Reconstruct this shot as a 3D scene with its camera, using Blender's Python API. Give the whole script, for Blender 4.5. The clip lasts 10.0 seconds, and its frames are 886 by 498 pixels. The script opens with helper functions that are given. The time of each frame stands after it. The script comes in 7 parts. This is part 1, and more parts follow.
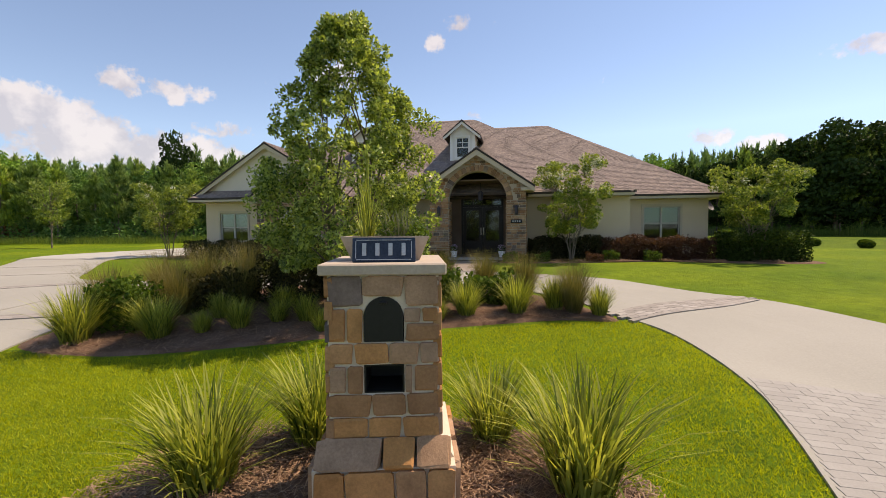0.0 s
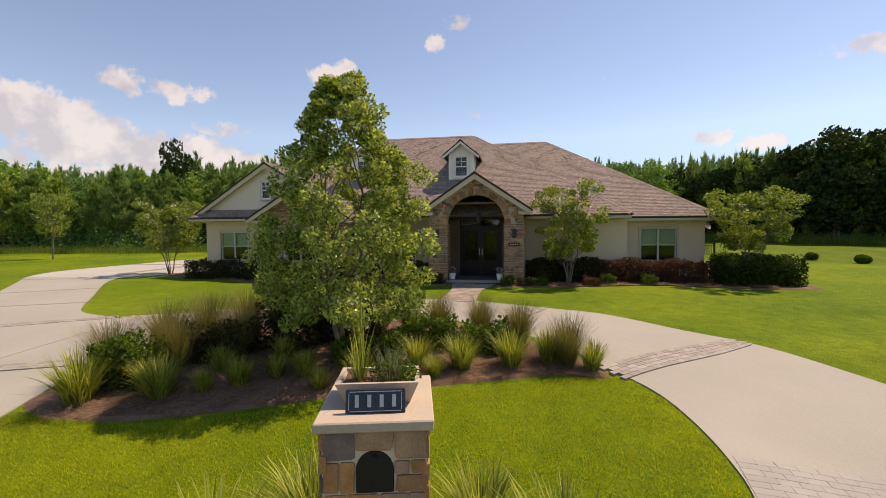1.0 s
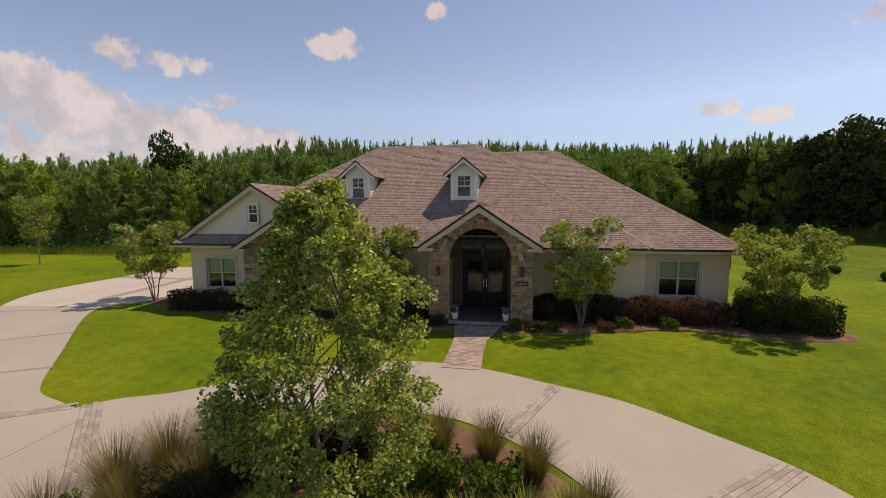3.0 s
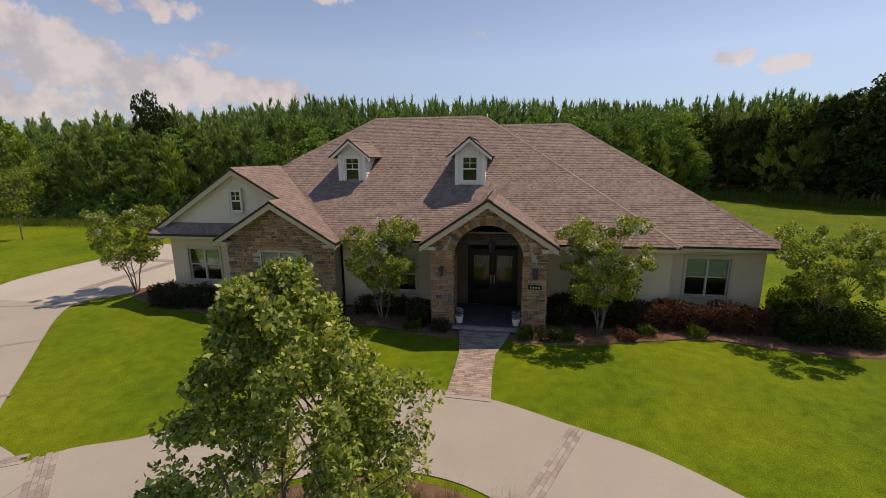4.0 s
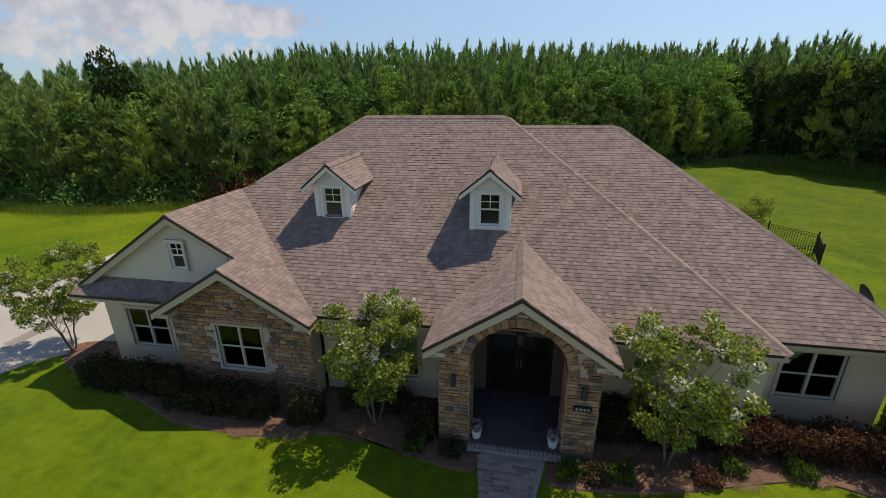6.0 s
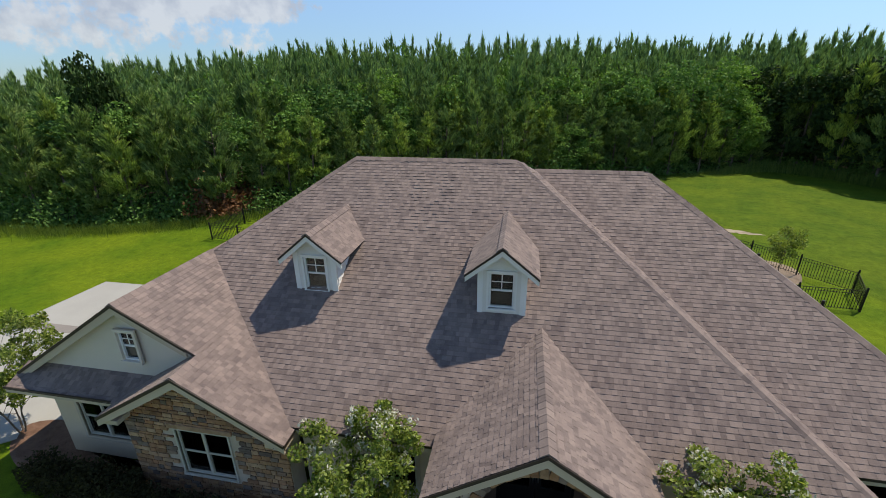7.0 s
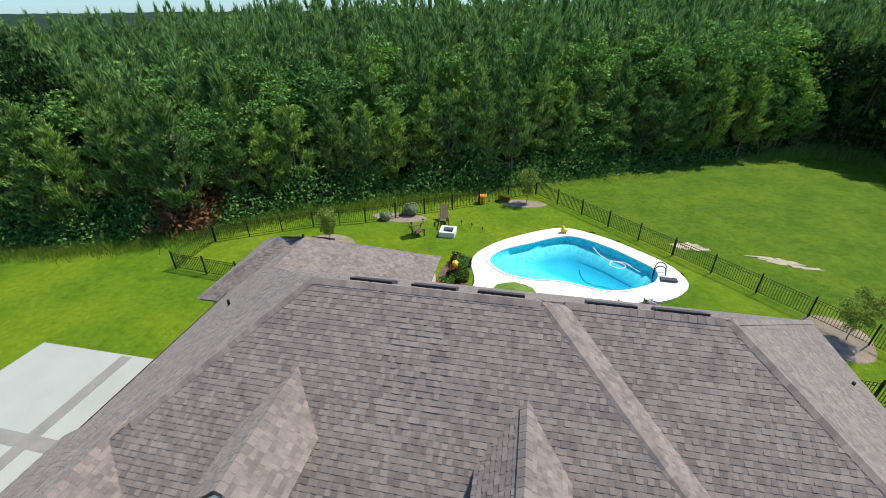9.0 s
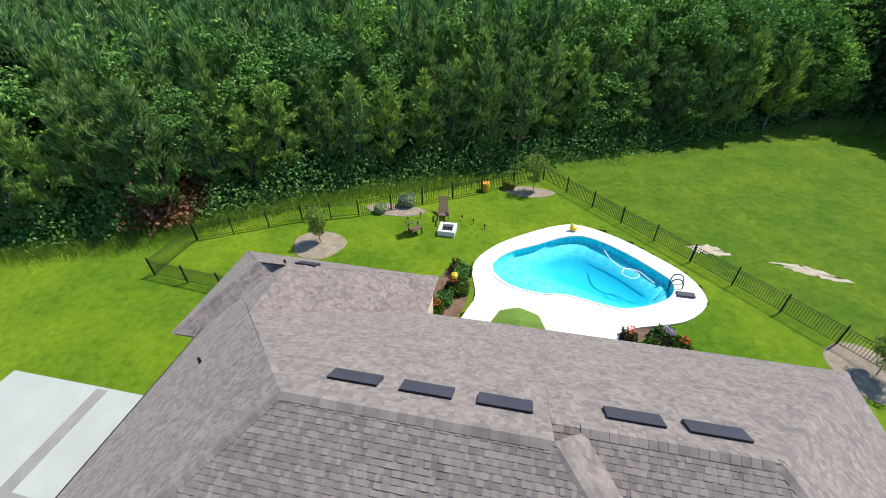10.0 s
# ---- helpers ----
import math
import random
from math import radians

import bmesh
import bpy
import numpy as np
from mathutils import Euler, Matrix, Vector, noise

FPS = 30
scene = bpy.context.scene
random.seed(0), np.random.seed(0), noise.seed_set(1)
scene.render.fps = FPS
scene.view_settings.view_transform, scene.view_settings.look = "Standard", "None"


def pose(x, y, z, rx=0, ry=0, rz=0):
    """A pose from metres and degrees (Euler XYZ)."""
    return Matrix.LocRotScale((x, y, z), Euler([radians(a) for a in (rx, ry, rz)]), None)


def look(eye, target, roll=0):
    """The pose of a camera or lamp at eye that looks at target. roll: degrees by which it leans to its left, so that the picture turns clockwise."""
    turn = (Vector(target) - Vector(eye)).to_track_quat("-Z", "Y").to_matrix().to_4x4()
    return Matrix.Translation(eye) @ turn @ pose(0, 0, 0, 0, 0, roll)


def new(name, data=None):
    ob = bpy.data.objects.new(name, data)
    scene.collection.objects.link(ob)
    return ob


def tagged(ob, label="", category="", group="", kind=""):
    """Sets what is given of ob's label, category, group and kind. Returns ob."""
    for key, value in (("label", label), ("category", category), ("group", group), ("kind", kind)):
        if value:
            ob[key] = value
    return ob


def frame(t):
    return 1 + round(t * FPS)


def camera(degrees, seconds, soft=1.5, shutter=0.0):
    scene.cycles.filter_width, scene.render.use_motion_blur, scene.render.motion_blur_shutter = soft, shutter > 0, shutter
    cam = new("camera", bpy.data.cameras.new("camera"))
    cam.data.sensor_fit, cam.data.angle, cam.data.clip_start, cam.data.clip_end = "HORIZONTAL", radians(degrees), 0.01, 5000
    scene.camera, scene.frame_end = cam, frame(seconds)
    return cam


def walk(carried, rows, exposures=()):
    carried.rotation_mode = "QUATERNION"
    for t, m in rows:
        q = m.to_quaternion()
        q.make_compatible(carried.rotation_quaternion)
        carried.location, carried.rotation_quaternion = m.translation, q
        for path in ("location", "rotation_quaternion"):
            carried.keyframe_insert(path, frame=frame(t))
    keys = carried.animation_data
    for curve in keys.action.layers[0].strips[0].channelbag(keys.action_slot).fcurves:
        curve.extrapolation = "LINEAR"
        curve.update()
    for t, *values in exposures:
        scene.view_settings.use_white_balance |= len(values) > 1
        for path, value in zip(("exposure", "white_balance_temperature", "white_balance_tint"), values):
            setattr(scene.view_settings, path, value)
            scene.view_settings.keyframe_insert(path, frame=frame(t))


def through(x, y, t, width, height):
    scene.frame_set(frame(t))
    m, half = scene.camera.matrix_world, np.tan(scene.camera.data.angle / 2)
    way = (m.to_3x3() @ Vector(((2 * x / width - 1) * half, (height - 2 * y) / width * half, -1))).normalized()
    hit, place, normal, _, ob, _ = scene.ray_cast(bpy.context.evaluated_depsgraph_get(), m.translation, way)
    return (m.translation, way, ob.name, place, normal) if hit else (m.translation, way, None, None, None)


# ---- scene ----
cam = camera(92.1, 10.0, soft=0.55)
METRES, EYE, TILT, LEAN, TURN = 27.4, 1.27, -2.6, 0.4, 9.5
ROWS = [
    (0.0, 0.0, 0.0, 0.0, 0.0, -0.0, -0.0),
    (0.5, 0.0013, -0.0035, 0.0164, 0.02, 0.0, 0.0),
    (1.0, 0.0027, -0.0053, 0.0344, 0.03, -0.01, -0.01),
    (1.5, 0.0021, -0.0021, 0.0538, 0.02, -0.01, 0.0),
    (2.0, 0.0022, 0.0084, 0.0767, 0.06, -0.17, -0.01),
    (2.5, 0.003, 0.0263, 0.0999, 0.14, -1.26, 0.0),
    (4.0, -0.0002, 0.121, 0.1734, 0.44, -9.43, 0.05),
    (4.5, -0.0028, 0.1638, 0.1999, 0.51, -12.35, 0.08),
    (5.0, -0.0049, 0.21, 0.2283, 0.66, -14.57, 0.09),
    (5.5, -0.0074, 0.2589, 0.2587, 0.79, -16.21, 0.1),
    (7.0, -0.0129, 0.4147, 0.3571, 1.0, -18.99, 0.17),
    (7.5, -0.0121, 0.4678, 0.3918, 1.03, -19.5, 0.23),
    (8.0, -0.0085, 0.5236, 0.4252, 1.21, -20.95, 0.21),
    (8.5, -0.0068, 0.5822, 0.4581, 1.61, -23.18, 0.22),
    (9.0, -0.004, 0.6466, 0.4951, 1.79, -27.04, 0.19),
    (9.5, -0.0017, 0.7136, 0.533, 1.92, -30.92, 0.25),
    (10.0, -0.0008, 0.7801, 0.5716, 2.11, -34.53, 0.22),
]
walk(cam, [(t, pose(1.517, -2.486, EYE, TILT, LEAN, TURN) @ pose(METRES * x, METRES * y, METRES * z, 90 + pitch, roll, yaw)) for t, x, y, z, yaw, pitch, roll in ROWS],
     [(0.0, 0.32, 8500, 18), (1.0, 0.22, 9100, 21), (2.5, -0.02, 9300, 24), (4.5, -0.22, 8800, 23), (5.5, -0.18, 8200, 18), (7.5, 0.02, 6750, 7), (9.0, 0.33, 6350, 1), (10.0, 0.5, 6200, 0)])

# ---- sky and sun ----
SUN_WAY = Vector((-0.48, -0.38, -1.0)).normalized()
world = bpy.data.worlds.new("sky")
scene.world = world
world.use_nodes = True
wt = world.node_tree
wt.nodes.clear()
w_out = wt.nodes.new("ShaderNodeOutputWorld")
w_bg = wt.nodes.new("ShaderNodeBackground")
w_sky = wt.nodes.new("ShaderNodeTexSky")
w_sky.sky_type = "NISHITA"
w_sky.sun_disc = False
w_sky.sun_elevation = math.asin(-SUN_WAY.z)
w_sky.sun_rotation = math.atan2(-SUN_WAY.x, -SUN_WAY.y)
w_sky.air_density, w_sky.dust_density, w_sky.ozone_density = 1.0, 0.05, 2.2
w_sky.altitude = 1200
w_bg.inputs["Strength"].default_value = 0.15


def w_math(op, a, b=None, c=None):
    n = wt.nodes.new("ShaderNodeMath")
    n.operation = op
    for sock, v in zip(n.inputs, (a, b, c)):
        if isinstance(v, bpy.types.NodeSocket):
            wt.links.new(v, sock)
        elif v is not None:
            sock.default_value = v
    return n.outputs[0]


# fair-weather clouds: (bearing, height above the horizon, half width, half height, all in radians, and density), edges broken up by noise
w_co = wt.nodes.new("ShaderNodeTexCoord")
w_xyz = wt.nodes.new("ShaderNodeSeparateXYZ")
wt.links.new(w_co.outputs["Generated"], w_xyz.inputs[0])
w_az = w_math("ARCTAN2", w_xyz.outputs["X"], w_xyz.outputs["Y"])
w_el = w_math("ARCSINE", w_xyz.outputs["Z"])
w_n = wt.nodes.new("ShaderNodeTexNoise")
w_n.inputs["Scale"].default_value, w_n.inputs["Detail"].default_value, w_n.inputs["Roughness"].default_value = 14.0, 8.0, 0.56
wt.links.new(w_co.outputs["Generated"], w_n.inputs["Vector"])
CLOUDS = [(-0.97, 0.195, 0.16, 0.050, 2.6), (-0.86, 0.165, 0.10, 0.060, 2.6), (-0.72, 0.145, 0.16, 0.048, 2.6), (-0.56, 0.135, 0.14, 0.034, 2.2), (-0.90, 0.10, 0.40, 0.050, 1.2), (-0.804, 0.273, 0.036, 0.030, 1.4), (-0.716, 0.266, 0.050, 0.020, 1.0),
          (-0.63, 0.205, 0.05, 0.016, 1.0), (-0.405, 0.328, 0.058, 0.024, 1.6), (-0.385, 0.342, 0.030, 0.022, 1.6), (-0.179, 0.405, 0.026, 0.022, 1.2), (-0.127, 0.441, 0.030, 0.018, 1.2), (-0.092, 0.256, 0.024, 0.011, 0.8),
          (0.389, 0.177, 0.042, 0.020, 1.4), (0.476, 0.156, 0.055, 0.014, 1.2), (0.61, 0.29, 0.055, 0.017, 1.2), (-1.5, 0.25, 0.35, 0.07, 1.5), (1.3, 0.22, 0.4, 0.05, 1.2), (2.3, 0.3, 0.35, 0.07, 1.2), (-2.5, 0.28, 0.4, 0.08, 1.2)]
w_mask = None
for az, el, sx, sy, body in CLOUDS:
    dx = w_math("MULTIPLY", w_math("SUBTRACT", w_az, az), 1 / sx)
    dy = w_math("MULTIPLY", w_math("SUBTRACT", w_el, el), 1 / sy)
    m = w_math("MULTIPLY", w_math("SUBTRACT", 1.0, w_math("ADD", w_math("MULTIPLY", dx, dx), w_math("MULTIPLY", dy, dy))), body)
    m = w_math("MAXIMUM", m, -1.5)
    w_mask = m if w_mask is None else w_math("MAXIMUM", w_mask, m)
w_mask = w_math("MULTIPLY_ADD", w_math("SUBTRACT", w_n.outputs["Fac"], 0.5), 4.0, w_mask)
w_f = wt.nodes.new("ShaderNodeTexNoise")
w_f.inputs["Scale"].default_value, w_f.inputs["Detail"].default_value, w_f.inputs["Roughness"].default_value = 38.0, 6.0, 0.6
wt.links.new(w_co.outputs["Generated"], w_f.inputs["Vector"])
w_mask = w_math("MULTIPLY_ADD", w_math("SUBTRACT", w_f.outputs["Fac"], 0.5), 5.0, w_mask)
w_soft = wt.nodes.new("ShaderNodeMapRange")
w_soft.interpolation_type = "SMOOTHSTEP"
w_soft.inputs["From Min"].default_value, w_soft.inputs["From Max"].default_value = -0.1, 1.2
wt.links.new(w_mask, w_soft.inputs["Value"])
w_mix = wt.nodes.new("ShaderNodeMix")
w_mix.data_type = "RGBA"
wt.links.new(w_math("MULTIPLY", w_soft.outputs[0], 0.66), w_mix.inputs[0])
w_tint = wt.nodes.new("ShaderNodeMix")
w_tint.data_type, w_tint.blend_type = "RGBA", "MULTIPLY"
w_tint.inputs[0].default_value = 1.0
# sky tinted darker and bluer towards the horizon
w_low = wt.nodes.new("ShaderNodeMapRange")
w_low.inputs["From Min"].default_value, w_low.inputs["From Max"].default_value = 0.0, 0.20
wt.links.new(w_el, w_low.inputs["Value"])
w_horizon_tint = wt.nodes.new("ShaderNodeMix")
w_horizon_tint.data_type = "RGBA"
w_horizon_tint.inputs[6].default_value, w_horizon_tint.inputs[7].default_value = (0.36, 0.50, 0.72, 1), (1.02, 1.10, 1.17, 1)
wt.links.new(w_low.outputs[0], w_horizon_tint.inputs[0])
wt.links.new(w_horizon_tint.outputs[2], w_tint.inputs[7])
wt.links.new(w_sky.outputs[0], w_tint.inputs[6])
wt.links.new(w_tint.outputs[2], w_mix.inputs[6])
w_grey = wt.nodes.new("ShaderNodeMix")
w_grey.data_type = "RGBA"
w_grey.inputs[6].default_value, w_grey.inputs[7].default_value = (3.4, 3.45, 3.9, 1), (5.1, 5.15, 5.4, 1)
w_lit = wt.nodes.new("ShaderNodeMapRange")
w_lit.inputs["From Min"].default_value, w_lit.inputs["From Max"].default_value = 0.42, 0.58
wt.links.new(w_n.outputs["Fac"], w_lit.inputs["Value"])
wt.links.new(w_lit.outputs[0], w_grey.inputs[0])
wt.links.new(w_grey.outputs[2], w_mix.inputs[7])
wt.links.new(w_mix.outputs[2], w_bg.inputs["Color"])
wt.links.new(w_bg.outputs[0], w_out.inputs["Surface"])

sun = new("sun", bpy.data.lights.new("sun", "SUN"))
sun.data.energy, sun.data.angle, sun.data.color = 4.6, radians(0.6), (1.0, 0.94, 0.84)
sun.matrix_world = look((30, 60, 60), Vector((30, 60, 60)) + SUN_WAY)

# ---- materials ----
def material(name, base, rough=0.8, metal=0.0, spec=0.3):
    m = bpy.data.materials.new(name)
    m.use_nodes = True
    b = m.node_tree.nodes["Principled BSDF"]
    b.inputs["Base Color"].default_value = (*base, 1)
    b.inputs["Roughness"].default_value = rough
    b.inputs["Metallic"].default_value = metal
    b.inputs["Specular IOR Level"].default_value = spec
    return m, m.node_tree, b


def node(nt, kind, **values):
    n = nt.nodes.new(kind)
    for key, value in values.items():
        n.inputs[key.replace("_", " ")].default_value = value
    return n


def noise_of(nt, coords, scale, detail=4.0, rough=0.55):
    n = node(nt, "ShaderNodeTexNoise", Scale=scale, Detail=detail, Roughness=rough)
    nt.links.new(coords, n.inputs["Vector"])
    return n.outputs["Fac"]


def ramp_of(nt, fac, stops):
    r = nt.nodes.new("ShaderNodeValToRGB")
    while len(r.color_ramp.elements) < len(stops):
        r.color_ramp.elements.new(0.5)
    for e, (p, c) in zip(r.color_ramp.elements, stops):
        e.position, e.color = p, (*c, 1)
    nt.links.new(fac, r.inputs[0])
    return r.outputs[0]


def mix_of(nt, fac, a, b, mode="MIX"):
    n = nt.nodes.new("ShaderNodeMix")
    n.data_type, n.blend_type = "RGBA", mode
    for sock, v in ((n.inputs[0], fac), (n.inputs[6], a), (n.inputs[7], b)):
        if isinstance(v, bpy.types.NodeSocket):
            nt.links.new(v, sock)
        elif isinstance(v, (int, float)):
            sock.default_value = v
        else:
            sock.default_value = (*v, 1)
    return n.outputs[2]


def bump_of(nt, b, height, strength, distance):
    n = node(nt, "ShaderNodeBump", Strength=strength, Distance=distance)
    nt.links.new(height, n.inputs["Height"])
    nt.links.new(n.outputs[0], b.inputs["Normal"])


def place_of(nt):
    return nt.nodes.new("ShaderNodeNewGeometry").outputs["Position"]


def varied(name, dark, light, big, small, rough=0.85, bump=0.3, depth=0.01, spec=0.25, island=0.0, each=0.0, metal=0.0):
    """A surface whose colour wanders between dark and light at two scales; island and each shift it piece by piece."""
    m, nt, b = material(name, dark, rough, metal, spec)
    pos = place_of(nt)
    n1, n2 = noise_of(nt, pos, big), noise_of(nt, pos, small, 6)
    add = nt.nodes.new("ShaderNodeMath")
    add.operation = "MULTIPLY_ADD"
    add.inputs[1].default_value = 0.5
    nt.links.new(n1, add.inputs[0])
    half = nt.nodes.new("ShaderNodeMath")
    half.operation = "MULTIPLY"
    half.inputs[1].default_value = 0.5
    nt.links.new(n2, half.inputs[0])
    nt.links.new(half.outputs[0], add.inputs[2])
    value = add.outputs[0]
    for amount, kind in ((island, "ShaderNodeNewGeometry"), (each, "ShaderNodeObjectInfo")):
        if amount:
            src = nt.nodes.new(kind)
            out = src.outputs["Random Per Island"] if kind.endswith("Geometry") else src.outputs["Random"]
            k = nt.nodes.new("ShaderNodeMath")
            k.operation = "MULTIPLY_ADD"
            k.inputs[1].default_value = amount
            nt.links.new(out, k.inputs[0])
            sub = nt.nodes.new("ShaderNodeMath")
            sub.operation = "SUBTRACT"
            sub.inputs[1].default_value = amount / 2
            nt.links.new(value, sub.inputs[0])
            nt.links.new(sub.outputs[0], k.inputs[2])
            value = k.outputs[0]
    nt.links.new(ramp_of(nt, value, [(0.3, dark), (0.7, light)]), b.inputs["Base Color"])
    if bump:
        bump_of(nt, b, n2, bump, depth)
    return m


def lawn_material():
    m, nt, b = material("lawn grass", (0.12, 0.18, 0.015), 0.9, 0.0, 0.1)
    pos = place_of(nt)
    wide = ramp_of(nt, noise_of(nt, pos, 0.22, 3), [(0.35, (0.082, 0.150, 0.009)), (0.65, (0.146, 0.206, 0.012))])
    mid = ramp_of(nt, noise_of(nt, pos, 2.6, 5, 0.65), [(0.3, (0.72, 0.74, 0.6)), (0.7, (1.2, 1.18, 1.1))])
    # the field beyond the garden fence is coarser and darker
    far = nt.nodes.new("ShaderNodeVectorMath")
    far.operation = "DOT_PRODUCT"
    far.inputs[1].default_value = (0.714, 0.70, 0.0)
    nt.links.new(pos, far.inputs[0])
    over = nt.nodes.new("ShaderNodeMapRange")
    over.inputs["From Min"].default_value, over.inputs["From Max"].default_value = 34.2, 35.0
    nt.links.new(far.outputs["Value"], over.inputs["Value"])
    field = ramp_of(nt, noise_of(nt, pos, 0.35, 4), [(0.35, (0.070, 0.126, 0.010)), (0.65, (0.108, 0.160, 0.012))])
    wide = mix_of(nt, over.outputs[0], wide, field)
    fine_n = noise_of(nt, pos, 38, 6, 0.7)
    fine = ramp_of(nt, fine_n, [(0.32, (0.45, 0.5, 0.4)), (0.66, (1.45, 1.4, 1.3))])
    nt.links.new(mix_of(nt, 1.0, mix_of(nt, 1.0, wide, mid, "MULTIPLY"), fine, "MULTIPLY"), b.inputs["Base Color"])
    bump_of(nt, b, fine_n, 0.8, 0.04)
    return m


M_grass = lawn_material()
M_concrete = varied("pale concrete", (0.268, 0.258, 0.228), (0.350, 0.336, 0.300), 0.5, 40, 0.85, 0.15, 0.003)
# a lighter tone of the drive's concrete
M_court = varied("paler concrete", (0.33, 0.32, 0.29), (0.43, 0.42, 0.385), 0.5, 40, 0.85, 0.15, 0.003)
M_paver = varied("paver brick", (0.265, 0.252, 0.235), (0.345, 0.33, 0.31), 2.0, 60, 0.85, 0.3, 0.003, each=0.18)
M_path = varied("pinkish weathered path brick", (0.21, 0.163, 0.136), (0.38, 0.315, 0.27), 2.0, 60, 0.88, 0.3, 0.003, each=0.5)
M_band = varied("brown band brick", (0.235, 0.212, 0.192), (0.345, 0.315, 0.29), 2.0, 60, 0.88, 0.3, 0.003, each=0.4)
M_mulch = varied("pine straw mulch", (0.070, 0.037, 0.025), (0.26, 0.155, 0.105), 3.0, 45, 0.95, 0.8, 0.03)
M_stucco = varied("cream stucco", (0.58, 0.465, 0.335), (0.66, 0.545, 0.405), 0.8, 120, 0.9, 0.25, 0.003)
M_siding = varied("white painted siding", (0.68, 0.66, 0.62), (0.76, 0.74, 0.70), 1.0, 60, 0.6, 0.1, 0.002)
M_trim = varied("cream trim paint", (0.47, 0.39, 0.29), (0.55, 0.465, 0.355), 1.0, 60, 0.6, 0.1, 0.002)
M_white = varied("white window paint", (0.74, 0.73, 0.70), (0.80, 0.79, 0.77), 1.0, 60, 0.5, 0.0)
# frame beige, toned down with the shade on the house front
M_frame = varied("beige window frame toned for shade", (0.46, 0.43, 0.37), (0.54, 0.51, 0.44), 1.0, 60, 0.5, 0.0)
M_fascia = varied("dark bronze fascia", (0.030, 0.022, 0.018), (0.055, 0.042, 0.035), 2.0, 60, 0.5, 0.0)
M_shingle = varied("brown asphalt shingle", (0.134, 0.102, 0.095), (0.282, 0.216, 0.188), 2.2, 55, 0.92, 0.5, 0.004, island=0.26)
M_shingle_piece = varied("single brown asphalt shingle", (0.134, 0.102, 0.095), (0.282, 0.216, 0.188), 2.2, 55, 0.92, 0.5, 0.004, each=0.26)
for granules in (M_shingle, M_shingle_piece):
    sheen_in = granules.node_tree.nodes["Principled BSDF"].inputs
    sheen_in["Sheen Weight"].default_value, sheen_in["Sheen Roughness"].default_value = 0.15, 0.6
    sheen_in["Sheen Tint"].default_value = (1.0, 0.88, 0.80, 1)
M_deck = varied("roof felt", (0.07, 0.055, 0.048), (0.11, 0.085, 0.075), 0.7, 50, 0.95)
def mixed_stone(name, hues):
    """Building stone whose blocks run through several hues."""
    m, nt, b = material(name, (0.4, 0.25, 0.14), 0.85, 0.0, 0.25)
    own = nt.nodes.new("ShaderNodeObjectInfo")
    hue = ramp_of(nt, own.outputs["Random"], hues)
    pos = place_of(nt)
    stain = ramp_of(nt, noise_of(nt, pos, 6.0, 5), [(0.3, (0.72, 0.68, 0.64)), (0.7, (1.2, 1.16, 1.1))])
    grain_n = noise_of(nt, pos, 60, 6, 0.7)
    grain = ramp_of(nt, grain_n, [(0.3, (0.78, 0.78, 0.78)), (0.7, (1.15, 1.15, 1.15))])
    nt.links.new(mix_of(nt, 1.0, mix_of(nt, 1.0, hue, stain, "MULTIPLY"), grain, "MULTIPLY"), b.inputs["Base Color"])
    bump_of(nt, b, grain_n, 0.5, 0.005)
    return m


M_stone = mixed_stone("mixed ledge stone", [(0.0, (0.19, 0.105, 0.066)), (0.2, (0.42, 0.255, 0.145)), (0.38, (0.28, 0.155, 0.092)), (0.55, (0.46, 0.315, 0.205)), (0.72, (0.37, 0.195, 0.105)), (0.86, (0.24, 0.19, 0.16)), (1.0, (0.13, 0.10, 0.09))])
M_mortar = varied("pale mortar", (0.42, 0.345, 0.275), (0.53, 0.45, 0.37), 3.0, 60, 0.95, 0.4, 0.005)
M_joint_pale = varied("pale buff pointing", (0.55, 0.46, 0.36), (0.68, 0.58, 0.47), 5.0, 70, 0.95, 0.3, 0.004)
M_dark = varied("dark painted door", (0.012, 0.010, 0.010), (0.022, 0.018, 0.017), 2.0, 30, 0.35, 0.0)
M_black = varied("black metal", (0.012, 0.012, 0.012), (0.022, 0.022, 0.022), 2.0, 40, 0.45, 0.0)
M_bark = varied("tree bark", (0.10, 0.075, 0.055), (0.25, 0.20, 0.16), 5, 40, 0.95, 0.6, 0.01)
M_stucco_pale = varied("pale stucco", (0.61, 0.545, 0.455), (0.69, 0.62, 0.53), 0.8, 120, 0.9, 0.25, 0.003)
M_vent = varied("grey vent metal", (0.040, 0.036, 0.048), (0.062, 0.056, 0.072), 2.0, 50, 0.5, 0.1, 0.002)
# dark colour of the panels that stand in for unlit rooms
M_room = varied("painted room darkness", (0.05, 0.048, 0.045), (0.09, 0.085, 0.08), 1.0, 20, 0.9, 0.0)
M_blind = varied("pale blind", (0.50, 0.56, 0.46), (0.60, 0.66, 0.55), 1.0, 20, 0.6, 0.0)
M_steel = varied("brushed steel", (0.45, 0.44, 0.42), (0.6, 0.59, 0.57), 3.0, 60, 0.3, 0.0, metal=1.0)


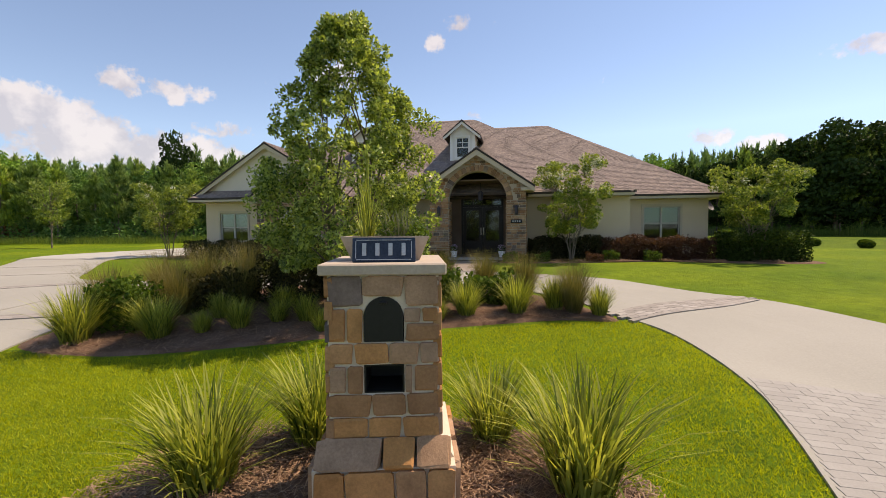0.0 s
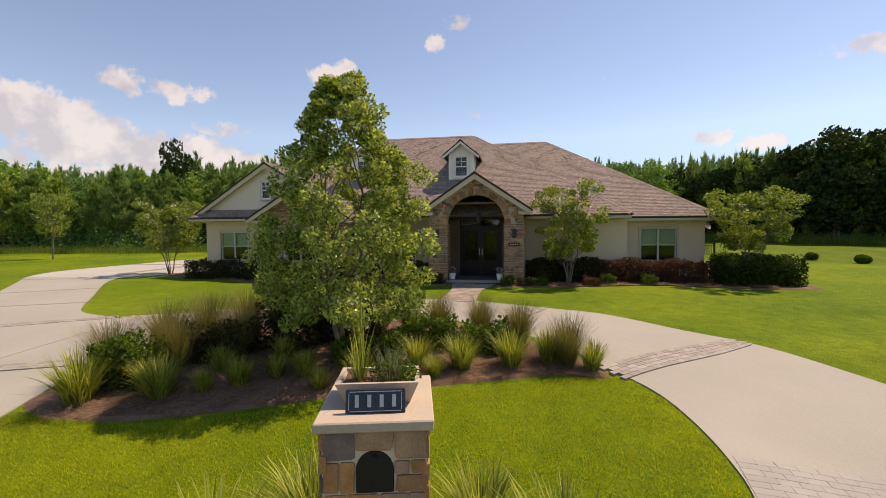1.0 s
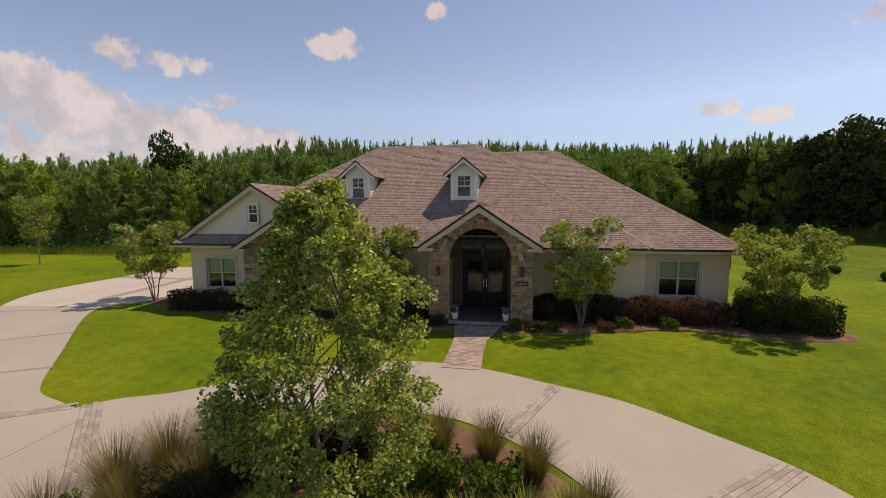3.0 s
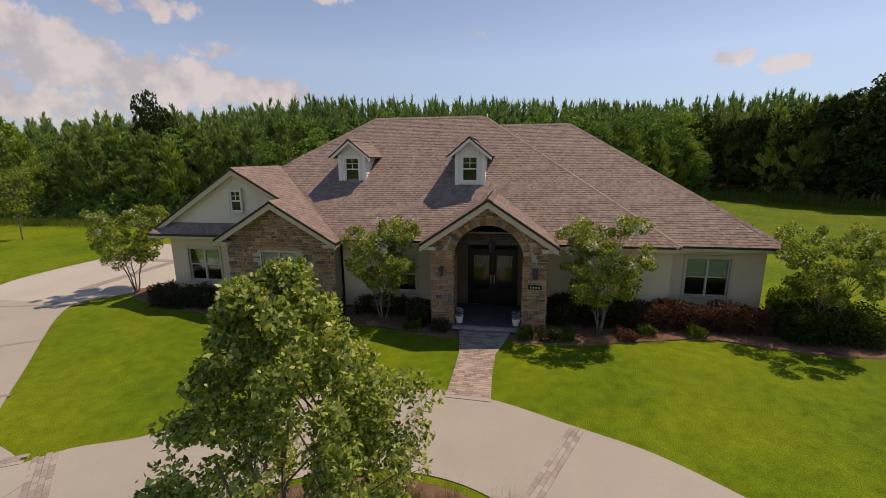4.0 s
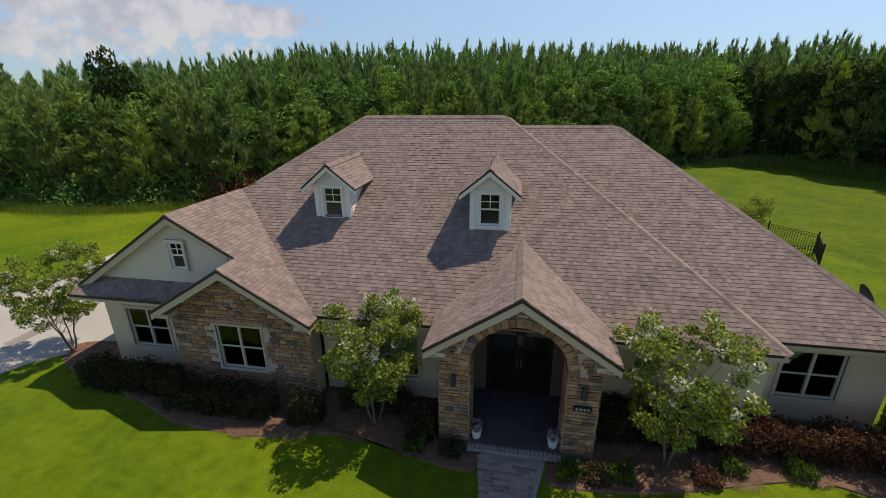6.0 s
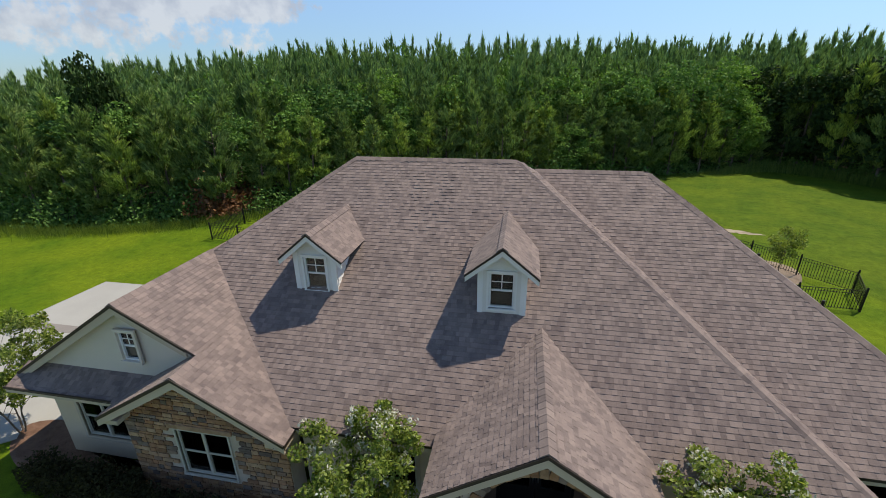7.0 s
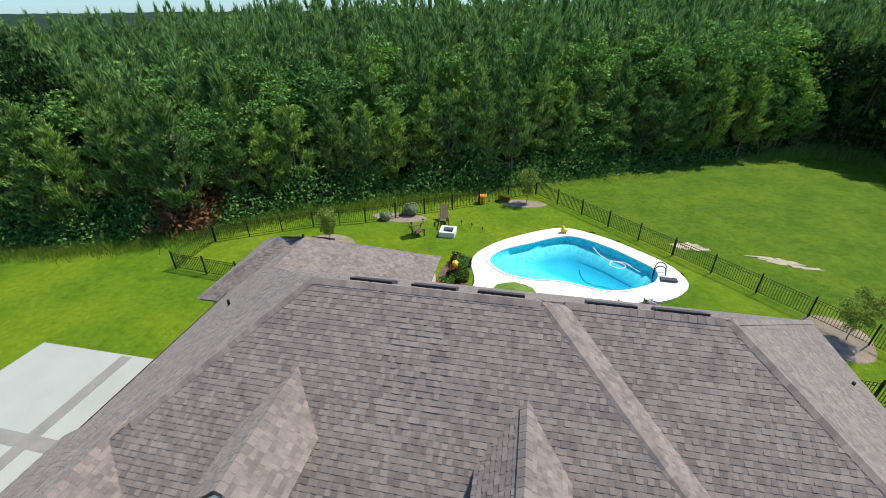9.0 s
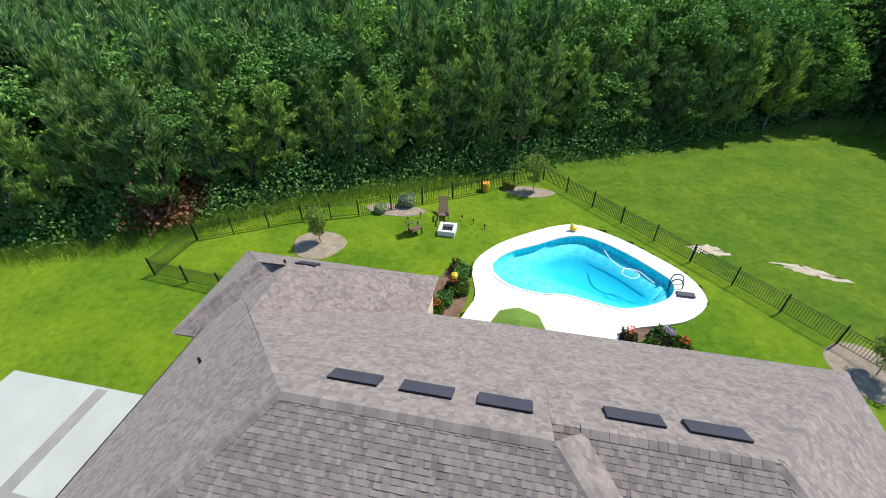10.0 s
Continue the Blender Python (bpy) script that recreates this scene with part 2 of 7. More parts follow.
def glass_material(name, tint, gloss):
    m = bpy.data.materials.new(name)
    m.use_nodes = True
    nt = m.node_tree
    nt.nodes.clear()
    out = nt.nodes.new("ShaderNodeOutputMaterial")
    clear = node(nt, "ShaderNodeBsdfTransparent", Color=(*tint, 1))
    shine = node(nt, "ShaderNodeBsdfGlossy", Roughness=0.02)
    fres = node(nt, "ShaderNodeFresnel", IOR=gloss)
    mix = nt.nodes.new("ShaderNodeMixShader")
    nt.links.new(fres.outputs[0], mix.inputs[0])
    nt.links.new(clear.outputs[0], mix.inputs[1])
    nt.links.new(shine.outputs[0], mix.inputs[2])
    nt.links.new(mix.outputs[0], out.inputs["Surface"])
    return m


M_glass = glass_material("window glass", (0.80, 0.86, 0.82), 1.5)


def leaf_material(name, dark, light, through=0.35, rough=0.55, tint=0.6, spec=0.2, each=0.0, glow=(1.25, 1.2, 0.6)):
    """Leaves that shine a little and let light through; each leaf has its own shade."""
    m, nt, b = material(name, dark, rough, 0.0, spec)
    geo = nt.nodes.new("ShaderNodeNewGeometry")
    big = noise_of(nt, geo.outputs["Position"], 0.9, 2)
    k = nt.nodes.new("ShaderNodeMath")
    k.operation = "MULTIPLY_ADD"
    k.inputs[1].default_value = tint
    nt.links.new(geo.outputs["Random Per Island"], k.inputs[0])
    h = nt.nodes.new("ShaderNodeMath")
    h.operation = "MULTIPLY"
    h.inputs[1].default_value = 1.0 - tint
    nt.links.new(big, h.inputs[0])
    nt.links.new(h.outputs[0], k.inputs[2])
    col = ramp_of(nt, k.outputs[0], [(0.15, dark), (0.85, light)])
    if each:
        own = nt.nodes.new("ShaderNodeObjectInfo")
        shade = ramp_of(nt, own.outputs["Random"], [(0.0, (1 - each, 1 - each * 0.8, 1 - each * 0.5)), (0.6, (1.0, 1.0, 1.0)), (1.0, (1 + each * 1.3, 1 + each, 1.0))])
        col = mix_of(nt, 1.0, col, shade, "MULTIPLY")
    nt.links.new(col, b.inputs["Base Color"])
    tr = nt.nodes.new("ShaderNodeBsdfTranslucent")
    warm = mix_of(nt, 1.0, col, glow, "MULTIPLY")
    nt.links.new(warm, tr.inputs["Color"])
    mix = nt.nodes.new("ShaderNodeMixShader")
    mix.inputs[0].default_value = through
    nt.links.new(b.outputs[0], mix.inputs[1])
    nt.links.new(tr.outputs[0], mix.inputs[2])
    nt.links.new(mix.outputs[0], nt.nodes["Material Output"].inputs["Surface"])
    return m


M_blade = leaf_material("lawn blade", (0.26, 0.31, 0.014), (0.52, 0.53, 0.04), 0.55)
M_spike = leaf_material("long green grass blade", (0.075, 0.120, 0.02), (0.46, 0.48, 0.11), 0.42, 0.5, 0.8)
M_rough = leaf_material("rough meadow grass", (0.055, 0.105, 0.018), (0.24, 0.32, 0.07), 0.35, 0.6, 0.7)
M_feather = leaf_material("tawny feather grass", (0.055, 0.070, 0.022), (0.25, 0.215, 0.095), 0.4)
M_birch = leaf_material("birch leaf", (0.060, 0.11, 0.018), (0.45, 0.54, 0.16), 0.5, 0.42, 0.75, 0.5)
M_myrtle = leaf_material("myrtle leaf", (0.055, 0.11, 0.02), (0.35, 0.42, 0.095), 0.45, 0.5, 0.7, 0.3)
M_pine = leaf_material("pine needles", (0.062, 0.128, 0.040), (0.40, 0.50, 0.13), 0.24, 0.6, 0.6, 0.1, 0.32, (1.0, 1.15, 0.75))
M_pine_far = leaf_material("far pine needles", (0.068, 0.140, 0.052), (0.36, 0.49, 0.15), 0.27, glow=(1.0, 1.15, 0.8))
M_broad = leaf_material("broad leaf", (0.050, 0.125, 0.030), (0.25, 0.40, 0.09), 0.24, 0.6, 0.6, 0.1, 0.3, (1.0, 1.15, 0.7))
# near-black leaf: the crowns' shaded side is painted into the colour
M_oak = leaf_material("live oak leaf darkened for shade", (0.016, 0.034, 0.012), (0.055, 0.095, 0.026), 0.12, 0.6, 0.6, 0.06)
M_hedge = leaf_material("dark hedge leaf", (0.024, 0.026, 0.014), (0.085, 0.080, 0.036), 0.25, 0.8, 0.6, 0.04)
M_box = leaf_material("dark box leaf", (0.014, 0.030, 0.008), (0.065, 0.105, 0.022), 0.25, 0.7, 0.6, 0.06)
M_red = leaf_material("russet hedge leaf", (0.04, 0.018, 0.014), (0.17, 0.09, 0.06), 0.3, 0.7, 0.6, 0.06)
M_green = leaf_material("green shrub leaf", (0.03, 0.065, 0.012), (0.12, 0.19, 0.03), 0.35, 0.7, 0.6, 0.08)
M_silver = leaf_material("silvery shrub leaf", (0.26, 0.31, 0.20), (0.55, 0.60, 0.44), 0.45)
M_petal = leaf_material("white petal", (0.55, 0.55, 0.48), (0.75, 0.75, 0.68), 0.3)
M_pink = leaf_material("lilac petal", (0.40, 0.28, 0.50), (0.62, 0.48, 0.70), 0.3)
M_orange = leaf_material("orange-red petal", (0.45, 0.05, 0.02), (0.65, 0.16, 0.05), 0.3)
M_straw = leaf_material("pine straw", (0.09, 0.048, 0.030), (0.42, 0.27, 0.18), 0.1)
M_dead = leaf_material("dead brown leaf", (0.10, 0.045, 0.02), (0.26, 0.13, 0.06), 0.2)
M_litter = varied("forest floor litter", (0.030, 0.024, 0.014), (0.085, 0.070, 0.038), 0.8, 12, 0.95, 0.6, 0.03)
M_slab = varied("pale limestone", (0.37, 0.30, 0.24), (0.50, 0.415, 0.34), 3.0, 50, 0.85, 0.3, 0.004)

M_stone_soft = mixed_stone("sawn sandstone", [(0.0, (0.32, 0.18, 0.10)), (0.2, (0.47, 0.225, 0.085)), (0.4, (0.41, 0.25, 0.135)), (0.58, (0.49, 0.25, 0.105)), (0.76, (0.35, 0.23, 0.16)), (0.92, (0.40, 0.26, 0.175)), (1.0, (0.10, 0.10, 0.12))])
M_silver_dark = leaf_material("grey-green blade", (0.08, 0.09, 0.06), (0.22, 0.24, 0.17), 0.3)
M_tile = varied("blue glazed tile", (0.010, 0.016, 0.030), (0.035, 0.052, 0.080), 22, 80, 0.25, 0.1, 0.002)
M_bars = varied("chalky grey glaze", (0.30, 0.33, 0.36), (0.46, 0.49, 0.52), 30, 90, 0.4, 0.1, 0.002)
M_pooldeck = varied("white pool concrete", (0.62, 0.60, 0.56), (0.72, 0.70, 0.66), 0.8, 50, 0.85, 0.2, 0.003)
M_sand = varied("pale weathered mulch", (0.15, 0.108, 0.075), (0.37, 0.29, 0.22), 2.5, 22, 0.95, 0.5, 0.02)
M_soil = varied("pale bare sand", (0.30, 0.235, 0.16), (0.54, 0.45, 0.34), 2.5, 22, 0.95, 0.5, 0.02)
M_wood = varied("brown garden wood", (0.09, 0.055, 0.035), (0.18, 0.12, 0.08), 3.0, 40, 0.7, 0.3, 0.003)
M_toy = varied("yellow plastic", (0.70, 0.42, 0.02), (0.80, 0.52, 0.05), 2.0, 30, 0.4, 0.0)
M_orangep = varied("orange plastic", (0.65, 0.22, 0.03), (0.72, 0.28, 0.05), 2.0, 30, 0.4, 0.0)
M_lime = varied("lime canvas", (0.20, 0.30, 0.05), (0.28, 0.40, 0.08), 2.0, 80, 0.8, 0.1, 0.002)
M_joint = varied("dark joint strip", (0.20, 0.18, 0.16), (0.30, 0.27, 0.245), 1.5, 50, 0.9, 0.3, 0.003)
M_yellow_leaf = leaf_material("yellow-green leaf", (0.16, 0.18, 0.02), (0.36, 0.36, 0.05), 0.35)


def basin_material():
    m, nt, b = material("aqua plaster with painted caustics", (0.10, 0.52, 0.60), 0.7, 0.0, 0.2)
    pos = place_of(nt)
    # warped cell edges paint the sun's caustic lines onto the plaster
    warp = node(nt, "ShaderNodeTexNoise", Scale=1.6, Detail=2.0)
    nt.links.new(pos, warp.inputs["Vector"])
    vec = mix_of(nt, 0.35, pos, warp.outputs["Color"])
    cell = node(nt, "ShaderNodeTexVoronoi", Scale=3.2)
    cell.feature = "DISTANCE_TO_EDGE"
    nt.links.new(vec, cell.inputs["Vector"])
    caustics = ramp_of(nt, cell.outputs["Distance"], [(0.0, (0.22, 0.70, 0.77)), (0.16, (0.12, 0.59, 0.69))])
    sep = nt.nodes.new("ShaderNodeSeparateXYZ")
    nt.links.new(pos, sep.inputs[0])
    # lower plaster is coloured bluer, standing in for light absorbed by water
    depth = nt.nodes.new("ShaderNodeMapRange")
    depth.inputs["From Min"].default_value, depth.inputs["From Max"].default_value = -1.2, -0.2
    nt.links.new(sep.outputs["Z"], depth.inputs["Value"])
    nt.links.new(mix_of(nt, depth.outputs[0], (0.03, 0.40, 0.56), caustics), b.inputs["Base Color"])
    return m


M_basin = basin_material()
M_water = glass_material("pool water", (0.80, 0.97, 1.0), 1.33)
wnt = M_water.node_tree
w_bump = node(wnt, "ShaderNodeBump", Strength=0.35, Distance=0.03)
wnt.links.new(noise_of(wnt, place_of(wnt), 3.5, 3), w_bump.inputs["Height"])
for n_ in wnt.nodes:
    if n_.bl_idname in ("ShaderNodeBsdfGlossy", "ShaderNodeFresnel"):
        wnt.links.new(w_bump.outputs[0], n_.inputs["Normal"])
M_canopy = varied("distant canopy", (0.010, 0.024, 0.014), (0.030, 0.055, 0.028), 0.12, 1.6, 0.95, 1.0, 0.8, 0.1)
# porch floor colour, dark because the porch shadow is painted in
M_floor_shade = varied("porch floor darkened for shade", (0.055, 0.05, 0.055), (0.11, 0.10, 0.105), 2.0, 50, 0.7, 0.3, 0.004)
# brown of the porch recess, with the recess's shade mixed into the colour
M_brown = varied("brown plaster darkened for shade", (0.13, 0.082, 0.055), (0.20, 0.135, 0.095), 1.5, 60, 0.85, 0.2, 0.003)

# ---- mesh helpers ----
def mesh_of(name, verts, faces, mats):
    me = bpy.data.meshes.new(name)
    me.from_pydata([tuple(v) for v in verts], [], faces)
    for m in (mats if isinstance(mats, (list, tuple)) else [mats]):
        me.materials.append(m)
    me.update()
    return me


def part(name, bm, mat, parent, label=""):
    """Links a bmesh as one mesh object under a thing or a part."""
    me = bpy.data.meshes.new(name)
    bm.to_mesh(me)
    bm.free()
    me.materials.append(mat)
    return part_mesh(name, me, parent, label)


def part_mesh(name, me, parent, label=""):
    ob = new(name, me)
    if parent is not None:
        ob.parent = parent
        base = Matrix.Identity(4)
        p = parent
        while p is not None:
            base = p.matrix_basis @ base
            p = p.parent
        ob.matrix_basis = base.inverted()
    if label:
        ob["label"] = label
    return ob


def thing(name, at, label, category, group="", kind=""):
    ob = new(name)
    ob.matrix_basis = Matrix.Translation(at)
    return tagged(ob, label, category, group, kind)


def add_box(bm, x0, x1, y0, y1, z0, z1, m=None, bevel=0.0):
    geo = bmesh.ops.create_cube(bm, size=1.0)
    vs = geo["verts"]
    t = Matrix.Translation(((x0 + x1) / 2, (y0 + y1) / 2, (z0 + z1) / 2)) @ Matrix.Diagonal((x1 - x0, y1 - y0, z1 - z0, 1))
    bmesh.ops.transform(bm, matrix=(m @ t) if m else t, verts=vs)
    if bevel:
        es = list({e for v in vs for e in v.link_edges})
        bmesh.ops.bevel(bm, geom=es, offset=bevel, segments=1, affect="EDGES")
    return vs


def box(x0, x1, y0, y1, z0, z1, bevel=0.0):
    bm = bmesh.new()
    add_box(bm, x0, x1, y0, y1, z0, z1, None, bevel)
    return bm


def add_prism(bm, outline, a, b, axis):
    """A flat outline of (u, v), carried from a to b along an axis: 0 gives u=y v=z, 1 gives u=x v=z, 2 gives u=x v=y."""
    def at(u, v, w):
        return (w, u, v) if axis == 0 else (u, w, v) if axis == 1 else (u, v, w)
    lo = [bm.verts.new(at(u, v, a)) for u, v in outline]
    hi = [bm.verts.new(at(u, v, b)) for u, v in outline]
    n = len(outline)
    bm.faces.new(lo)
    bm.faces.new(hi[::-1])
    for i in range(n):
        bm.faces.new((lo[i], hi[i], hi[(i + 1) % n], lo[(i + 1) % n]))
    bmesh.ops.recalc_face_normals(bm, faces=bm.faces)
    return lo + hi


def prism(outline, a, b, axis):
    bm = bmesh.new()
    add_prism(bm, outline, a, b, axis)
    return bm


def add_tube(bm, pts, radii, sides=8):
    """A round bar through points, with a radius at each."""
    rings = []
    for i, p in enumerate(pts):
        p = Vector(p)
        d = (Vector(pts[min(i + 1, len(pts) - 1)]) - Vector(pts[max(i - 1, 0)])).normalized()
        s = d.orthogonal().normalized()
        t = d.cross(s)
        rings.append([bm.verts.new(p + radii[i] * (math.cos(a) * s + math.sin(a) * t)) for a in [2 * math.pi * k / sides for k in range(sides)]])
    for r0, r1 in zip(rings, rings[1:]):
        best = min(range(sides), key=lambda k: (r1[k].co - r0[0].co).length)
        for k in range(sides):
            bm.faces.new((r0[k], r0[(k + 1) % sides], r1[(k + 1 + best) % sides], r1[(k + best) % sides]))
    bm.faces.new(rings[0][::-1])
    bm.faces.new(rings[-1])


def smooth_line(pts, steps=10, closed=False):
    """A smooth line (Catmull-Rom) through a few points."""
    out, n = [], len(pts)
    for i in range(n if closed else n - 1):
        p = [np.array(pts[(i + k) % n] if closed else pts[min(max(i + k, 0), n - 1)], float) for k in (-1, 0, 1, 2)]
        for s in range(steps):
            t = s / steps
            out.append(tuple(0.5 * (2 * p[1] + (p[2] - p[0]) * t + (2 * p[0] - 5 * p[1] + 4 * p[2] - p[3]) * t * t + (3 * p[1] - p[0] - 3 * p[2] + p[3]) * t ** 3)))
    if not closed:
        out.append(tuple(float(v) for v in pts[-1]))
    return out


def rise(x, y):
    """The ground's height: level about the house, falling to the road in front and rising a little behind."""
    s = min(max((7.5 - y) / 8.0, 0.0), 1.0)
    b = min(max((y - 27.0) / 12.0, 0.0), 1.0)
    e, f = min(max((x - 3.5) / 2.5, 0.0), 1.0), min(max((12.0 - y) / 4.0, 0.0), 1.0)
    dip = 0.17 * e * e * (3 - 2 * e) * f * f * (3 - 2 * f)
    return -0.05 - 0.52 * s * s * (3 - 2 * s) + 0.28 * b * b * (3 - 2 * b) - dip


def ribbon(left, right, lift, thick=0.06):
    """A slab between two edge lines of the same length, draped on the ground."""
    vs, fs, n, k = [], [], len(left), 15
    for (ax, ay), (bx, by) in zip(left, right):
        for j in range(k):
            f = j / (k - 1)
            x, y = ax + (bx - ax) * f, ay + (by - ay) * f
            vs.append((x, y, rise(x, y) + lift))
    for i in range(n - 1):
        for j in range(k - 1):
            fs.append((i * k + j, i * k + j + 1, (i + 1) * k + j + 1, (i + 1) * k + j))
    base = len(vs)
    rim = [i * k for i in range(n)] + [(n - 1) * k + j for j in range(1, k)] + [i * k + k - 1 for i in range(n - 2, -1, -1)] + [j for j in range(k - 2, 0, -1)]
    for i in rim:
        vs.append((vs[i][0], vs[i][1], vs[i][2] - thick))
    for a in range(len(rim)):
        b = (a + 1) % len(rim)
        fs.append((rim[a], rim[b], base + b, base + a))
    return vs, fs


def flat_patch(outline, lift, mound=0.0):
    """A sheet inside a closed outline, draped on the ground, with rings towards its middle; mound lifts the middle."""
    cx, cy = np.mean(np.array(outline), axis=0)
    vs, fs, n = [], [], len(outline)
    rings = (1.0, 0.94, 0.75, 0.5, 0.25)
    for k, f in enumerate(rings):
        for x, y in outline:
            px, py = cx + (x - cx) * f, cy + (y - cy) * f
            vs.append((px, py, rise(px, py) + (lift - 0.06 if k == 0 else lift) + mound * (1 - f * f)))
    vs.append((cx, cy, rise(cx, cy) + lift + mound))
    for k in range(len(rings) - 1):
        for i in range(n):
            j = (i + 1) % n
            fs.append((k * n + i, k * n + j, (k + 1) * n + j, (k + 1) * n + i))
    for i in range(n):
        fs.append(((len(rings) - 1) * n + i, (len(rings) - 1) * n + (i + 1) % n, len(vs) - 1))
    return vs, fs


def on_ground(x, y, lift, turn=0.0):
    """A pose at a spot of the ground, tilted with it."""
    e = 0.2
    up = Vector((rise(x - e, y) - rise(x + e, y), rise(x, y - e) - rise(x, y + e), 2 * e)).normalized()
    return Matrix.Translation((x, y, rise(x, y) + lift)) @ Vector((0, 0, 1)).rotation_difference(up).to_matrix().to_4x4() @ Matrix.Rotation(turn, 4, "Z")


def paver_shape(mat):
    bm = bmesh.new()
    bmesh.ops.create_cube(bm, size=1.0)
    bmesh.ops.bevel(bm, geom=[e for e in bm.edges if e.verts[0].co.z > 0 and e.verts[1].co.z > 0], offset=0.025, segments=1, affect="EDGES")
    me = bpy.data.meshes.new("paver")
    bm.to_mesh(me)
    bm.free()
    me.materials.append(mat)
    return me


PAVER, PATH_BRICK, BAND_BRICK = paver_shape(M_paver), paver_shape(M_path), paver_shape(M_band)

# ---- ground, drive and walks ----
DECK = smooth_line([(-4.4, 38.3), (-3.5, 40.3), (-1.6, 42.1), (0.6, 43.5), (2.0, 43.7), (4.0, 42.8), (5.8, 41.4), (7.4, 39.8), (8.0, 38.2), (7.7, 37.1), (6.4, 35.9), (3.8, 34.9), (3.0, 33.6), (3.0, 31.3), (-4.4, 31.3), (-4.4, 34.0), (-3.9, 35.8)], 6, True)
POOL = smooth_line([(-3.3, 38.5), (-2.5, 39.9), (-0.9, 41.0), (0.9, 42.2), (2.3, 42.4), (4.2, 41.3), (5.8, 39.8), (6.5, 38.9), (6.2, 37.7), (5.0, 36.8), (3.6, 36.3), (2.3, 36.5), (0.9, 36.8), (-0.8, 36.7), (-2.4, 37.2)], 6, True)

def inside(x, y, line):
    odd = False
    for (ax, ay), (bx, by) in zip(line, line[1:] + line[:1]):
        if (ay > y) != (by > y) and x < ax + (y - ay) / (by - ay) * (bx - ax):
            odd = not odd
    return odd


DECK_IN = [(1.5 + (x - 1.5) * 0.94, 38.6 + (y - 38.6) * 0.94) for x, y in DECK]
xs = sorted(set([-1500, -700, -350, -180, -110] + list(range(-80, 81, 4)) + [x * 0.5 for x in range(-12, 19)] + [110, 180, 350, 700, 1500]))
ys = sorted(set([-1500, -500, -150, -60, -30] + [y * 0.5 for y in range(-20, 30)] + list(range(16, 100, 3)) + [y * 0.5 for y in range(62, 90)] + [130, 200, 400, 800, 1500]))
gv = [(x, y, rise(x, y) - (3.0 if 31 < y < 45 and inside(x, y, DECK_IN) else 0.0)) for y in ys for x in xs]
gf = [(j * len(xs) + i, j * len(xs) + i + 1, (j + 1) * len(xs) + i + 1, (j + 1) * len(xs) + i) for j in range(len(ys) - 1) for i in range(len(xs) - 1)]
ground = new("ground", mesh_of("ground", gv, gf, M_grass))
tagged(ground, "bright green mown lawn round the house", "lawn", kind="structure")

# the loop drive: outer edge, then inner edge, from the right-hand road end round to the left
LOOP_OUT = [(10.5, -9.0), (8.9, -3.0), (8.4, 1.0), (8.0, 3.8), (7.25, 5.7), (6.2, 7.55), (4.05, 9.1), (2.2, 9.95), (0.4, 10.7), (-1.6, 10.95), (-3.6, 10.4), (-5.4, 9.3), (-7.0, 8.0), (-8.4, 7.2), (-9.6, 5.2), (-9.9, 2.5), (-10.2, -1.0), (-11.2, -5.0), (-13.5, -9.0)]
LOOP_IN = [(2.0, -9.0), (2.7, -3.0), (3.8, 1.3), (4.0, 2.6), (3.8, 3.9), (3.3, 4.8), (2.4, 6.1), (1.3, 7.1), (0.1, 7.75), (-1.3, 7.9), (-2.7, 7.55), (-3.9, 6.8), (-4.9, 5.8), (-5.6, 4.6), (-5.9, 3.4), (-5.6, 2.2), (-5.0, 0.5), (-4.3, -3.0), (-3.6, -9.0)]
v, f = ribbon(smooth_line(LOOP_OUT, 6), smooth_line(LOOP_IN, 6), 0.02)
drive = new("driveway", mesh_of("driveway", v, f, M_concrete))
tagged(drive, "pale broomed concrete loop driveway before the house", "driveway", kind="structure")
BR_R = [(-8.0, 6.6), (-9.1, 7.05), (-10.3, 7.45), (-11.3, 8.3), (-12.9, 10.0), (-16.4, 13.7), (-17.3, 15.4), (-16.2, 16.9), (-14.2, 17.4), (-13.9, 20.0), (-13.9, 27.3)]
BR_L = [(-8.5, 1.6), (-9.3, 2.3), (-10.6, 3.6), (-12.0, 5.0), (-14.6, 7.6), (-19.9, 12.6), (-22.5, 15.0), (-24.0, 17.4), (-24.3, 20.0), (-24.1, 23.5), (-23.9, 27.3)]
lane_r, lane_l = smooth_line(BR_R, 6), smooth_line(BR_L, 6)
v, f = ribbon(lane_r[:37], lane_l[:37], 0.032)
branch = new("driveway_branch", mesh_of("driveway_branch", v, f, M_concrete))
tagged(branch, "pale concrete driveway running back beside the house", "driveway", kind="structure")
v, f = ribbon(lane_r[36:], lane_l[36:], 0.032)
court = new("driveway_garage", mesh_of("driveway_garage", v, f, M_court))
tagged(court, "paler concrete court before the garage", "driveway", kind="structure")
v, f = ribbon([(-0.72, 10.6), (-0.70, 12.0), (-0.72, 13.2), (-0.85, 15.0)], [(0.42, 10.55), (0.38, 12.0), (0.40, 13.2), (0.85, 15.0)], 0.035)
walkway = new("walkway", mesh_of("walkway", v, f, M_concrete))
tagged(walkway, "weathered brick paver path from drive to porch", "path", kind="structure")

# ---- house ----
house = thing("house", (-1.0, 22.0, 0.0), "one-storey cream stucco house with a brown shingled hip roof", "house")
Z_EAVE = 2.85
W_L, W_R, W_B = -13.85, 9.75, 31.2
rnd = random.Random(4)


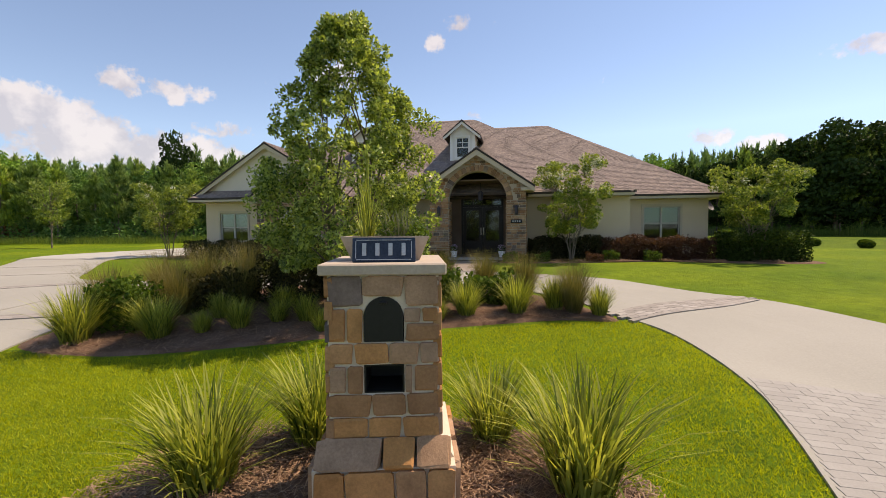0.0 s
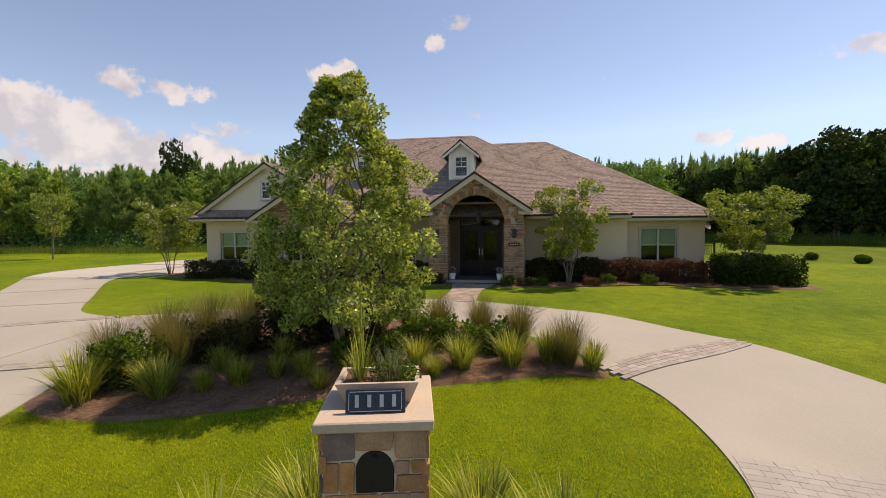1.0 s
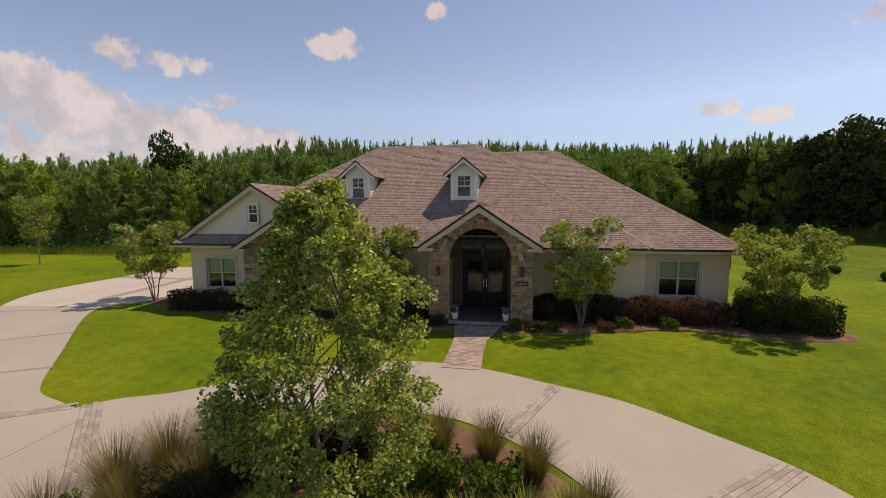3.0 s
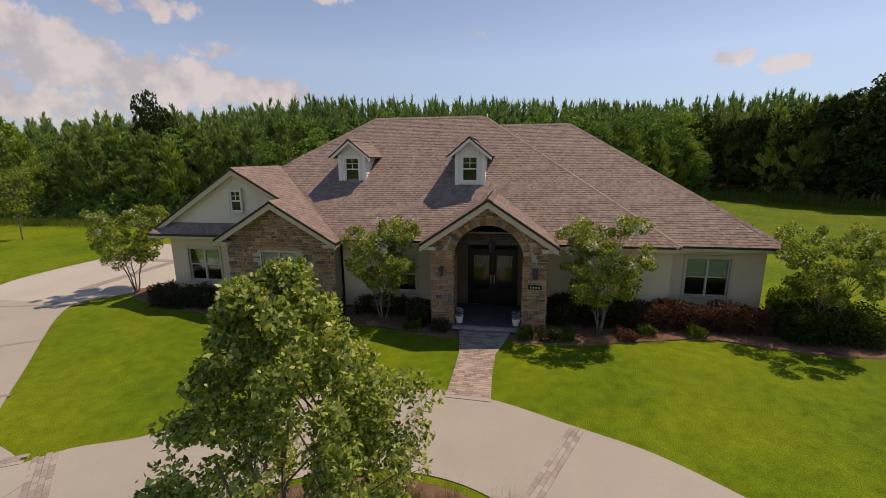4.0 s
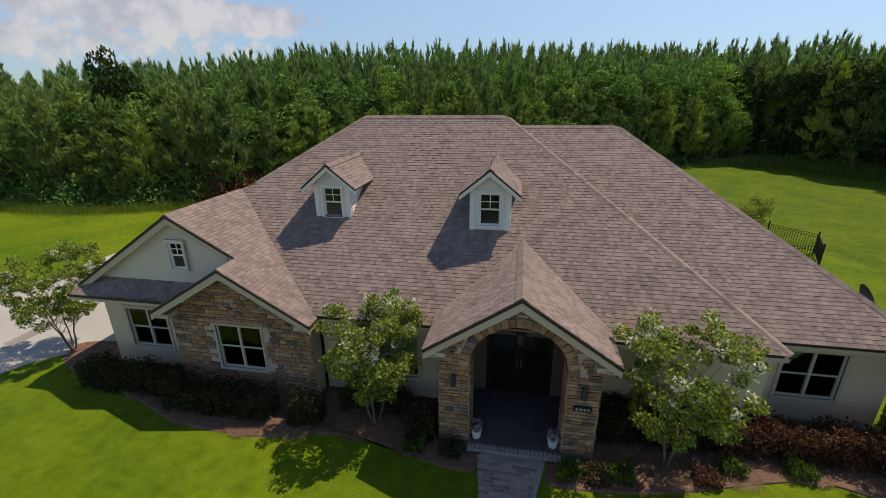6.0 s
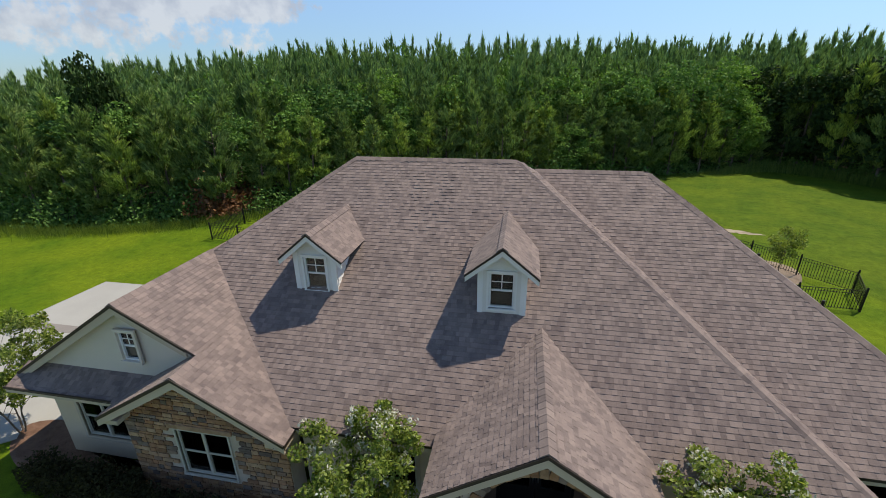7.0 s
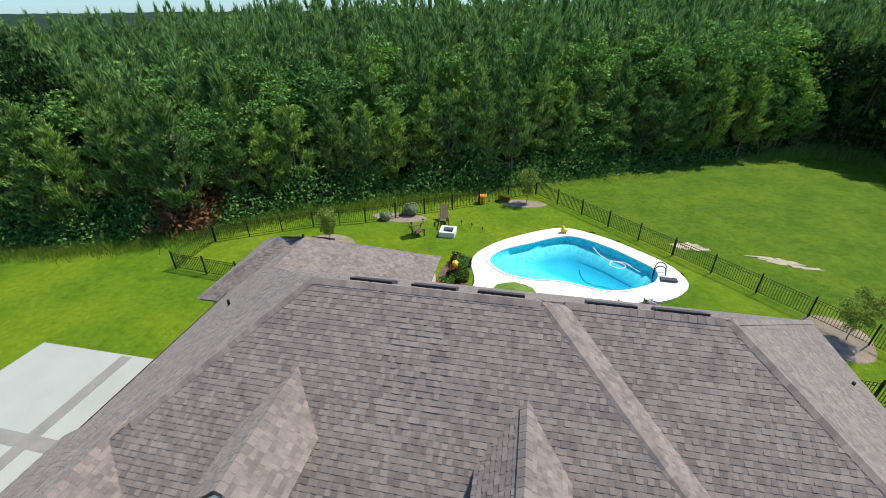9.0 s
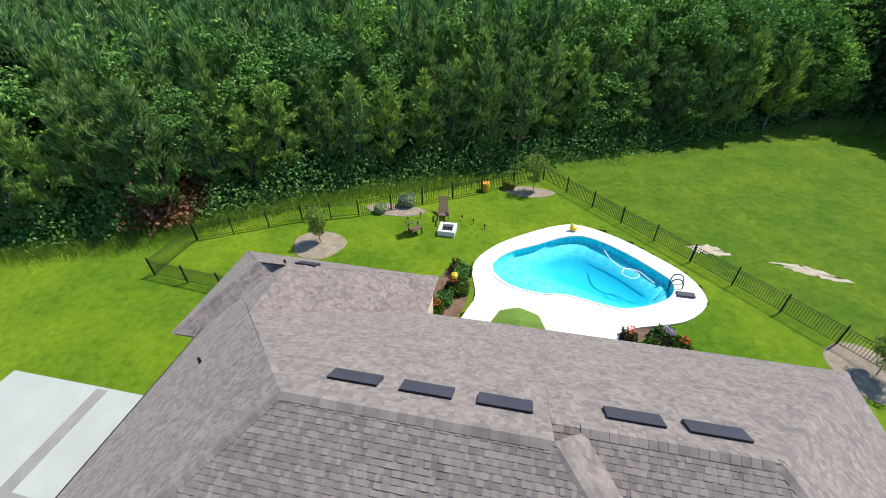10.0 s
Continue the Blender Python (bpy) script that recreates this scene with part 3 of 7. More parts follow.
def clip_poly(rect, poly):
    """The part of a small outline that lies inside a convex outline (both anticlockwise)."""
    out = rect
    n = len(poly)
    for i in range(n):
        ax, ay = poly[i]
        bx, by = poly[(i + 1) % n]
        ex, ey = bx - ax, by - ay
        src, out = out, []
        for k in range(len(src)):
            p, q = src[k], src[(k + 1) % len(src)]
            sp = ex * (p[1] - ay) - ey * (p[0] - ax)
            sq = ex * (q[1] - ay) - ey * (q[0] - ax)
            if sp >= 0:
                out.append(p)
            if (sp >= 0) != (sq >= 0):
                f = sp / (sp - sq)
                out.append((p[0] + (q[0] - p[0]) * f, p[1] + (q[1] - p[1]) * f))
        if len(out) < 3:
            return []
    return out


COURSE = 0.135


def shingle_piece(w):
    h0, h1 = 0.017, 0.002
    vs = [(0, 0, h0), (w, 0, h0), (w, COURSE * 1.1, h1), (0, COURSE * 1.1, h1), (0, 0, 0), (w, 0, 0), (w, COURSE * 1.1, 0), (0, COURSE * 1.1, 0)]
    return mesh_of("shingle", vs, [(0, 1, 2, 3), (0, 4, 5, 1), (1, 5, 6, 2), (0, 3, 7, 4)], M_shingle_piece)


PIECES = {w: shingle_piece(w) for w in (0.09, 0.12, 0.16)}


def roof_slope(poly, parent, thick=0.09, picked=None, label=""):
    """A slope of roof: a deck, and courses of shingles laid on it, each with its own butt edge. picked: (u0, u1, v0, v1) laid piece by piece."""
    P = [Vector(p) for p in poly]
    nrm = Vector((0, 0, 0))
    for i in range(1, len(P) - 1):
        nrm += (P[i] - P[0]).cross(P[i + 1] - P[0])
    nrm.normalize()
    if nrm.z < 0:
        P, nrm = P[::-1], -nrm
    v_ax = (Vector((0, 0, 1)) - nrm * nrm.z).normalized()
    u_ax = v_ax.cross(nrm)
    org = min(P, key=lambda p: p.z)
    flat = [((p - org).dot(u_ax), (p - org).dot(v_ax)) for p in P]
    bm = bmesh.new()
    top = [bm.verts.new(p) for p in P]
    low = [bm.verts.new(p - Vector((0, 0, thick))) for p in P]
    bm.faces.new(top)
    bm.faces.new(low[::-1])
    for i in range(len(P)):
        j = (i + 1) % len(P)
        bm.faces.new((top[i], low[i], low[j], top[j]))
    slope = part("roof_slope", bm, M_deck, parent, label)
    u0, u1 = min(f[0] for f in flat), max(f[0] for f in flat)
    v1 = max(f[1] for f in flat)
    vs, fs, singles = [], [], []
    v, proud = -0.02, False
    # the eave overhangs a little
    grown = [(u, vv - 0.03 if vv < 0.01 else vv) for u, vv in flat]
    while v < v1:
        u = u0 - rnd.random() * 0.3
        while u < u1:
            w = rnd.choice((0.09, 0.12, 0.16))
            proud = not proud
            if picked and picked[0] < u and u + w < picked[1] and picked[2] < v < picked[3]:
                singles.append((u, v, w))
                u += w
                continue
            q = clip_poly([(u, v), (u + w, v), (u + w, v + COURSE * 1.1), (u, v + COURSE * 1.1)], grown)
            if len(q) > 2:
                b = len(vs)
                hb = rnd.uniform(0.015, 0.019) if proud else rnd.uniform(0.008, 0.011)
                for qu, qv in q:
                    h = hb + (0.003 - hb) * (qv - v) / (COURSE * 1.1)
                    vs.append(org + u_ax * qu + v_ax * qv + nrm * h)
                n = len(q)
                fs.append(tuple(range(b, b + n)))
                for a in range(n):
                    c = (a + 1) % n
                    if q[a][1] < v + 1e-6 and q[c][1] < v + 1e-6:
                        d = len(vs)
                        vs.append(org + u_ax * q[a][0] + v_ax * q[a][1])
                        vs.append(org + u_ax * q[c][0] + v_ax * q[c][1])
                        fs.append((b + a, d, d + 1, b + c))
            u += w
        v += COURSE
    if fs:
        lay = part_mesh("shingles", mesh_of("shingles", vs, fs, M_shingle), slope)
        lay["kind"] = "stuff"
    frame_m = Matrix((u_ax, v_ax, nrm)).transposed().to_4x4()
    base = slope.parent.matrix_basis @ slope.matrix_basis
    if slope.parent.parent:
        base = slope.parent.parent.matrix_basis @ base
    for u, v, w in singles:
        ob = new("shingle", PIECES[w])
        ob.parent = slope
        ob.matrix_basis = base.inverted() @ Matrix.Translation(org + u_ax * u + v_ax * v) @ frame_m @ Matrix.Diagonal((1, 1, rnd.uniform(1.0, 1.5) if rnd.random() < 0.55 else rnd.uniform(0.4, 0.65), 1))
    return slope


def ridge_caps(a, b, parent, width=0.15, step=0.19, bend=0.40):
    """Bent cap shingles that overlap along a ridge or hip."""
    a, b = Vector(a), Vector(b)
    d = (b - a).normalized()
    side = d.cross(Vector((0, 0, 1))).normalized()
    up = side.cross(d)
    drop = width * (0.62 if abs(d.z) < 0.05 else bend)
    vs, fs = [], []
    n = int((b - a).length / step)
    for i in range(n):
        p = a + d * (i * step)
        q = p + d * (step * 1.25)
        b0 = len(vs)
        for c, h in ((p, 0.024), (q, 0.014)):
            vs += [c - side * width + up * (h - drop), c + up * (h + 0.012), c + side * width + up * (h - drop)]
        vs += [p - side * width + up * (0.0 - drop), p + up * 0.0, p + side * width + up * (0.0 - drop)]
        fs += [(b0, b0 + 1, b0 + 4, b0 + 3), (b0 + 1, b0 + 2, b0 + 5, b0 + 4), (b0 + 6, b0 + 7, b0 + 1, b0), (b0 + 7, b0 + 8, b0 + 2, b0 + 1)]
    ob = part_mesh("ridge_cap", mesh_of("ridge_cap", vs, fs, M_shingle), parent, "row of overlapping cap shingles")
    ob["kind"] = "stuff"
    return ob


def high_caps(a, b, parent, step=0.19):
    """Cap shingles along the tall hip, shaped proud on the side of the lower roof to make a sunlit strip."""
    a, b = Vector(a), Vector(b)
    d = (b - a).normalized()
    side = d.cross(Vector((0, 0, 1))).normalized()
    up = side.cross(d)
    vs, fs = [], []
    for i in range(int((b - a).length / step)):
        p = a + d * (i * step)
        q = p + d * (step * 1.2)
        b0 = len(vs)
        for c, h in ((p, 0.034), (q, 0.024)):
            vs += [c - side * 0.15 - up * 0.075, c - side * 0.07 + up * (h - 0.045), c + up * h, c + side * 0.14 + up * (h - 0.012), c + side * 0.20 - up * 0.085]
        fs += [(b0 + k, b0 + k + 1, b0 + 6 + k, b0 + 5 + k) for k in range(4)] + [(b0 + 4, b0 + 3, b0 + 2, b0 + 1, b0)]
    ob = part_mesh("ridge_cap", mesh_of("ridge_cap", vs, fs, M_shingle), parent, "row of cap shingles thickened to show a sunlit strip")
    ob["kind"] = "stuff"


A_R0, A_R1 = (-6.7, 23.95, 7.955), (-0.9, 23.95, 7.955)
B_R0, B_R1 = (-3.0, 24.6, 7.535), (3.48, 24.6, 7.535)
roof_slope([(-14.3, 16.25, Z_EAVE), (6.4, 16.25, Z_EAVE), A_R1, A_R0], house, picked=(9.9, 11.5, 5.9, 8.6))
roof_slope([(-14.3, 31.65, Z_EAVE), (-14.3, 16.25, Z_EAVE), A_R0], house)
roof_slope([(6.4, 16.25, Z_EAVE), (6.4, 24.5, Z_EAVE), (-0.3, 24.5, 7.535), A_R1], house)
roof_slope([(-0.9, 31.65, Z_EAVE), (-14.3, 31.65, Z_EAVE), A_R0, A_R1], house)
roof_slope([(-3.0, 17.1, 2.74), (10.2, 17.1, 2.74), B_R1, B_R0], house)
roof_slope([(10.2, 17.1, 2.74), (10.2, 31.65, Z_EAVE), B_R1], house)
roof_slope([(10.2, 31.65, Z_EAVE), (-0.9, 31.65, Z_EAVE), (-0.9, 24.6, 7.535), B_R1], house)
roof_slope([(-14.3, 21.5, 3.06), (-14.3, 16.6, 3.06), (-10.4, 16.6, 5.55), (-10.4, 21.5, 5.55)], house)
roof_slope([(-5.75, 16.6, 2.79), (-5.75, 21.5, 2.79), (-10.4, 21.5, 5.55), (-10.4, 16.6, 5.55)], house)
roof_slope([(-5.75, 15.72, 2.79), (-5.75, 16.6, 2.79), (-8.3, 16.6, 4.32), (-8.3, 15.72, 4.32)], house)
roof_slope([(-10.85, 17.5, 2.79), (-10.85, 15.72, 2.79), (-8.3, 15.72, 4.32), (-8.3, 17.5, 4.32)], house)
roof_slope([(-14.3, 16.2, 2.84), (-9.6, 16.2, 2.84), (-9.6, 16.95, 3.2), (-14.3, 16.95, 3.2)], house, 0.05)
roof_slope([(-2.3, 19.5, 3.02), (-2.3, 14.8, 3.02), (0.0, 14.8, 4.56), (0.0, 19.5, 4.56)], house)
roof_slope([(2.3, 14.8, 3.02), (2.3, 19.5, 3.02), (0.0, 19.5, 4.56), (0.0, 14.8, 4.56)], house)
# the rear-left wing and the low slope that ties it to the main roof
RW0, RN0, RN1 = (-12.75, 31.6, 4.6), (-11.2, 28.3, 4.9), (-11.2, 31.3, 4.9)
roof_slope([(-15.6, 28.75, 2.68), (-10.8, 28.75, 2.68), (-10.8, 31.6, 4.6), RW0], house)
roof_slope([(-15.6, 34.4, 2.68), (-15.6, 28.75, 2.68), RW0], house)
roof_slope([(-14.3, 33.5, Z_EAVE), (-14.3, 28.0, Z_EAVE), (-11.2, 28.0, 4.905), RN1], house)
roof_slope([(-5.5, 28.3, 2.7), (-5.5, 34.2, 2.7), RN1, RN0], house)
roof_slope([(-5.5, 34.2, 2.7), (-15.6, 34.4, 2.68), RN1], house)
roof_slope([(-15.6, 34.4, 2.68), RW0, RN1], house)
for a, b in ((A_R0, A_R1), ((-0.3, 24.6, 7.535), B_R1), ((-10.0, 20.6, 5.73), A_R0), ((10.2, 17.1, 2.74), B_R1), ((10.2, 31.65, Z_EAVE), B_R1),
             ((-11.2, 28.55, 4.85), A_R0), ((-10.4, 16.6, 5.55), (-10.4, 20.4, 5.55)), ((-8.3, 15.72, 4.32), (-8.3, 16.75, 4.32)), ((0.0, 14.8, 4.56), (0.0, 18.9, 4.56)), (RN0, RN1), ((-5.5, 34.2, 2.7), RN1), ((-15.6, 28.75, 2.68), RW0)):
    ridge_caps(a, b, house)
# added thickness here stands in for the sunlit sliver of slope
high_caps((6.4, 16.25, Z_EAVE), A_R1, house)
# slant-backed roof vents behind the ridges
for vx, vy, vz in ((-5.5, 24.85, 7.38), (-3.72, 24.85, 7.38), (-1.9, 24.85, 7.38), (0.98, 25.2, 7.15), (2.7, 25.2, 7.15), (-10.7, 31.75, 4.62)):
    bm = bmesh.new()
    w = 0.62 if vz > 5 else 0.45
    add_prism(bm, [(0.0, -0.06), (0.0, 0.075), (0.46, -0.19), (0.46, -0.34)], vx - w, vx + w, 0)
    bmesh.ops.translate(bm, verts=bm.verts, vec=(0, vy, vz))
    part("roof_vent", bm, M_vent, house, "dark slant-backed metal roof vent")
for vx, vy, vz in ((-11.9, 26.5, 4.4), (8.9, 27.2, 3.55), (9.2, 23.5, 3.4), (-11.6, 31.75, 4.45)):
    bm = bmesh.new()
    add_tube(bm, [(vx, vy, vz - 0.2), (vx, vy, vz + 0.3)], [0.05, 0.05], 10)
    add_tube(bm, [(vx, vy, vz - 0.05), (vx, vy, vz + 0.1)], [0.13, 0.06], 10)
    part("vent_pipe", bm, M_black, house, "short dark plumbing vent pipe")


def wall(x0, x1, z0, z1, y0, y1, openings, mat, name="wall", parent=None):
    """A wall along x with real openings (x0, x1, z0, z1)."""
    bm = bmesh.new()
    cuts = sorted({x0, x1, *[o[0] for o in openings], *[o[1] for o in openings]})
    for a, b in zip(cuts, cuts[1:]):
        mid = (a + b) / 2
        z = z0
        for o in sorted([o for o in openings if o[0] < mid < o[1]], key=lambda o: o[2]):
            if o[2] > z:
                add_box(bm, a, b, y0, y1, z, o[2])
            z = o[3]
        if z < z1:
            add_box(bm, a, b, y0, y1, z, z1)
    bmesh.ops.remove_doubles(bm, verts=bm.verts, dist=1e-4)
    return part(name, bm, mat, parent or house)


def window(cx, y, z0, z1, w, parent, units=2, grid=False, surround=0.09, surround_mat=None, blind=0.5):
    """A sash window in an opening whose outer face is at y: surround, frame, sashes, panes and blind."""
    x0, x1 = cx - w / 2, cx + w / 2
    bm = bmesh.new()
    t = 0.05
    add_box(bm, x0, x1, y + 0.03, y + 0.11, z1 - t, z1)
    add_box(bm, x0, x1, y + 0.03, y + 0.11, z0, z0 + t)
    for a in (x0, x1 - t):
        add_box(bm, a, a + t, y + 0.03, y + 0.11, z0 + t, z1 - t)
    uw = (w - t) / units
    for k in range(1, units):
        c = x0 + t / 2 + k * uw
        add_box(bm, c - t * 0.7, c + t * 0.7, y + 0.028, y + 0.11, z0 + t, z1 - t)
    # wall-window frames carry shade in their tone; gridded ones stay white
    frame_mat = M_white if grid else M_frame
    win = part("window", bm, frame_mat, parent, "pale-framed sash window with blinds" if blind else "white-framed sash window")
    if surround:
        bm = bmesh.new()
        s = surround
        add_box(bm, x0 - s, x1 + s, y - 0.035, y + 0.03, z1, z1 + s * 1.2)
        add_box(bm, x0 - s, x1 + s, y - 0.055, y + 0.03, z0 - s, z0)
        for a, b in ((x0 - s, x0), (x1, x1 + s)):
            add_box(bm, a, b, y - 0.035, y + 0.03, z0, z1)
        part("casing", bm, surround_mat or M_trim, win)
    zm = (z0 + z1) / 2
    for k in range(units):
        a, b = x0 + t / 2 + k * uw + t * 0.7, x0 + t / 2 + (k + 1) * uw - t * 0.7
        part("meeting_rail", box(a, b, y + 0.045, y + 0.10, zm - 0.025, zm + 0.025), frame_mat, win)
        for lo, hi, yy in ((z0 + t, zm - 0.025, 0.085), (zm + 0.025, z1 - t, 0.065)):
            pane = part("pane", box(a, b, y + yy, y + yy + 0.006, lo, hi), M_glass, win, "dark reflecting window glass")
            pane.visible_shadow = False
            if grid and lo > zm - 0.1:
                bm = bmesh.new()
                add_box(bm, (a + b) / 2 - 0.012, (a + b) / 2 + 0.012, y + yy - 0.012, y + yy - 0.001, lo, hi)
                add_box(bm, a, b, y + yy - 0.0115, y + yy - 0.0015, (lo + hi) / 2 - 0.012, (lo + hi) / 2 + 0.012)
                part("muntin", bm, M_white, win)
    if blind:
        bm = bmesh.new()
        z = z1 - t
        while z > z1 - t - (z1 - z0) * blind:
            add_box(bm, x0 + t, x1 - t, -0.02, 0.02, -0.002, 0.002, Matrix.Translation((0, y + 0.135, z)) @ Matrix.Rotation(radians(-72), 4, "X"))
            z -= 0.042
        part("blind", bm, M_blind, win, "pale slatted blind half lowered")
    return win


# walls with their openings
wall(-5.9, -1.75, 0, 2.74, 16.75, 16.97, [(-4.0, -2.9, 0.7, 2.1)], M_stucco)
wall(1.75, 6.35, 0, 2.74, 16.75, 16.97, [], M_stucco)
part("wall", box(6.13, 6.35, 16.972, 17.6, 0, 2.72), M_stucco, house)
wall(6.35, W_R, 0, 2.66, 17.6, 17.82, [(7.12, 8.62, 0.76, 2.22)], M_stucco)
part("wall", box(W_R - 0.22, W_R, 17.822, W_B, 0, 2.6), M_stucco, house)
part("wall", box(W_L, W_R - 0.222, W_B - 0.22, W_B, 0, 2.6), M_stucco, house)
part("wall", box(W_L, W_L + 0.22, 17.102, W_B - 0.222, 0, 2.9), M_stucco, house)
part("wall", box(-15.2, -15.0, 29.1, 34.0, 0, 2.6), M_stucco, house)
part("wall", box(-14.998, W_L - 0.002, 29.1, 29.3, 0, 2.6), M_stucco, house)
part("wall", box(-5.95, -5.75, 31.202, 33.8, 0, 2.6), M_stucco, house)
part("wall", box(-14.998, -5.752, 33.802, 34.0, 0, 2.6), M_stucco, house)
window(-3.45, 16.75, 0.7, 2.1, 1.1, house, 1)
window(7.87, 17.6, 0.76, 2.22, 1.5, house)
# the left wing: lower wall, then the pale gable above the pent roof
wall(W_L, -10.58, 0, 2.9, 16.88, 17.1, [(-13.05, -11.55, 0.74, 2.16)], M_stucco)
window(-12.3, 16.88, 0.74, 2.16, 1.5, house)
gable = part("gable_wall", prism([(W_L, 2.902), (-6.6, 2.902), (-10.4, 5.42), (-10.41, 5.42), (W_L, 3.2)], 16.88, 17.1, 1), M_stucco_pale, house)
window(-10.47, 16.78, 3.78, 4.64, 0.5, house, 1, True, 0.07, M_stucco_pale, 0)
# dark panel on the solid gable, standing in for an unlit room
part("window_back", box(-10.72, -10.22, 16.866, 16.878, 3.78, 4.64), M_room, house)

# ---- stonework ----
def stone_shape(seed):
    r = random.Random(seed)
    bm = bmesh.new()
    bmesh.ops.create_cube(bm, size=1.0)
    bmesh.ops.bevel(bm, geom=list(bm.edges), offset=0.09, segments=1, affect="EDGES")
    for vv in bm.verts:
        vv.co += Vector([r.uniform(-0.05, 0.05) for _ in range(3)])
    me = bpy.data.meshes.new("stone")
    bm.to_mesh(me)
    bm.free()
    me.materials.append(M_stone)
    return me


STONES = [stone_shape(k) for k in range(6)]


STONES_SOFT = []
for k in range(4):
    me = STONES[k].copy()
    me.name = "stone"
    me.materials[0] = M_stone_soft
    STONES_SOFT.append(me)


def lay_stone(parent, m, name="stone", shapes=STONES):
    ob = new(name, shapes[rnd.randrange(len(shapes))])
    ob.parent = parent
    base, p = Matrix.Identity(4), parent
    while p is not None:
        base = p.matrix_basis @ base
        p = p.parent
    ob.matrix_basis = base.inverted() @ m
    return ob


def stone_face(parent, origin, along, width, z0, z1, keep, depth=0.06, h=(0.08, 0.11, 0.15), w=(0.15, 0.36)):
    """Courses of uneven stones on an upright face. keep(u, z) says whether a stone may lie there, and how wide."""
    a = Vector(along).normalized()
    out = a.cross(Vector((0, 0, 1)))
    z = z0
    while z < z1 - 0.04:
        hh = min(rnd.choice(h), z1 - z)
        u = 0.0
        while u < width - 0.02:
            ww = rnd.uniform(*w)
            if width - u - ww < 0.12:
                ww = width - u
            if keep(u + ww / 2, z + hh / 2, ww, hh):
                c = Vector(origin) + a * (u + ww / 2) + Vector((0, 0, z + hh / 2)) + out * (depth * 0.12)
                m = Matrix.Translation(c) @ Matrix((a, -out, Vector((0, 0, 1)))).transposed().to_4x4() @ Matrix.Diagonal((ww - 0.022, depth * rnd.uniform(0.9, 1.4), hh - 0.022, 1))
                lay_stone(parent, m)
            u += ww
        z += hh


sg = wall(-10.6, -6.0, 0, 2.84, 16.19, 16.41, [(-9.13, -7.62, 0.78, 2.28)], M_mortar)
part("gable_wall", prism([(-10.6, 2.842), (-6.0, 2.842), (-8.3, 4.22)], 16.19, 16.41, 1), M_mortar, house)
part("wall", box(-6.22, -6.0, 16.412, 16.75, 0, 2.84), M_mortar, house)
window(-8.375, 16.19, 0.78, 2.28, 1.51, house, 2, False, 0.05, M_frame)


def keep_sg(u, z, w, h):
    x = -10.6 + u
    if x + w / 2 > -9.2 and x - w / 2 < -7.55 and z + h / 2 > 0.70 and z - h / 2 < 2.36:
        return False
    return z + h / 2 < 2.84 + (2.3 - abs(x + 8.3)) * 0.6 - w * 0.25


stone_face(sg, (-10.6, 16.19, 0), (1, 0, 0), 4.6, 0.0, 4.2, keep_sg)
part("window_lintel", box(-9.3, -7.45, 16.12, 16.19, 2.345, 2.49, 0.01), M_stone, sg)

# porch: posts, arch, side walls, floor and ceiling
porch = part("porch_arch", prism([(-1.2, 2.45), (-1.97, 2.45), (-1.97, 3.06), (0.0, 4.36), (1.97, 3.06), (1.97, 2.45), (1.2, 2.45)] + [(1.2 * math.cos(a), 2.45 + 1.2 * math.sin(a)) for a in [math.pi * k / 24 for k in range(1, 24)]], 15.15, 15.55, 1), M_mortar, house, "stone gable front with a round arch")
for s in (-1, 1):
    part("porch_post", box(s * 1.585 - 0.385, s * 1.585 + 0.385, 15.15, 15.95, 0.0, 2.448), M_mortar, house)
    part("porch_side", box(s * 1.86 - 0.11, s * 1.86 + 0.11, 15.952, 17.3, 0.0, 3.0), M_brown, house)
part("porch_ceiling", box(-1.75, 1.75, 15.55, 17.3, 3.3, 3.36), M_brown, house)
# the floor's dark colour stands in for shadow under the arch
part("porch_floor", box(-1.75, 1.75, 15.0, 17.3, -0.1, 0.12), M_floor_shade, house, "porch floor coloured dark for the porch's shade")
for k in range(22):
    x = -1.2 + 2.4 * (k + 0.5) / 22
    lay_stone(porch, Matrix.Translation((x, 14.96, 0.07)) @ Matrix.Diagonal((0.095, 0.2, 0.1, 1)), "step_brick", [PAVER])


def keep_arch(u, z, w, h):
    x = u - 1.97
    if z + h / 2 > 3.06 + (1.97 - abs(x)) * 0.66 - w * 0.3:
        return False
    if z < 2.45:
        return abs(x) - w / 2 > 1.16
    return math.hypot(max(abs(x) - w / 2, 0), max(z - h / 2 - 2.45, 0)) > 1.44


for s in (-1, 1):
    x0 = -1.97 if s < 0 else 1.2
    stone_face(porch, (x0, 15.15, 0), (1, 0, 0), 0.77, 0.0, 2.45, lambda u, z, w, h: True, w=(0.13, 0.3))
    # inner and outer faces of the posts
    stone_face(porch, (1.97, 15.17, 0) if s > 0 else (-1.97, 15.93, 0), (0, s, 0), 0.76, 0.0, 2.45, lambda u, z, w, h: True, w=(0.13, 0.3))
    stone_face(porch, (1.2, 15.93, 0) if s > 0 else (-1.2, 15.17, 0), (0, -s, 0), 0.76, 0.0, 2.45, lambda u, z, w, h: True, w=(0.13, 0.3))
stone_face(porch, (-1.97, 15.15, 0), (1, 0, 0), 3.94, 2.45, 4.3, keep_arch, w=(0.12, 0.26))
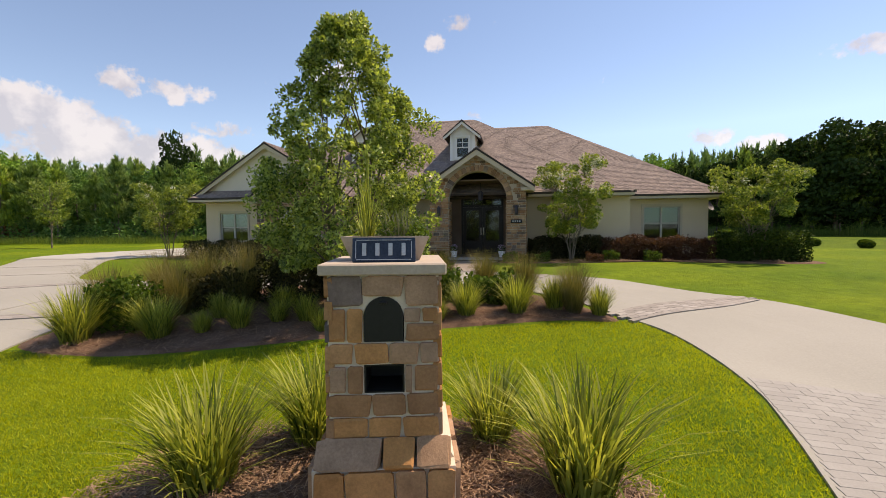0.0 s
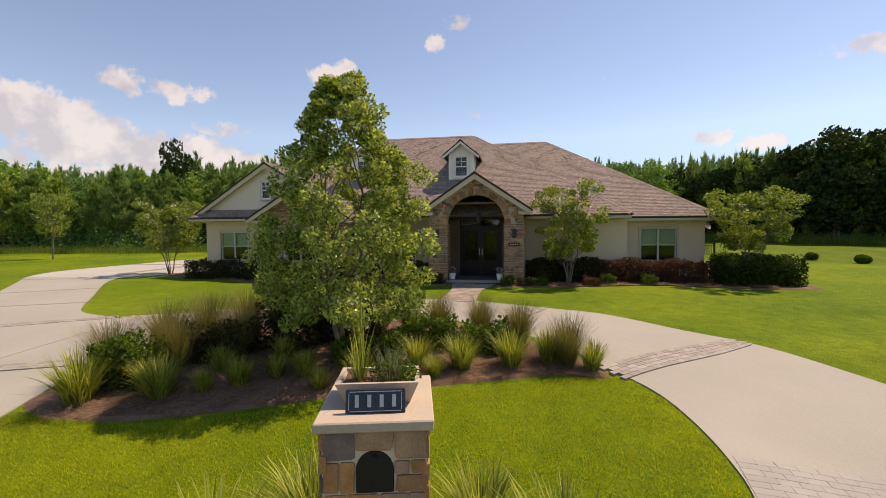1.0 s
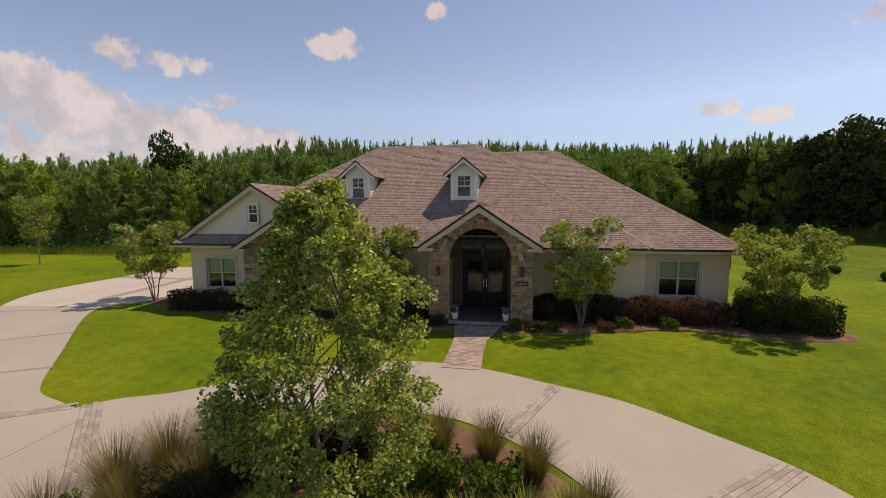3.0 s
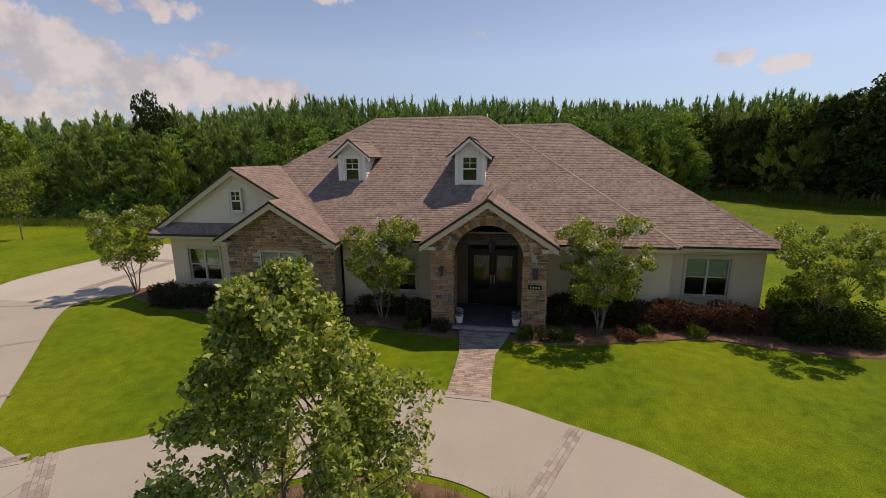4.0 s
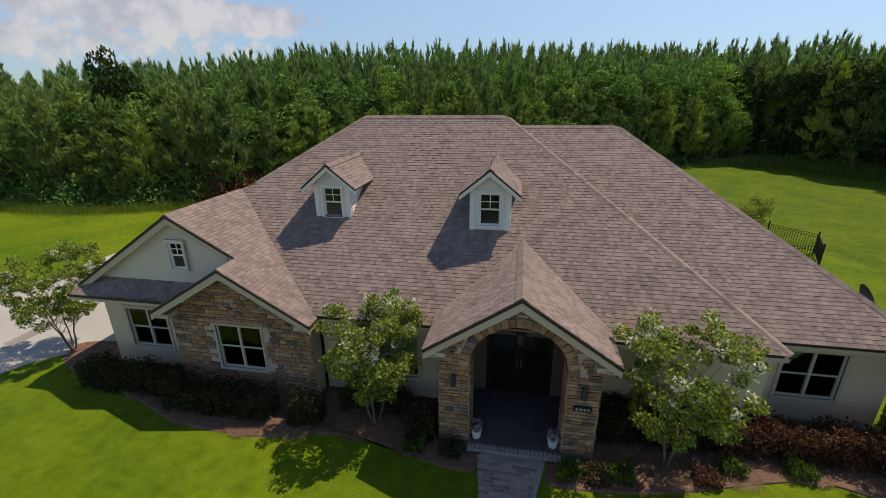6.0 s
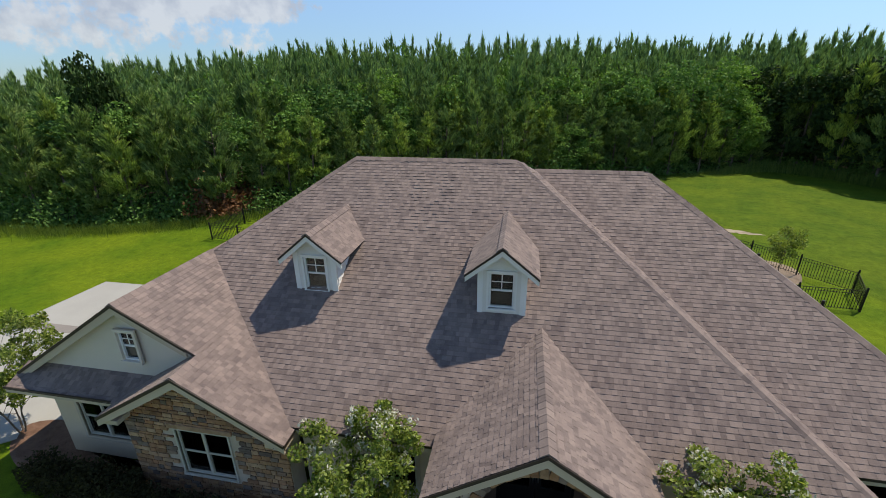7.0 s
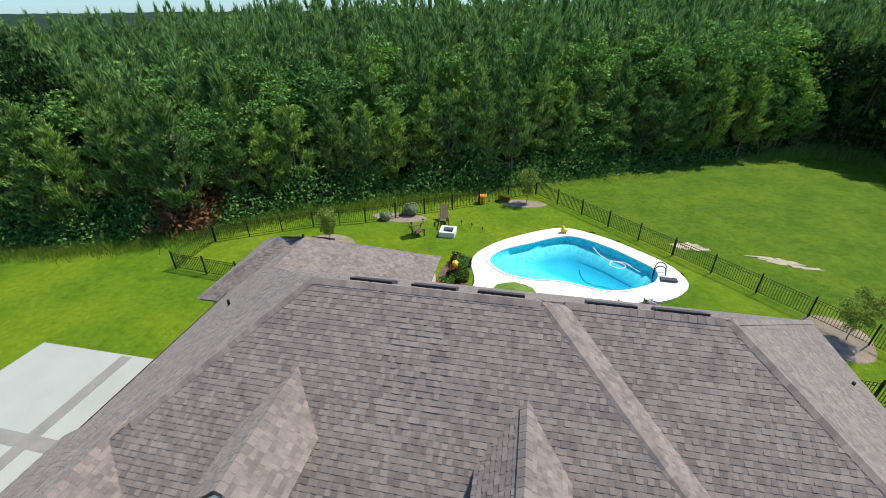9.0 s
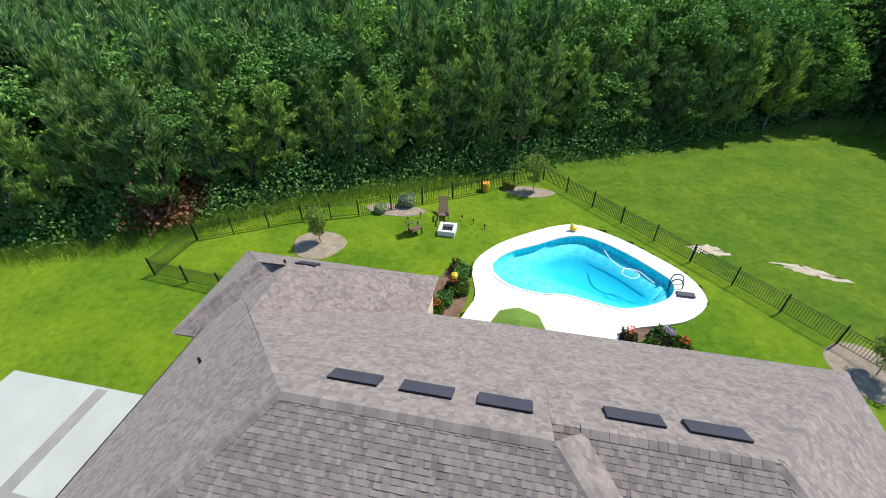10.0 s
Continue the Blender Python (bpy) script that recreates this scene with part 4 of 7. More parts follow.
for k in range(23):
    a = math.pi * (k + 0.5) / 23
    m = Matrix.Translation((1.325 * math.cos(a), 15.14, 2.45 + 1.325 * math.sin(a))) @ Matrix.Rotation(math.pi / 2 - a, 4, "Y") @ Matrix.Diagonal((0.165, 0.10, rnd.uniform(0.22, 0.26), 1))
    lay_stone(porch, m)

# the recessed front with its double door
# door wall in the same shade-darkened brown as porch sides and ceiling
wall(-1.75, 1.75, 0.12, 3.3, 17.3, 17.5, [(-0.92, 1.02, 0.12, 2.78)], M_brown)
door = part("front_door", box(-0.92, 1.02, 17.32, 17.42, 2.30, 2.38), M_dark, house, "dark double front door with glazed leaves")
bm = bmesh.new()
for a, b in ((-0.92, -0.84), (0.94, 1.02)):
    add_box(bm, a, b, 17.3, 17.44, 0.12, 2.78)
add_box(bm, -0.84, 0.94, 17.3, 17.44, 2.70, 2.78)
part("door_frame", bm, M_dark, door)
for k in range(4):
    xa = -0.82 + k * 0.44
    pane = part("pane", box(xa + 0.03, xa + 0.41, 17.36, 17.37, 2.40, 2.68), M_glass, door)
    pane.visible_shadow = False
    part("transom_bar", box(xa - 0.015, xa + 0.015, 17.34, 17.39, 2.38, 2.70), M_dark, door)
for a, b in ((-0.84, 0.045), (0.055, 0.94)):
    bm = bmesh.new()
    add_box(bm, a, a + 0.14, 17.34, 17.39, 0.13, 2.29)
    add_box(bm, b - 0.14, b, 17.34, 17.39, 0.13, 2.29)
    add_box(bm, a + 0.14, b - 0.14, 17.34, 17.39, 2.13, 2.29)
    add_box(bm, a + 0.14, b - 0.14, 17.34, 17.39, 0.13, 0.75)
    leaf = part("door_leaf", bm, M_dark, door)
    part("pane", box(a + 0.14, b - 0.14, 17.36, 17.37, 0.75, 2.13), M_glass, leaf)
    hx = b - 0.06 if a < 0 else a + 0.06
    part("door_handle", box(hx - 0.015, hx + 0.015, 17.27, 17.34, 1.0, 1.35, 0.005), M_steel, leaf, "brushed metal pull handle")
# an added backing, coloured dark to stand in for unlit rooms behind the glass
part("dark_backing", box(-13.6, 9.5, 19.2, 19.3, 0.0, 2.7), M_room, house)
part("floor_slab", box(W_L + 0.22, W_R - 0.22, 17.5, W_B - 0.22, -0.3, 0.1), M_concrete, house)

# ---- eaves: dark drip edge and fascia, cream frieze under it, soffits ----
def eave(a, b, depth_way, soffit):
    """A fascia from a to b along an eave, with a soffit running back to the wall."""
    a, b = Vector(a), Vector(b)
    d = (b - a).normalized()
    m = Matrix((d, Vector(depth_way), Vector((0, 0, 1)))).transposed().to_4x4()
    m.translation = a
    n = (b - a).length
    bm = bmesh.new()
    add_box(bm, 0, n, 0.0, 0.03, -0.20, -0.085, m)
    fas = part("fascia", bm, M_trim, house)
    bm = bmesh.new()
    add_box(bm, -0.02, n + 0.02, -0.022, 0.012, -0.082, -0.012, m)
    part("drip_edge", bm, M_fascia, fas, "dark bronze drip edge")
    bm = bmesh.new()
    add_box(bm, 0, n, 0.031, soffit, -0.20, -0.17, m)
    part("soffit", bm, M_trim, fas)


eave((-5.75, 16.25, Z_EAVE), (-2.1, 16.25, Z_EAVE), (0, 1, 0), 0.5)
eave((2.1, 16.25, Z_EAVE), (6.4, 16.25, Z_EAVE), (0, 1, 0), 0.5)
eave((6.42, 17.1, 2.74), (10.2, 17.1, 2.74), (0, 1, 0), 0.5)
eave((10.2, 17.1, 2.74), (10.2, 31.5, 2.6), (-1, 0, 0), 0.45)
eave((-14.3, 16.2, 2.9), (-10.9, 16.2, 2.9), (0, 1, 0), 0.66)
eave((-14.3, 31.6, 2.9), (-14.3, 16.25, 2.9), (1, 0, 0), 0.45)
eave((-2.3, 16.2, 3.02), (-2.3, 14.82, 3.02), (1, 0, 0), 0.33)
eave((2.3, 14.82, 3.02), (2.3, 16.2, 3.02), (-1, 0, 0), 0.33)
eave((-5.75, 15.74, 2.79), (-5.75, 16.7, 2.79), (-1, 0, 0), 0.3)


def rake(low, top, y, inward=0.06):
    """The sloping board under a gable's edge, and the dark drip edge above it."""
    (xa, za), (xb, zb) = low, top
    board = part("rake_board", prism([(xa, za - 0.09), (xb, zb - 0.09), (xb, zb - 0.30), (xa, za - 0.27)], y, y + inward, 1), M_trim, house)
    part("drip_edge", prism([(xa, za - 0.005), (xb, zb - 0.005), (xb, zb - 0.088), (xa, za - 0.088)], y - 0.025, y + 0.02, 1), M_fascia, board, "dark bronze drip edge")
    part("soffit", prism([(xa, za - 0.12), (xb, zb - 0.12), (xb, zb - 0.15), (xa, za - 0.15)], y + inward, y + 0.55, 1), M_trim, board)


for s in (-1, 1):
    rake((s * 2.3, 3.02), (0.0, 4.56), 14.8)
    rake((-8.3 + s * 2.55, 2.79), (-8.3, 4.32), 15.72)
rake((-14.3, 3.06), (-10.4, 5.55), 16.6)
rake((-8.6, 4.48), (-10.4, 5.55), 16.6)
# small returns at the foot of the porch gable
for s in (-1, 1):
    part("eave_return", box(s * 2.02 - 0.26, s * 2.02 + 0.26, 14.86, 15.2, 2.80, 2.93, 0.01), M_trim, house)
    part("eave_return", box(-8.3 + s * 2.28 - 0.26, -8.3 + s * 2.28 + 0.26, 15.78, 16.2, 2.56, 2.70, 0.01), M_trim, house)

# ---- dormers ----
def dormer_at(cx, y):
    """A gabled dormer whose front wall stands at y."""
    bm = bmesh.new()
    for a, b in ((cx - 0.62, cx - 0.33), (cx + 0.33, cx + 0.62)):
        add_box(bm, a, b, y, y + 0.10, 4.45, 6.06)
    add_box(bm, cx - 0.33, cx + 0.33, y, y + 0.10, 4.45, 4.90)
    add_box(bm, cx - 0.33, cx + 0.33, y, y + 0.10, 5.92, 6.06)
    add_prism(bm, [(cx - 0.62, 6.06), (cx + 0.62, 6.06), (cx, 6.57)], y, y + 0.10, 1)
    dormer = part("dormer", bm, M_siding, house, "white dormer with lap siding and a gabled roof")
    for s in (-1, 1):
        for k in range(13):
            z = 4.62 + k * 0.115
            bm = bmesh.new()
            y_end = 16.25 + (z + 0.12 - Z_EAVE) / 0.663 + 0.3
            add_prism(bm, [(s * 0.62 + cx, z), (s * 0.645 + cx, z), (s * 0.622 + cx, z + 0.125), (s * 0.60 + cx, z + 0.125)], y + 0.10, max(y + 0.2, min(y_end, 21.6)), 1)
            part("siding_board", bm, M_siding, dormer)
        a = cx + s * 0.56
        part("corner_board", box(a - 0.07, a + 0.085 if s > 0 else a + 0.07, y - 0.02, y, 4.5, 6.06), M_white, dormer)
        roof_slope([(cx + s * 0.93, y - 0.28, 5.94), (cx + s * 0.93, 22.35, 5.94), (cx, 22.35, 6.70), (cx, y - 0.28, 6.70)][::s], dormer, 0.06)
        part("rake_board", prism([(cx + s * 0.93, 5.88), (cx, 6.64), (cx, 6.50), (cx + s * 0.93, 5.75)], y - 0.28, y - 0.24, 1), M_siding, dormer)
        part("drip_edge", prism([(cx + s * 0.94, 5.942), (cx, 6.705), (cx, 6.64), (cx + s * 0.94, 5.88)], y - 0.30, y - 0.26, 1), M_fascia, dormer)
    ridge_caps((cx, y - 0.28, 6.70), (cx, 22.35, 6.70), dormer, 0.14)
    # added panel whose dark colour stands in for the dormer's unlit inside
    part("room_back", box(cx - 0.55, cx + 0.55, y + 0.62, y + 0.64, 4.9, 6.06), M_room, dormer)
    window(cx, y, 4.90, 5.92, 0.66, house, 1, True, 0.06, M_white, 0)


dormer_at(-1.08, 19.12)
dormer_at(-6.38, 19.36)

# ---- planting: builders ----
rg = np.random.default_rng(11)


def quick_mesh(name, verts, loops_per_face, mat):
    """A mesh from an array of corners, each face with corners of its own."""
    verts = np.asarray(verts, dtype=np.float32).reshape(-1, 3)
    n = len(verts)
    me = bpy.data.meshes.new(name)
    me.vertices.add(n)
    me.vertices.foreach_set("co", verts.ravel())
    me.loops.add(n)
    me.loops.foreach_set("vertex_index", np.arange(n, dtype=np.int32))
    k = n // loops_per_face
    me.polygons.add(k)
    me.polygons.foreach_set("loop_start", np.arange(k, dtype=np.int32) * loops_per_face)
    me.update(calc_edges=True)
    me.validate()
    me.materials.append(mat)
    return me


def unit(a):
    return a / np.maximum(np.linalg.norm(a, axis=-1, keepdims=True), 1e-6)


def leaf_quads(points, size, rng, up=0.3, slim=0.5, out=None):
    """A diamond-shaped leaf at each point, turned at random, rather facing the sky."""
    n = len(points)
    d = unit(rng.normal(size=(n, 3)) + (0 if out is None else out * 0.8))
    s = unit(np.cross(d, unit(rng.normal(size=(n, 3)) + np.array([0, 0, up]))))
    L = size * rng.uniform(0.6, 1.3, (n, 1))
    p = np.asarray(points)
    return np.stack([p - d * L * 0.5, p + s * L * slim * 0.5, p + d * L * 0.5, p - s * L * slim * 0.5], axis=1).reshape(-1, 3)


def in_ball(n, rng, hollow=0.45):
    d = unit(rng.normal(size=(n, 3)))
    r = rng.uniform(hollow ** 3, 1.0, (n, 1)) ** (1 / 3)
    return d * r


def clump_points(centres, radii, per, rng, squash=0.8):
    pts, outs = [], []
    for c, r in zip(centres, radii):
        b = in_ball(per, rng)
        pts.append(np.asarray(c) + b * np.array([r, r, r * squash]))
        outs.append(b)
    return np.concatenate(pts), np.concatenate(outs)


def blade_mesh(name, n, height, spread, width, mat, seed, foot=0.12, droop=0.5):
    """A tuft of arching blades, each of three tapering pieces."""
    rng = np.random.default_rng(seed)
    a = rng.uniform(0, 2 * np.pi, n)
    f = rng.uniform(0, 1, n) ** 0.6
    base = np.stack([np.cos(a), np.sin(a), np.zeros(n)], 1) * (foot * f)[:, None]
    twist = rng.normal(0, 1.0, n)
    out = np.stack([np.cos(a + 0.8 * twist), np.sin(a + 0.8 * twist), np.zeros(n)], 1)
    h = height * rng.uniform(0.4, 1.1, n)
    lean = spread * (0.15 + 0.85 * f) * rng.uniform(0.5, 1.1, n)
    side = np.stack([-out[:, 1], out[:, 0], np.zeros(n)], 1)
    w = width * rng.uniform(0.6, 1.2, n)
    rows = []
    for t in (0.0, 0.4, 0.75, 1.0):
        z = h * (t - droop * lean / np.maximum(height, 0.01) * t ** 3 * 0.9)
        p = base + out * (lean * t ** 1.7)[:, None] + np.array([0, 0, 1]) * z[:, None]
        ww = (w * (1 - t) ** 0.6)[:, None] * 0.5 if t < 1 else (w * 0.06)[:, None]
        rows.append((p - side * ww, p + side * ww))
    # pieces of one blade share corners, so that a blade is one island
    vs = np.stack([q for r in rows for q in r], 1)
    me = bpy.data.meshes.new(name)
    me.vertices.add(n * 8)
    me.vertices.foreach_set("co", vs.reshape(-1, 3).astype(np.float32).ravel())
    idx = (np.arange(n)[:, None, None] * 8 + np.array([[0, 1, 3, 2], [2, 3, 5, 4], [4, 5, 7, 6]])[None]).reshape(-1)
    me.loops.add(len(idx))
    me.loops.foreach_set("vertex_index", idx.astype(np.int32))
    me.polygons.add(n * 3)
    me.polygons.foreach_set("loop_start", (np.arange(n * 3) * 4).astype(np.int32))
    me.update(calc_edges=True)
    me.validate()
    me.materials.append(mat)
    return me


def grass_clump(mesh, x, y, scale, turn, label, group, name="ornamental_grass", wide=1.0):
    ob = new(name, mesh)
    ob.matrix_basis = pose(x, y, rise(x, y) + 0.03, 0, 0, turn) @ Matrix.Diagonal((scale * wide, scale * wide, scale, 1))
    return tagged(ob, label, "ornamental grass", group)


def limb(bm, a, b, r0, r1, rng, bends=3, sway=0.08):
    a, b = np.array(a, float), np.array(b, float)
    n = np.linalg.norm(b - a)
    pts = [a + (b - a) * k / bends + (rng.normal(0, sway * n / bends, 3) if 0 < k < bends else 0) for k in range(bends + 1)]
    add_tube(bm, [tuple(p) for p in pts], [r0 + (r1 - r0) * k / bends for k in range(bends + 1)], 6)
    return pts[-1]


def leafy_tree(name, x, y, stems, height, crown_of, leaves, size, leaf_mat, label, seed, stem_r=0.05, clear=0.6, flowers=0, group="", base_z=None):
    """A tree or tall shrub: stems, limbs that run out to clumps, and a crown of single leaves. crown_of(rng) gives clump centres and radii."""
    rng = np.random.default_rng(seed)
    z0 = rise(x, y) if base_z is None else base_z
    tree = thing(name, (x, y, z0), label, "tree", group)
    cs, rs = crown_of(rng)
    tips = []
    for k in range(stems):
        a = 2 * math.pi * k / stems + rng.uniform(0, 1)
        bm = bmesh.new()
        lean = 0.0 if stems == 1 else height * 0.16
        top = (x + lean * math.cos(a), y + lean * math.sin(a), z0 + height * (0.86 if stems == 1 else 0.62))
        off = 0.0 if stems == 1 else 0.06
        limb(bm, (x + off * math.cos(a), y + off * math.sin(a), z0 - 0.05), top, stem_r, stem_r * 0.25, rng, 5, 0.05)
        part("trunk", bm, M_bark, tree)
        tips.append(((x + off * math.cos(a), y + off * math.sin(a), z0), top))
    for c, r in list(zip(cs, rs))[:: max(1, len(cs) // 26)]:
        s0, s1 = tips[rng.integers(len(tips))]
        f = min(max((c[2] - z0) / height * 0.75, clear * 0.3), 0.95)
        root = np.array(s0) + (np.array(s1) - np.array(s0)) * f
        bm = bmesh.new()
        limb(bm, root, c, stem_r * 0.35, stem_r * 0.1, rng, 3, 0.1)
        part("branch", bm, M_bark, tree)
    pts, outs = clump_points(cs, rs, max(4, leaves // len(cs)), rng)
    crown = part_mesh("crown", quick_mesh("crown", leaf_quads(pts, size, rng, 0.4, 0.55, outs), 4, leaf_mat), tree)
    crown["kind"] = "stuff"
    if flowers:
        top = pts[(pts[:, 2] > np.quantile(pts[:, 2], 0.55))]
        fc = top[rng.integers(len(top), size=flowers)]
        fp, fo = clump_points(fc, [0.13] * flowers, 26, rng, 1.3)
        part_mesh("blossom", quick_mesh("blossom", leaf_quads(fp, 0.085, rng), 4, M_petal), tree, "white flower clusters")
    return tree


def cone_crown(x, y, z0, low, top, radius_at, n, r):
    def make(rng):
        cs, rs = [], []
        while len(cs) < n:
            z = low + (top - low) * rng.uniform() ** 1.25
            R = radius_at(z)
            a = rng.uniform(0, 2 * np.pi)
            d = R * rng.uniform(0.25, 1.0) ** 0.6
            cs.append(np.array([x + d * math.cos(a), y + d * math.sin(a), z0 + z]))
            rs.append(r * rng.uniform(0.6, 1.25) * (0.55 + 0.45 * R / max(radius_at(low + 0.3 * (top - low)), 0.1)))
        return cs, rs
    return make


def vase_crown(x, y, z0, low, top, R, n, r):
    def make(rng):
        cs, rs = [], []
        for _ in range(n):
            z = low + (top - low) * rng.uniform()
            f = (z - low) / (top - low)
            a = rng.uniform(0, 2 * np.pi)
            d = R * (0.45 + 0.75 * f - 0.45 * f ** 3) * rng.uniform(0.2, 1.0) ** 0.5
            cs.append(np.array([x + d * math.cos(a), y + d * math.sin(a), z0 + z]))
            rs.append(r * rng.uniform(0.6, 1.3))
        return cs, rs
    return make


def shrub(name, x0, x1, y0, y1, height, mat, leaves, size, label, seed, group="", lumps=0.12, category="hedge"):
    """A clipped or loose shrub that fills a stretch of bed: stems inside and single leaves all over."""
    rng = np.random.default_rng(seed)
    cx, cy = (x0 + x1) / 2, (y0 + y1) / 2
    z0 = rise(cx, cy)
    sh = thing(name, (cx, cy, z0), label, category, group)
    leaves = int(leaves * 1.9)
    u = rng.uniform(-1, 1, (leaves, 3))
    shell = rng.uniform(0.5, 1.02, (leaves, 1))
    u = (unit(u) if name == "round_shrub" else u / np.maximum(np.max(np.abs(u), axis=1, keepdims=True), 1e-3)) * shell
    nrm = unit(np.sign(u) * np.abs(u) ** 4)
    r3 = np.linalg.norm(u[:, :2], axis=1, keepdims=True)
    u[:, :2] *= np.minimum(1.0, 1.18 / np.maximum(r3, 1.0))
    p = np.empty_like(u)
    p[:, 0] = cx + u[:, 0] * (x1 - x0) / 2
    p[:, 1] = cy + u[:, 1] * (y1 - y0) / 2
    wob = np.sin(p[:, 0] * 3.1 + seed) * 0.5 + np.sin(p[:, 0] * 7.3 + p[:, 1] * 5.0) * 0.3 + np.sin(p[:, 1] * 4.0 + seed) * 0.3
    p[:, 2] = z0 + height * (0.5 + u[:, 2] * 0.5) * (1 + lumps * wob)
    p[:, 1] += wob * lumps * 0.4
    part_mesh("foliage", quick_mesh("foliage", leaf_quads(p, size * 1.12, rng, 0.3, 0.65, nrm), 4, mat), sh)["kind"] = "stuff"
    for k in range(max(2, int((x1 - x0) * 2))):
        bm = bmesh.new()
        xx = x0 + (x1 - x0) * (k + 0.5) / max(2, int((x1 - x0) * 2))
        limb(bm, (xx, cy, z0 - 0.03), (xx + rng.normal(0, 0.1), cy + rng.normal(0, 0.15), z0 + height * 0.8), 0.025, 0.008, rng)
        part("stem", bm, M_bark, sh)
    return sh

# ---- front garden ----
def ground_patch(name, outline, mat, label, category, lift=0.03, mound=0.0):
    v, f = flat_patch(outline, lift, mound)
    return tagged(new(name, mesh_of(name, v, f, mat)), label, category, kind="structure")


ISLAND = smooth_line([(-5.75, 2.5), (-4.3, 2.3), (-3.3, 2.5), (-2.1, 2.95), (-0.8, 3.5), (0.6, 4.0), (2.3, 4.55), (3.3, 4.65), (2.4, 6.0), (1.3, 7.0), (0.1, 7.65), (-1.3, 7.8), (-2.7, 7.45), (-3.9, 6.7), (-4.9, 5.7), (-5.6, 4.5), (-5.9, 3.4)], 5, True)
ground_patch("island_bed", ISLAND, M_mulch, "brown pine-straw mulch bed beside the drive", "flower bed", 0.03, 0.06)
ground_patch("pillar_bed", smooth_line([(-1.4, -1.2), (-1.3, 0.0), (-0.7, 0.85), (0.3, 1.25), (1.3, 1.35), (2.2, 0.95), (2.5, 0.1), (2.4, -1.2), (0.6, -1.5)], 6, True), M_mulch, "brown pine-straw mulch round the pillar", "flower bed", 0.03, 0.05)
ground_patch("house_bed_left", smooth_line([(-16.9, 17.6), (-15.9, 16.4), (-13.6, 15.6), (-11.8, 15.2), (-9.7, 14.5), (-7.1, 14.35), (-5.5, 14.75), (-3.9, 14.8), (-2.3, 14.4), (-0.85, 14.25), (-0.9, 15.2), (-2.0, 16.7), (-6.0, 16.7), (-10.6, 16.9), (-13.9, 17.0), (-15.2, 18.0)], 4, True), M_mulch, "dark mulch bed along the house front", "flower bed", 0.04)
ground_patch("house_bed_right", smooth_line([(0.75, 14.2), (2.2, 14.2), (3.9, 14.5), (5.6, 15.0), (7.3, 15.35), (9.0, 14.9), (11.0, 14.6), (12.8, 15.0), (13.0, 16.6), (11.8, 17.6), (9.8, 17.6), (6.3, 16.9), (2.2, 16.7), (0.95, 15.2)], 4, True), M_mulch, "dark mulch bed along the house front", "flower bed", 0.04)


def straws(name, n, spots, length, label):
    """Loose needles strewn over a bed."""
    rng = np.random.default_rng(len(name))
    k = rng.integers(len(spots), size=n)
    c = np.array([s[:2] for s in spots])[k]
    r = np.array([s[2] for s in spots])[k]
    a = rng.uniform(0, 2 * np.pi, n)
    d = r * np.sqrt(rng.uniform(size=n))
    xy = c + np.stack([np.cos(a), np.sin(a)], 1) * d[:, None]
    z = np.array([rise(x, y) for x, y in xy]) + 0.045 + rng.uniform(0, 0.06, n)
    p = np.column_stack([xy, z])
    b = rng.uniform(0, 2 * np.pi, n)
    way = np.stack([np.cos(b), np.sin(b), rng.normal(0, 0.25, n)], 1) * (length * rng.uniform(0.5, 1.2, n))[:, None]
    wide = np.stack([-np.sin(b), np.cos(b), np.zeros(n)], 1) * 0.005
    me = quick_mesh(name, np.stack([p - way / 2 - wide, p - way / 2 + wide, p + way / 2], 1).reshape(-1, 3), 3, M_straw)
    return tagged(new(name, me), label, "mulch", kind="stuff")


straws("pine_straw", 16000, [(0.6, 0.1, 1.3), (1.6, 0.2, 0.9), (-0.4, 0.0, 1.0)], 0.12, "loose brown pine needles over the pillar bed")
straws("pine_straw_island", 20000, [(-4.6, 3.2, 1.0), (-3.4, 3.6, 1.1), (-2.2, 4.3, 1.3), (-0.8, 4.8, 1.3), (0.8, 5.2, 1.1), (2.0, 5.2, 0.7), (-3.6, 5.4, 1.2), (-1.0, 6.4, 1.1)], 0.14, "loose brown pine needles over the island bed")

straws("pine_straw", 16000, [(-11.5, 15.7, 0.7), (-9.5, 15.0, 0.6), (-7.5, 14.85, 0.6), (-6.0, 15.0, 0.6), (-4.3, 15.3, 0.7), (-2.6, 15.0, 0.6), (2.2, 14.8, 0.55), (3.7, 15.0, 0.6), (5.4, 15.4, 0.6), (7.2, 15.7, 0.5), (8.9, 15.4, 0.6), (10.8, 15.1, 0.5)], 0.16, "loose reddish pine needles over the house beds")

# short grass where the camera passes low
rng = np.random.default_rng(5)
N = 210000
gx, gy = rng.uniform(-6.5, 4.3, N), -0.8 + 5.8 * rng.uniform(size=N) ** 1.2
front = np.interp(gx, [-5.8, -4.3, -3.3, -2.1, -0.8, 0.6, 2.3, 3.3, 4.3], [2.4, 2.25, 2.4, 2.85, 3.4, 3.9, 4.45, 4.6, 4.0])
edge = np.interp(gy, [-0.8, 0.7, 1.3, 2.6, 3.9, 4.8], [3.2, 3.62, 3.8, 4.0, 3.8, 3.3])
left = np.interp(gy, [-0.8, 0.5, 2.2, 3.4], [-4.7, -4.95, -5.55, -5.8])
keep = (gy < front) & (gx < edge) & (gx > left) & (((gx - 0.55) / 1.85) ** 2 + ((gy + 0.1) / 1.3) ** 2 > 1.0)
gx, gy = gx[keep], gy[keep]
n = len(gx)
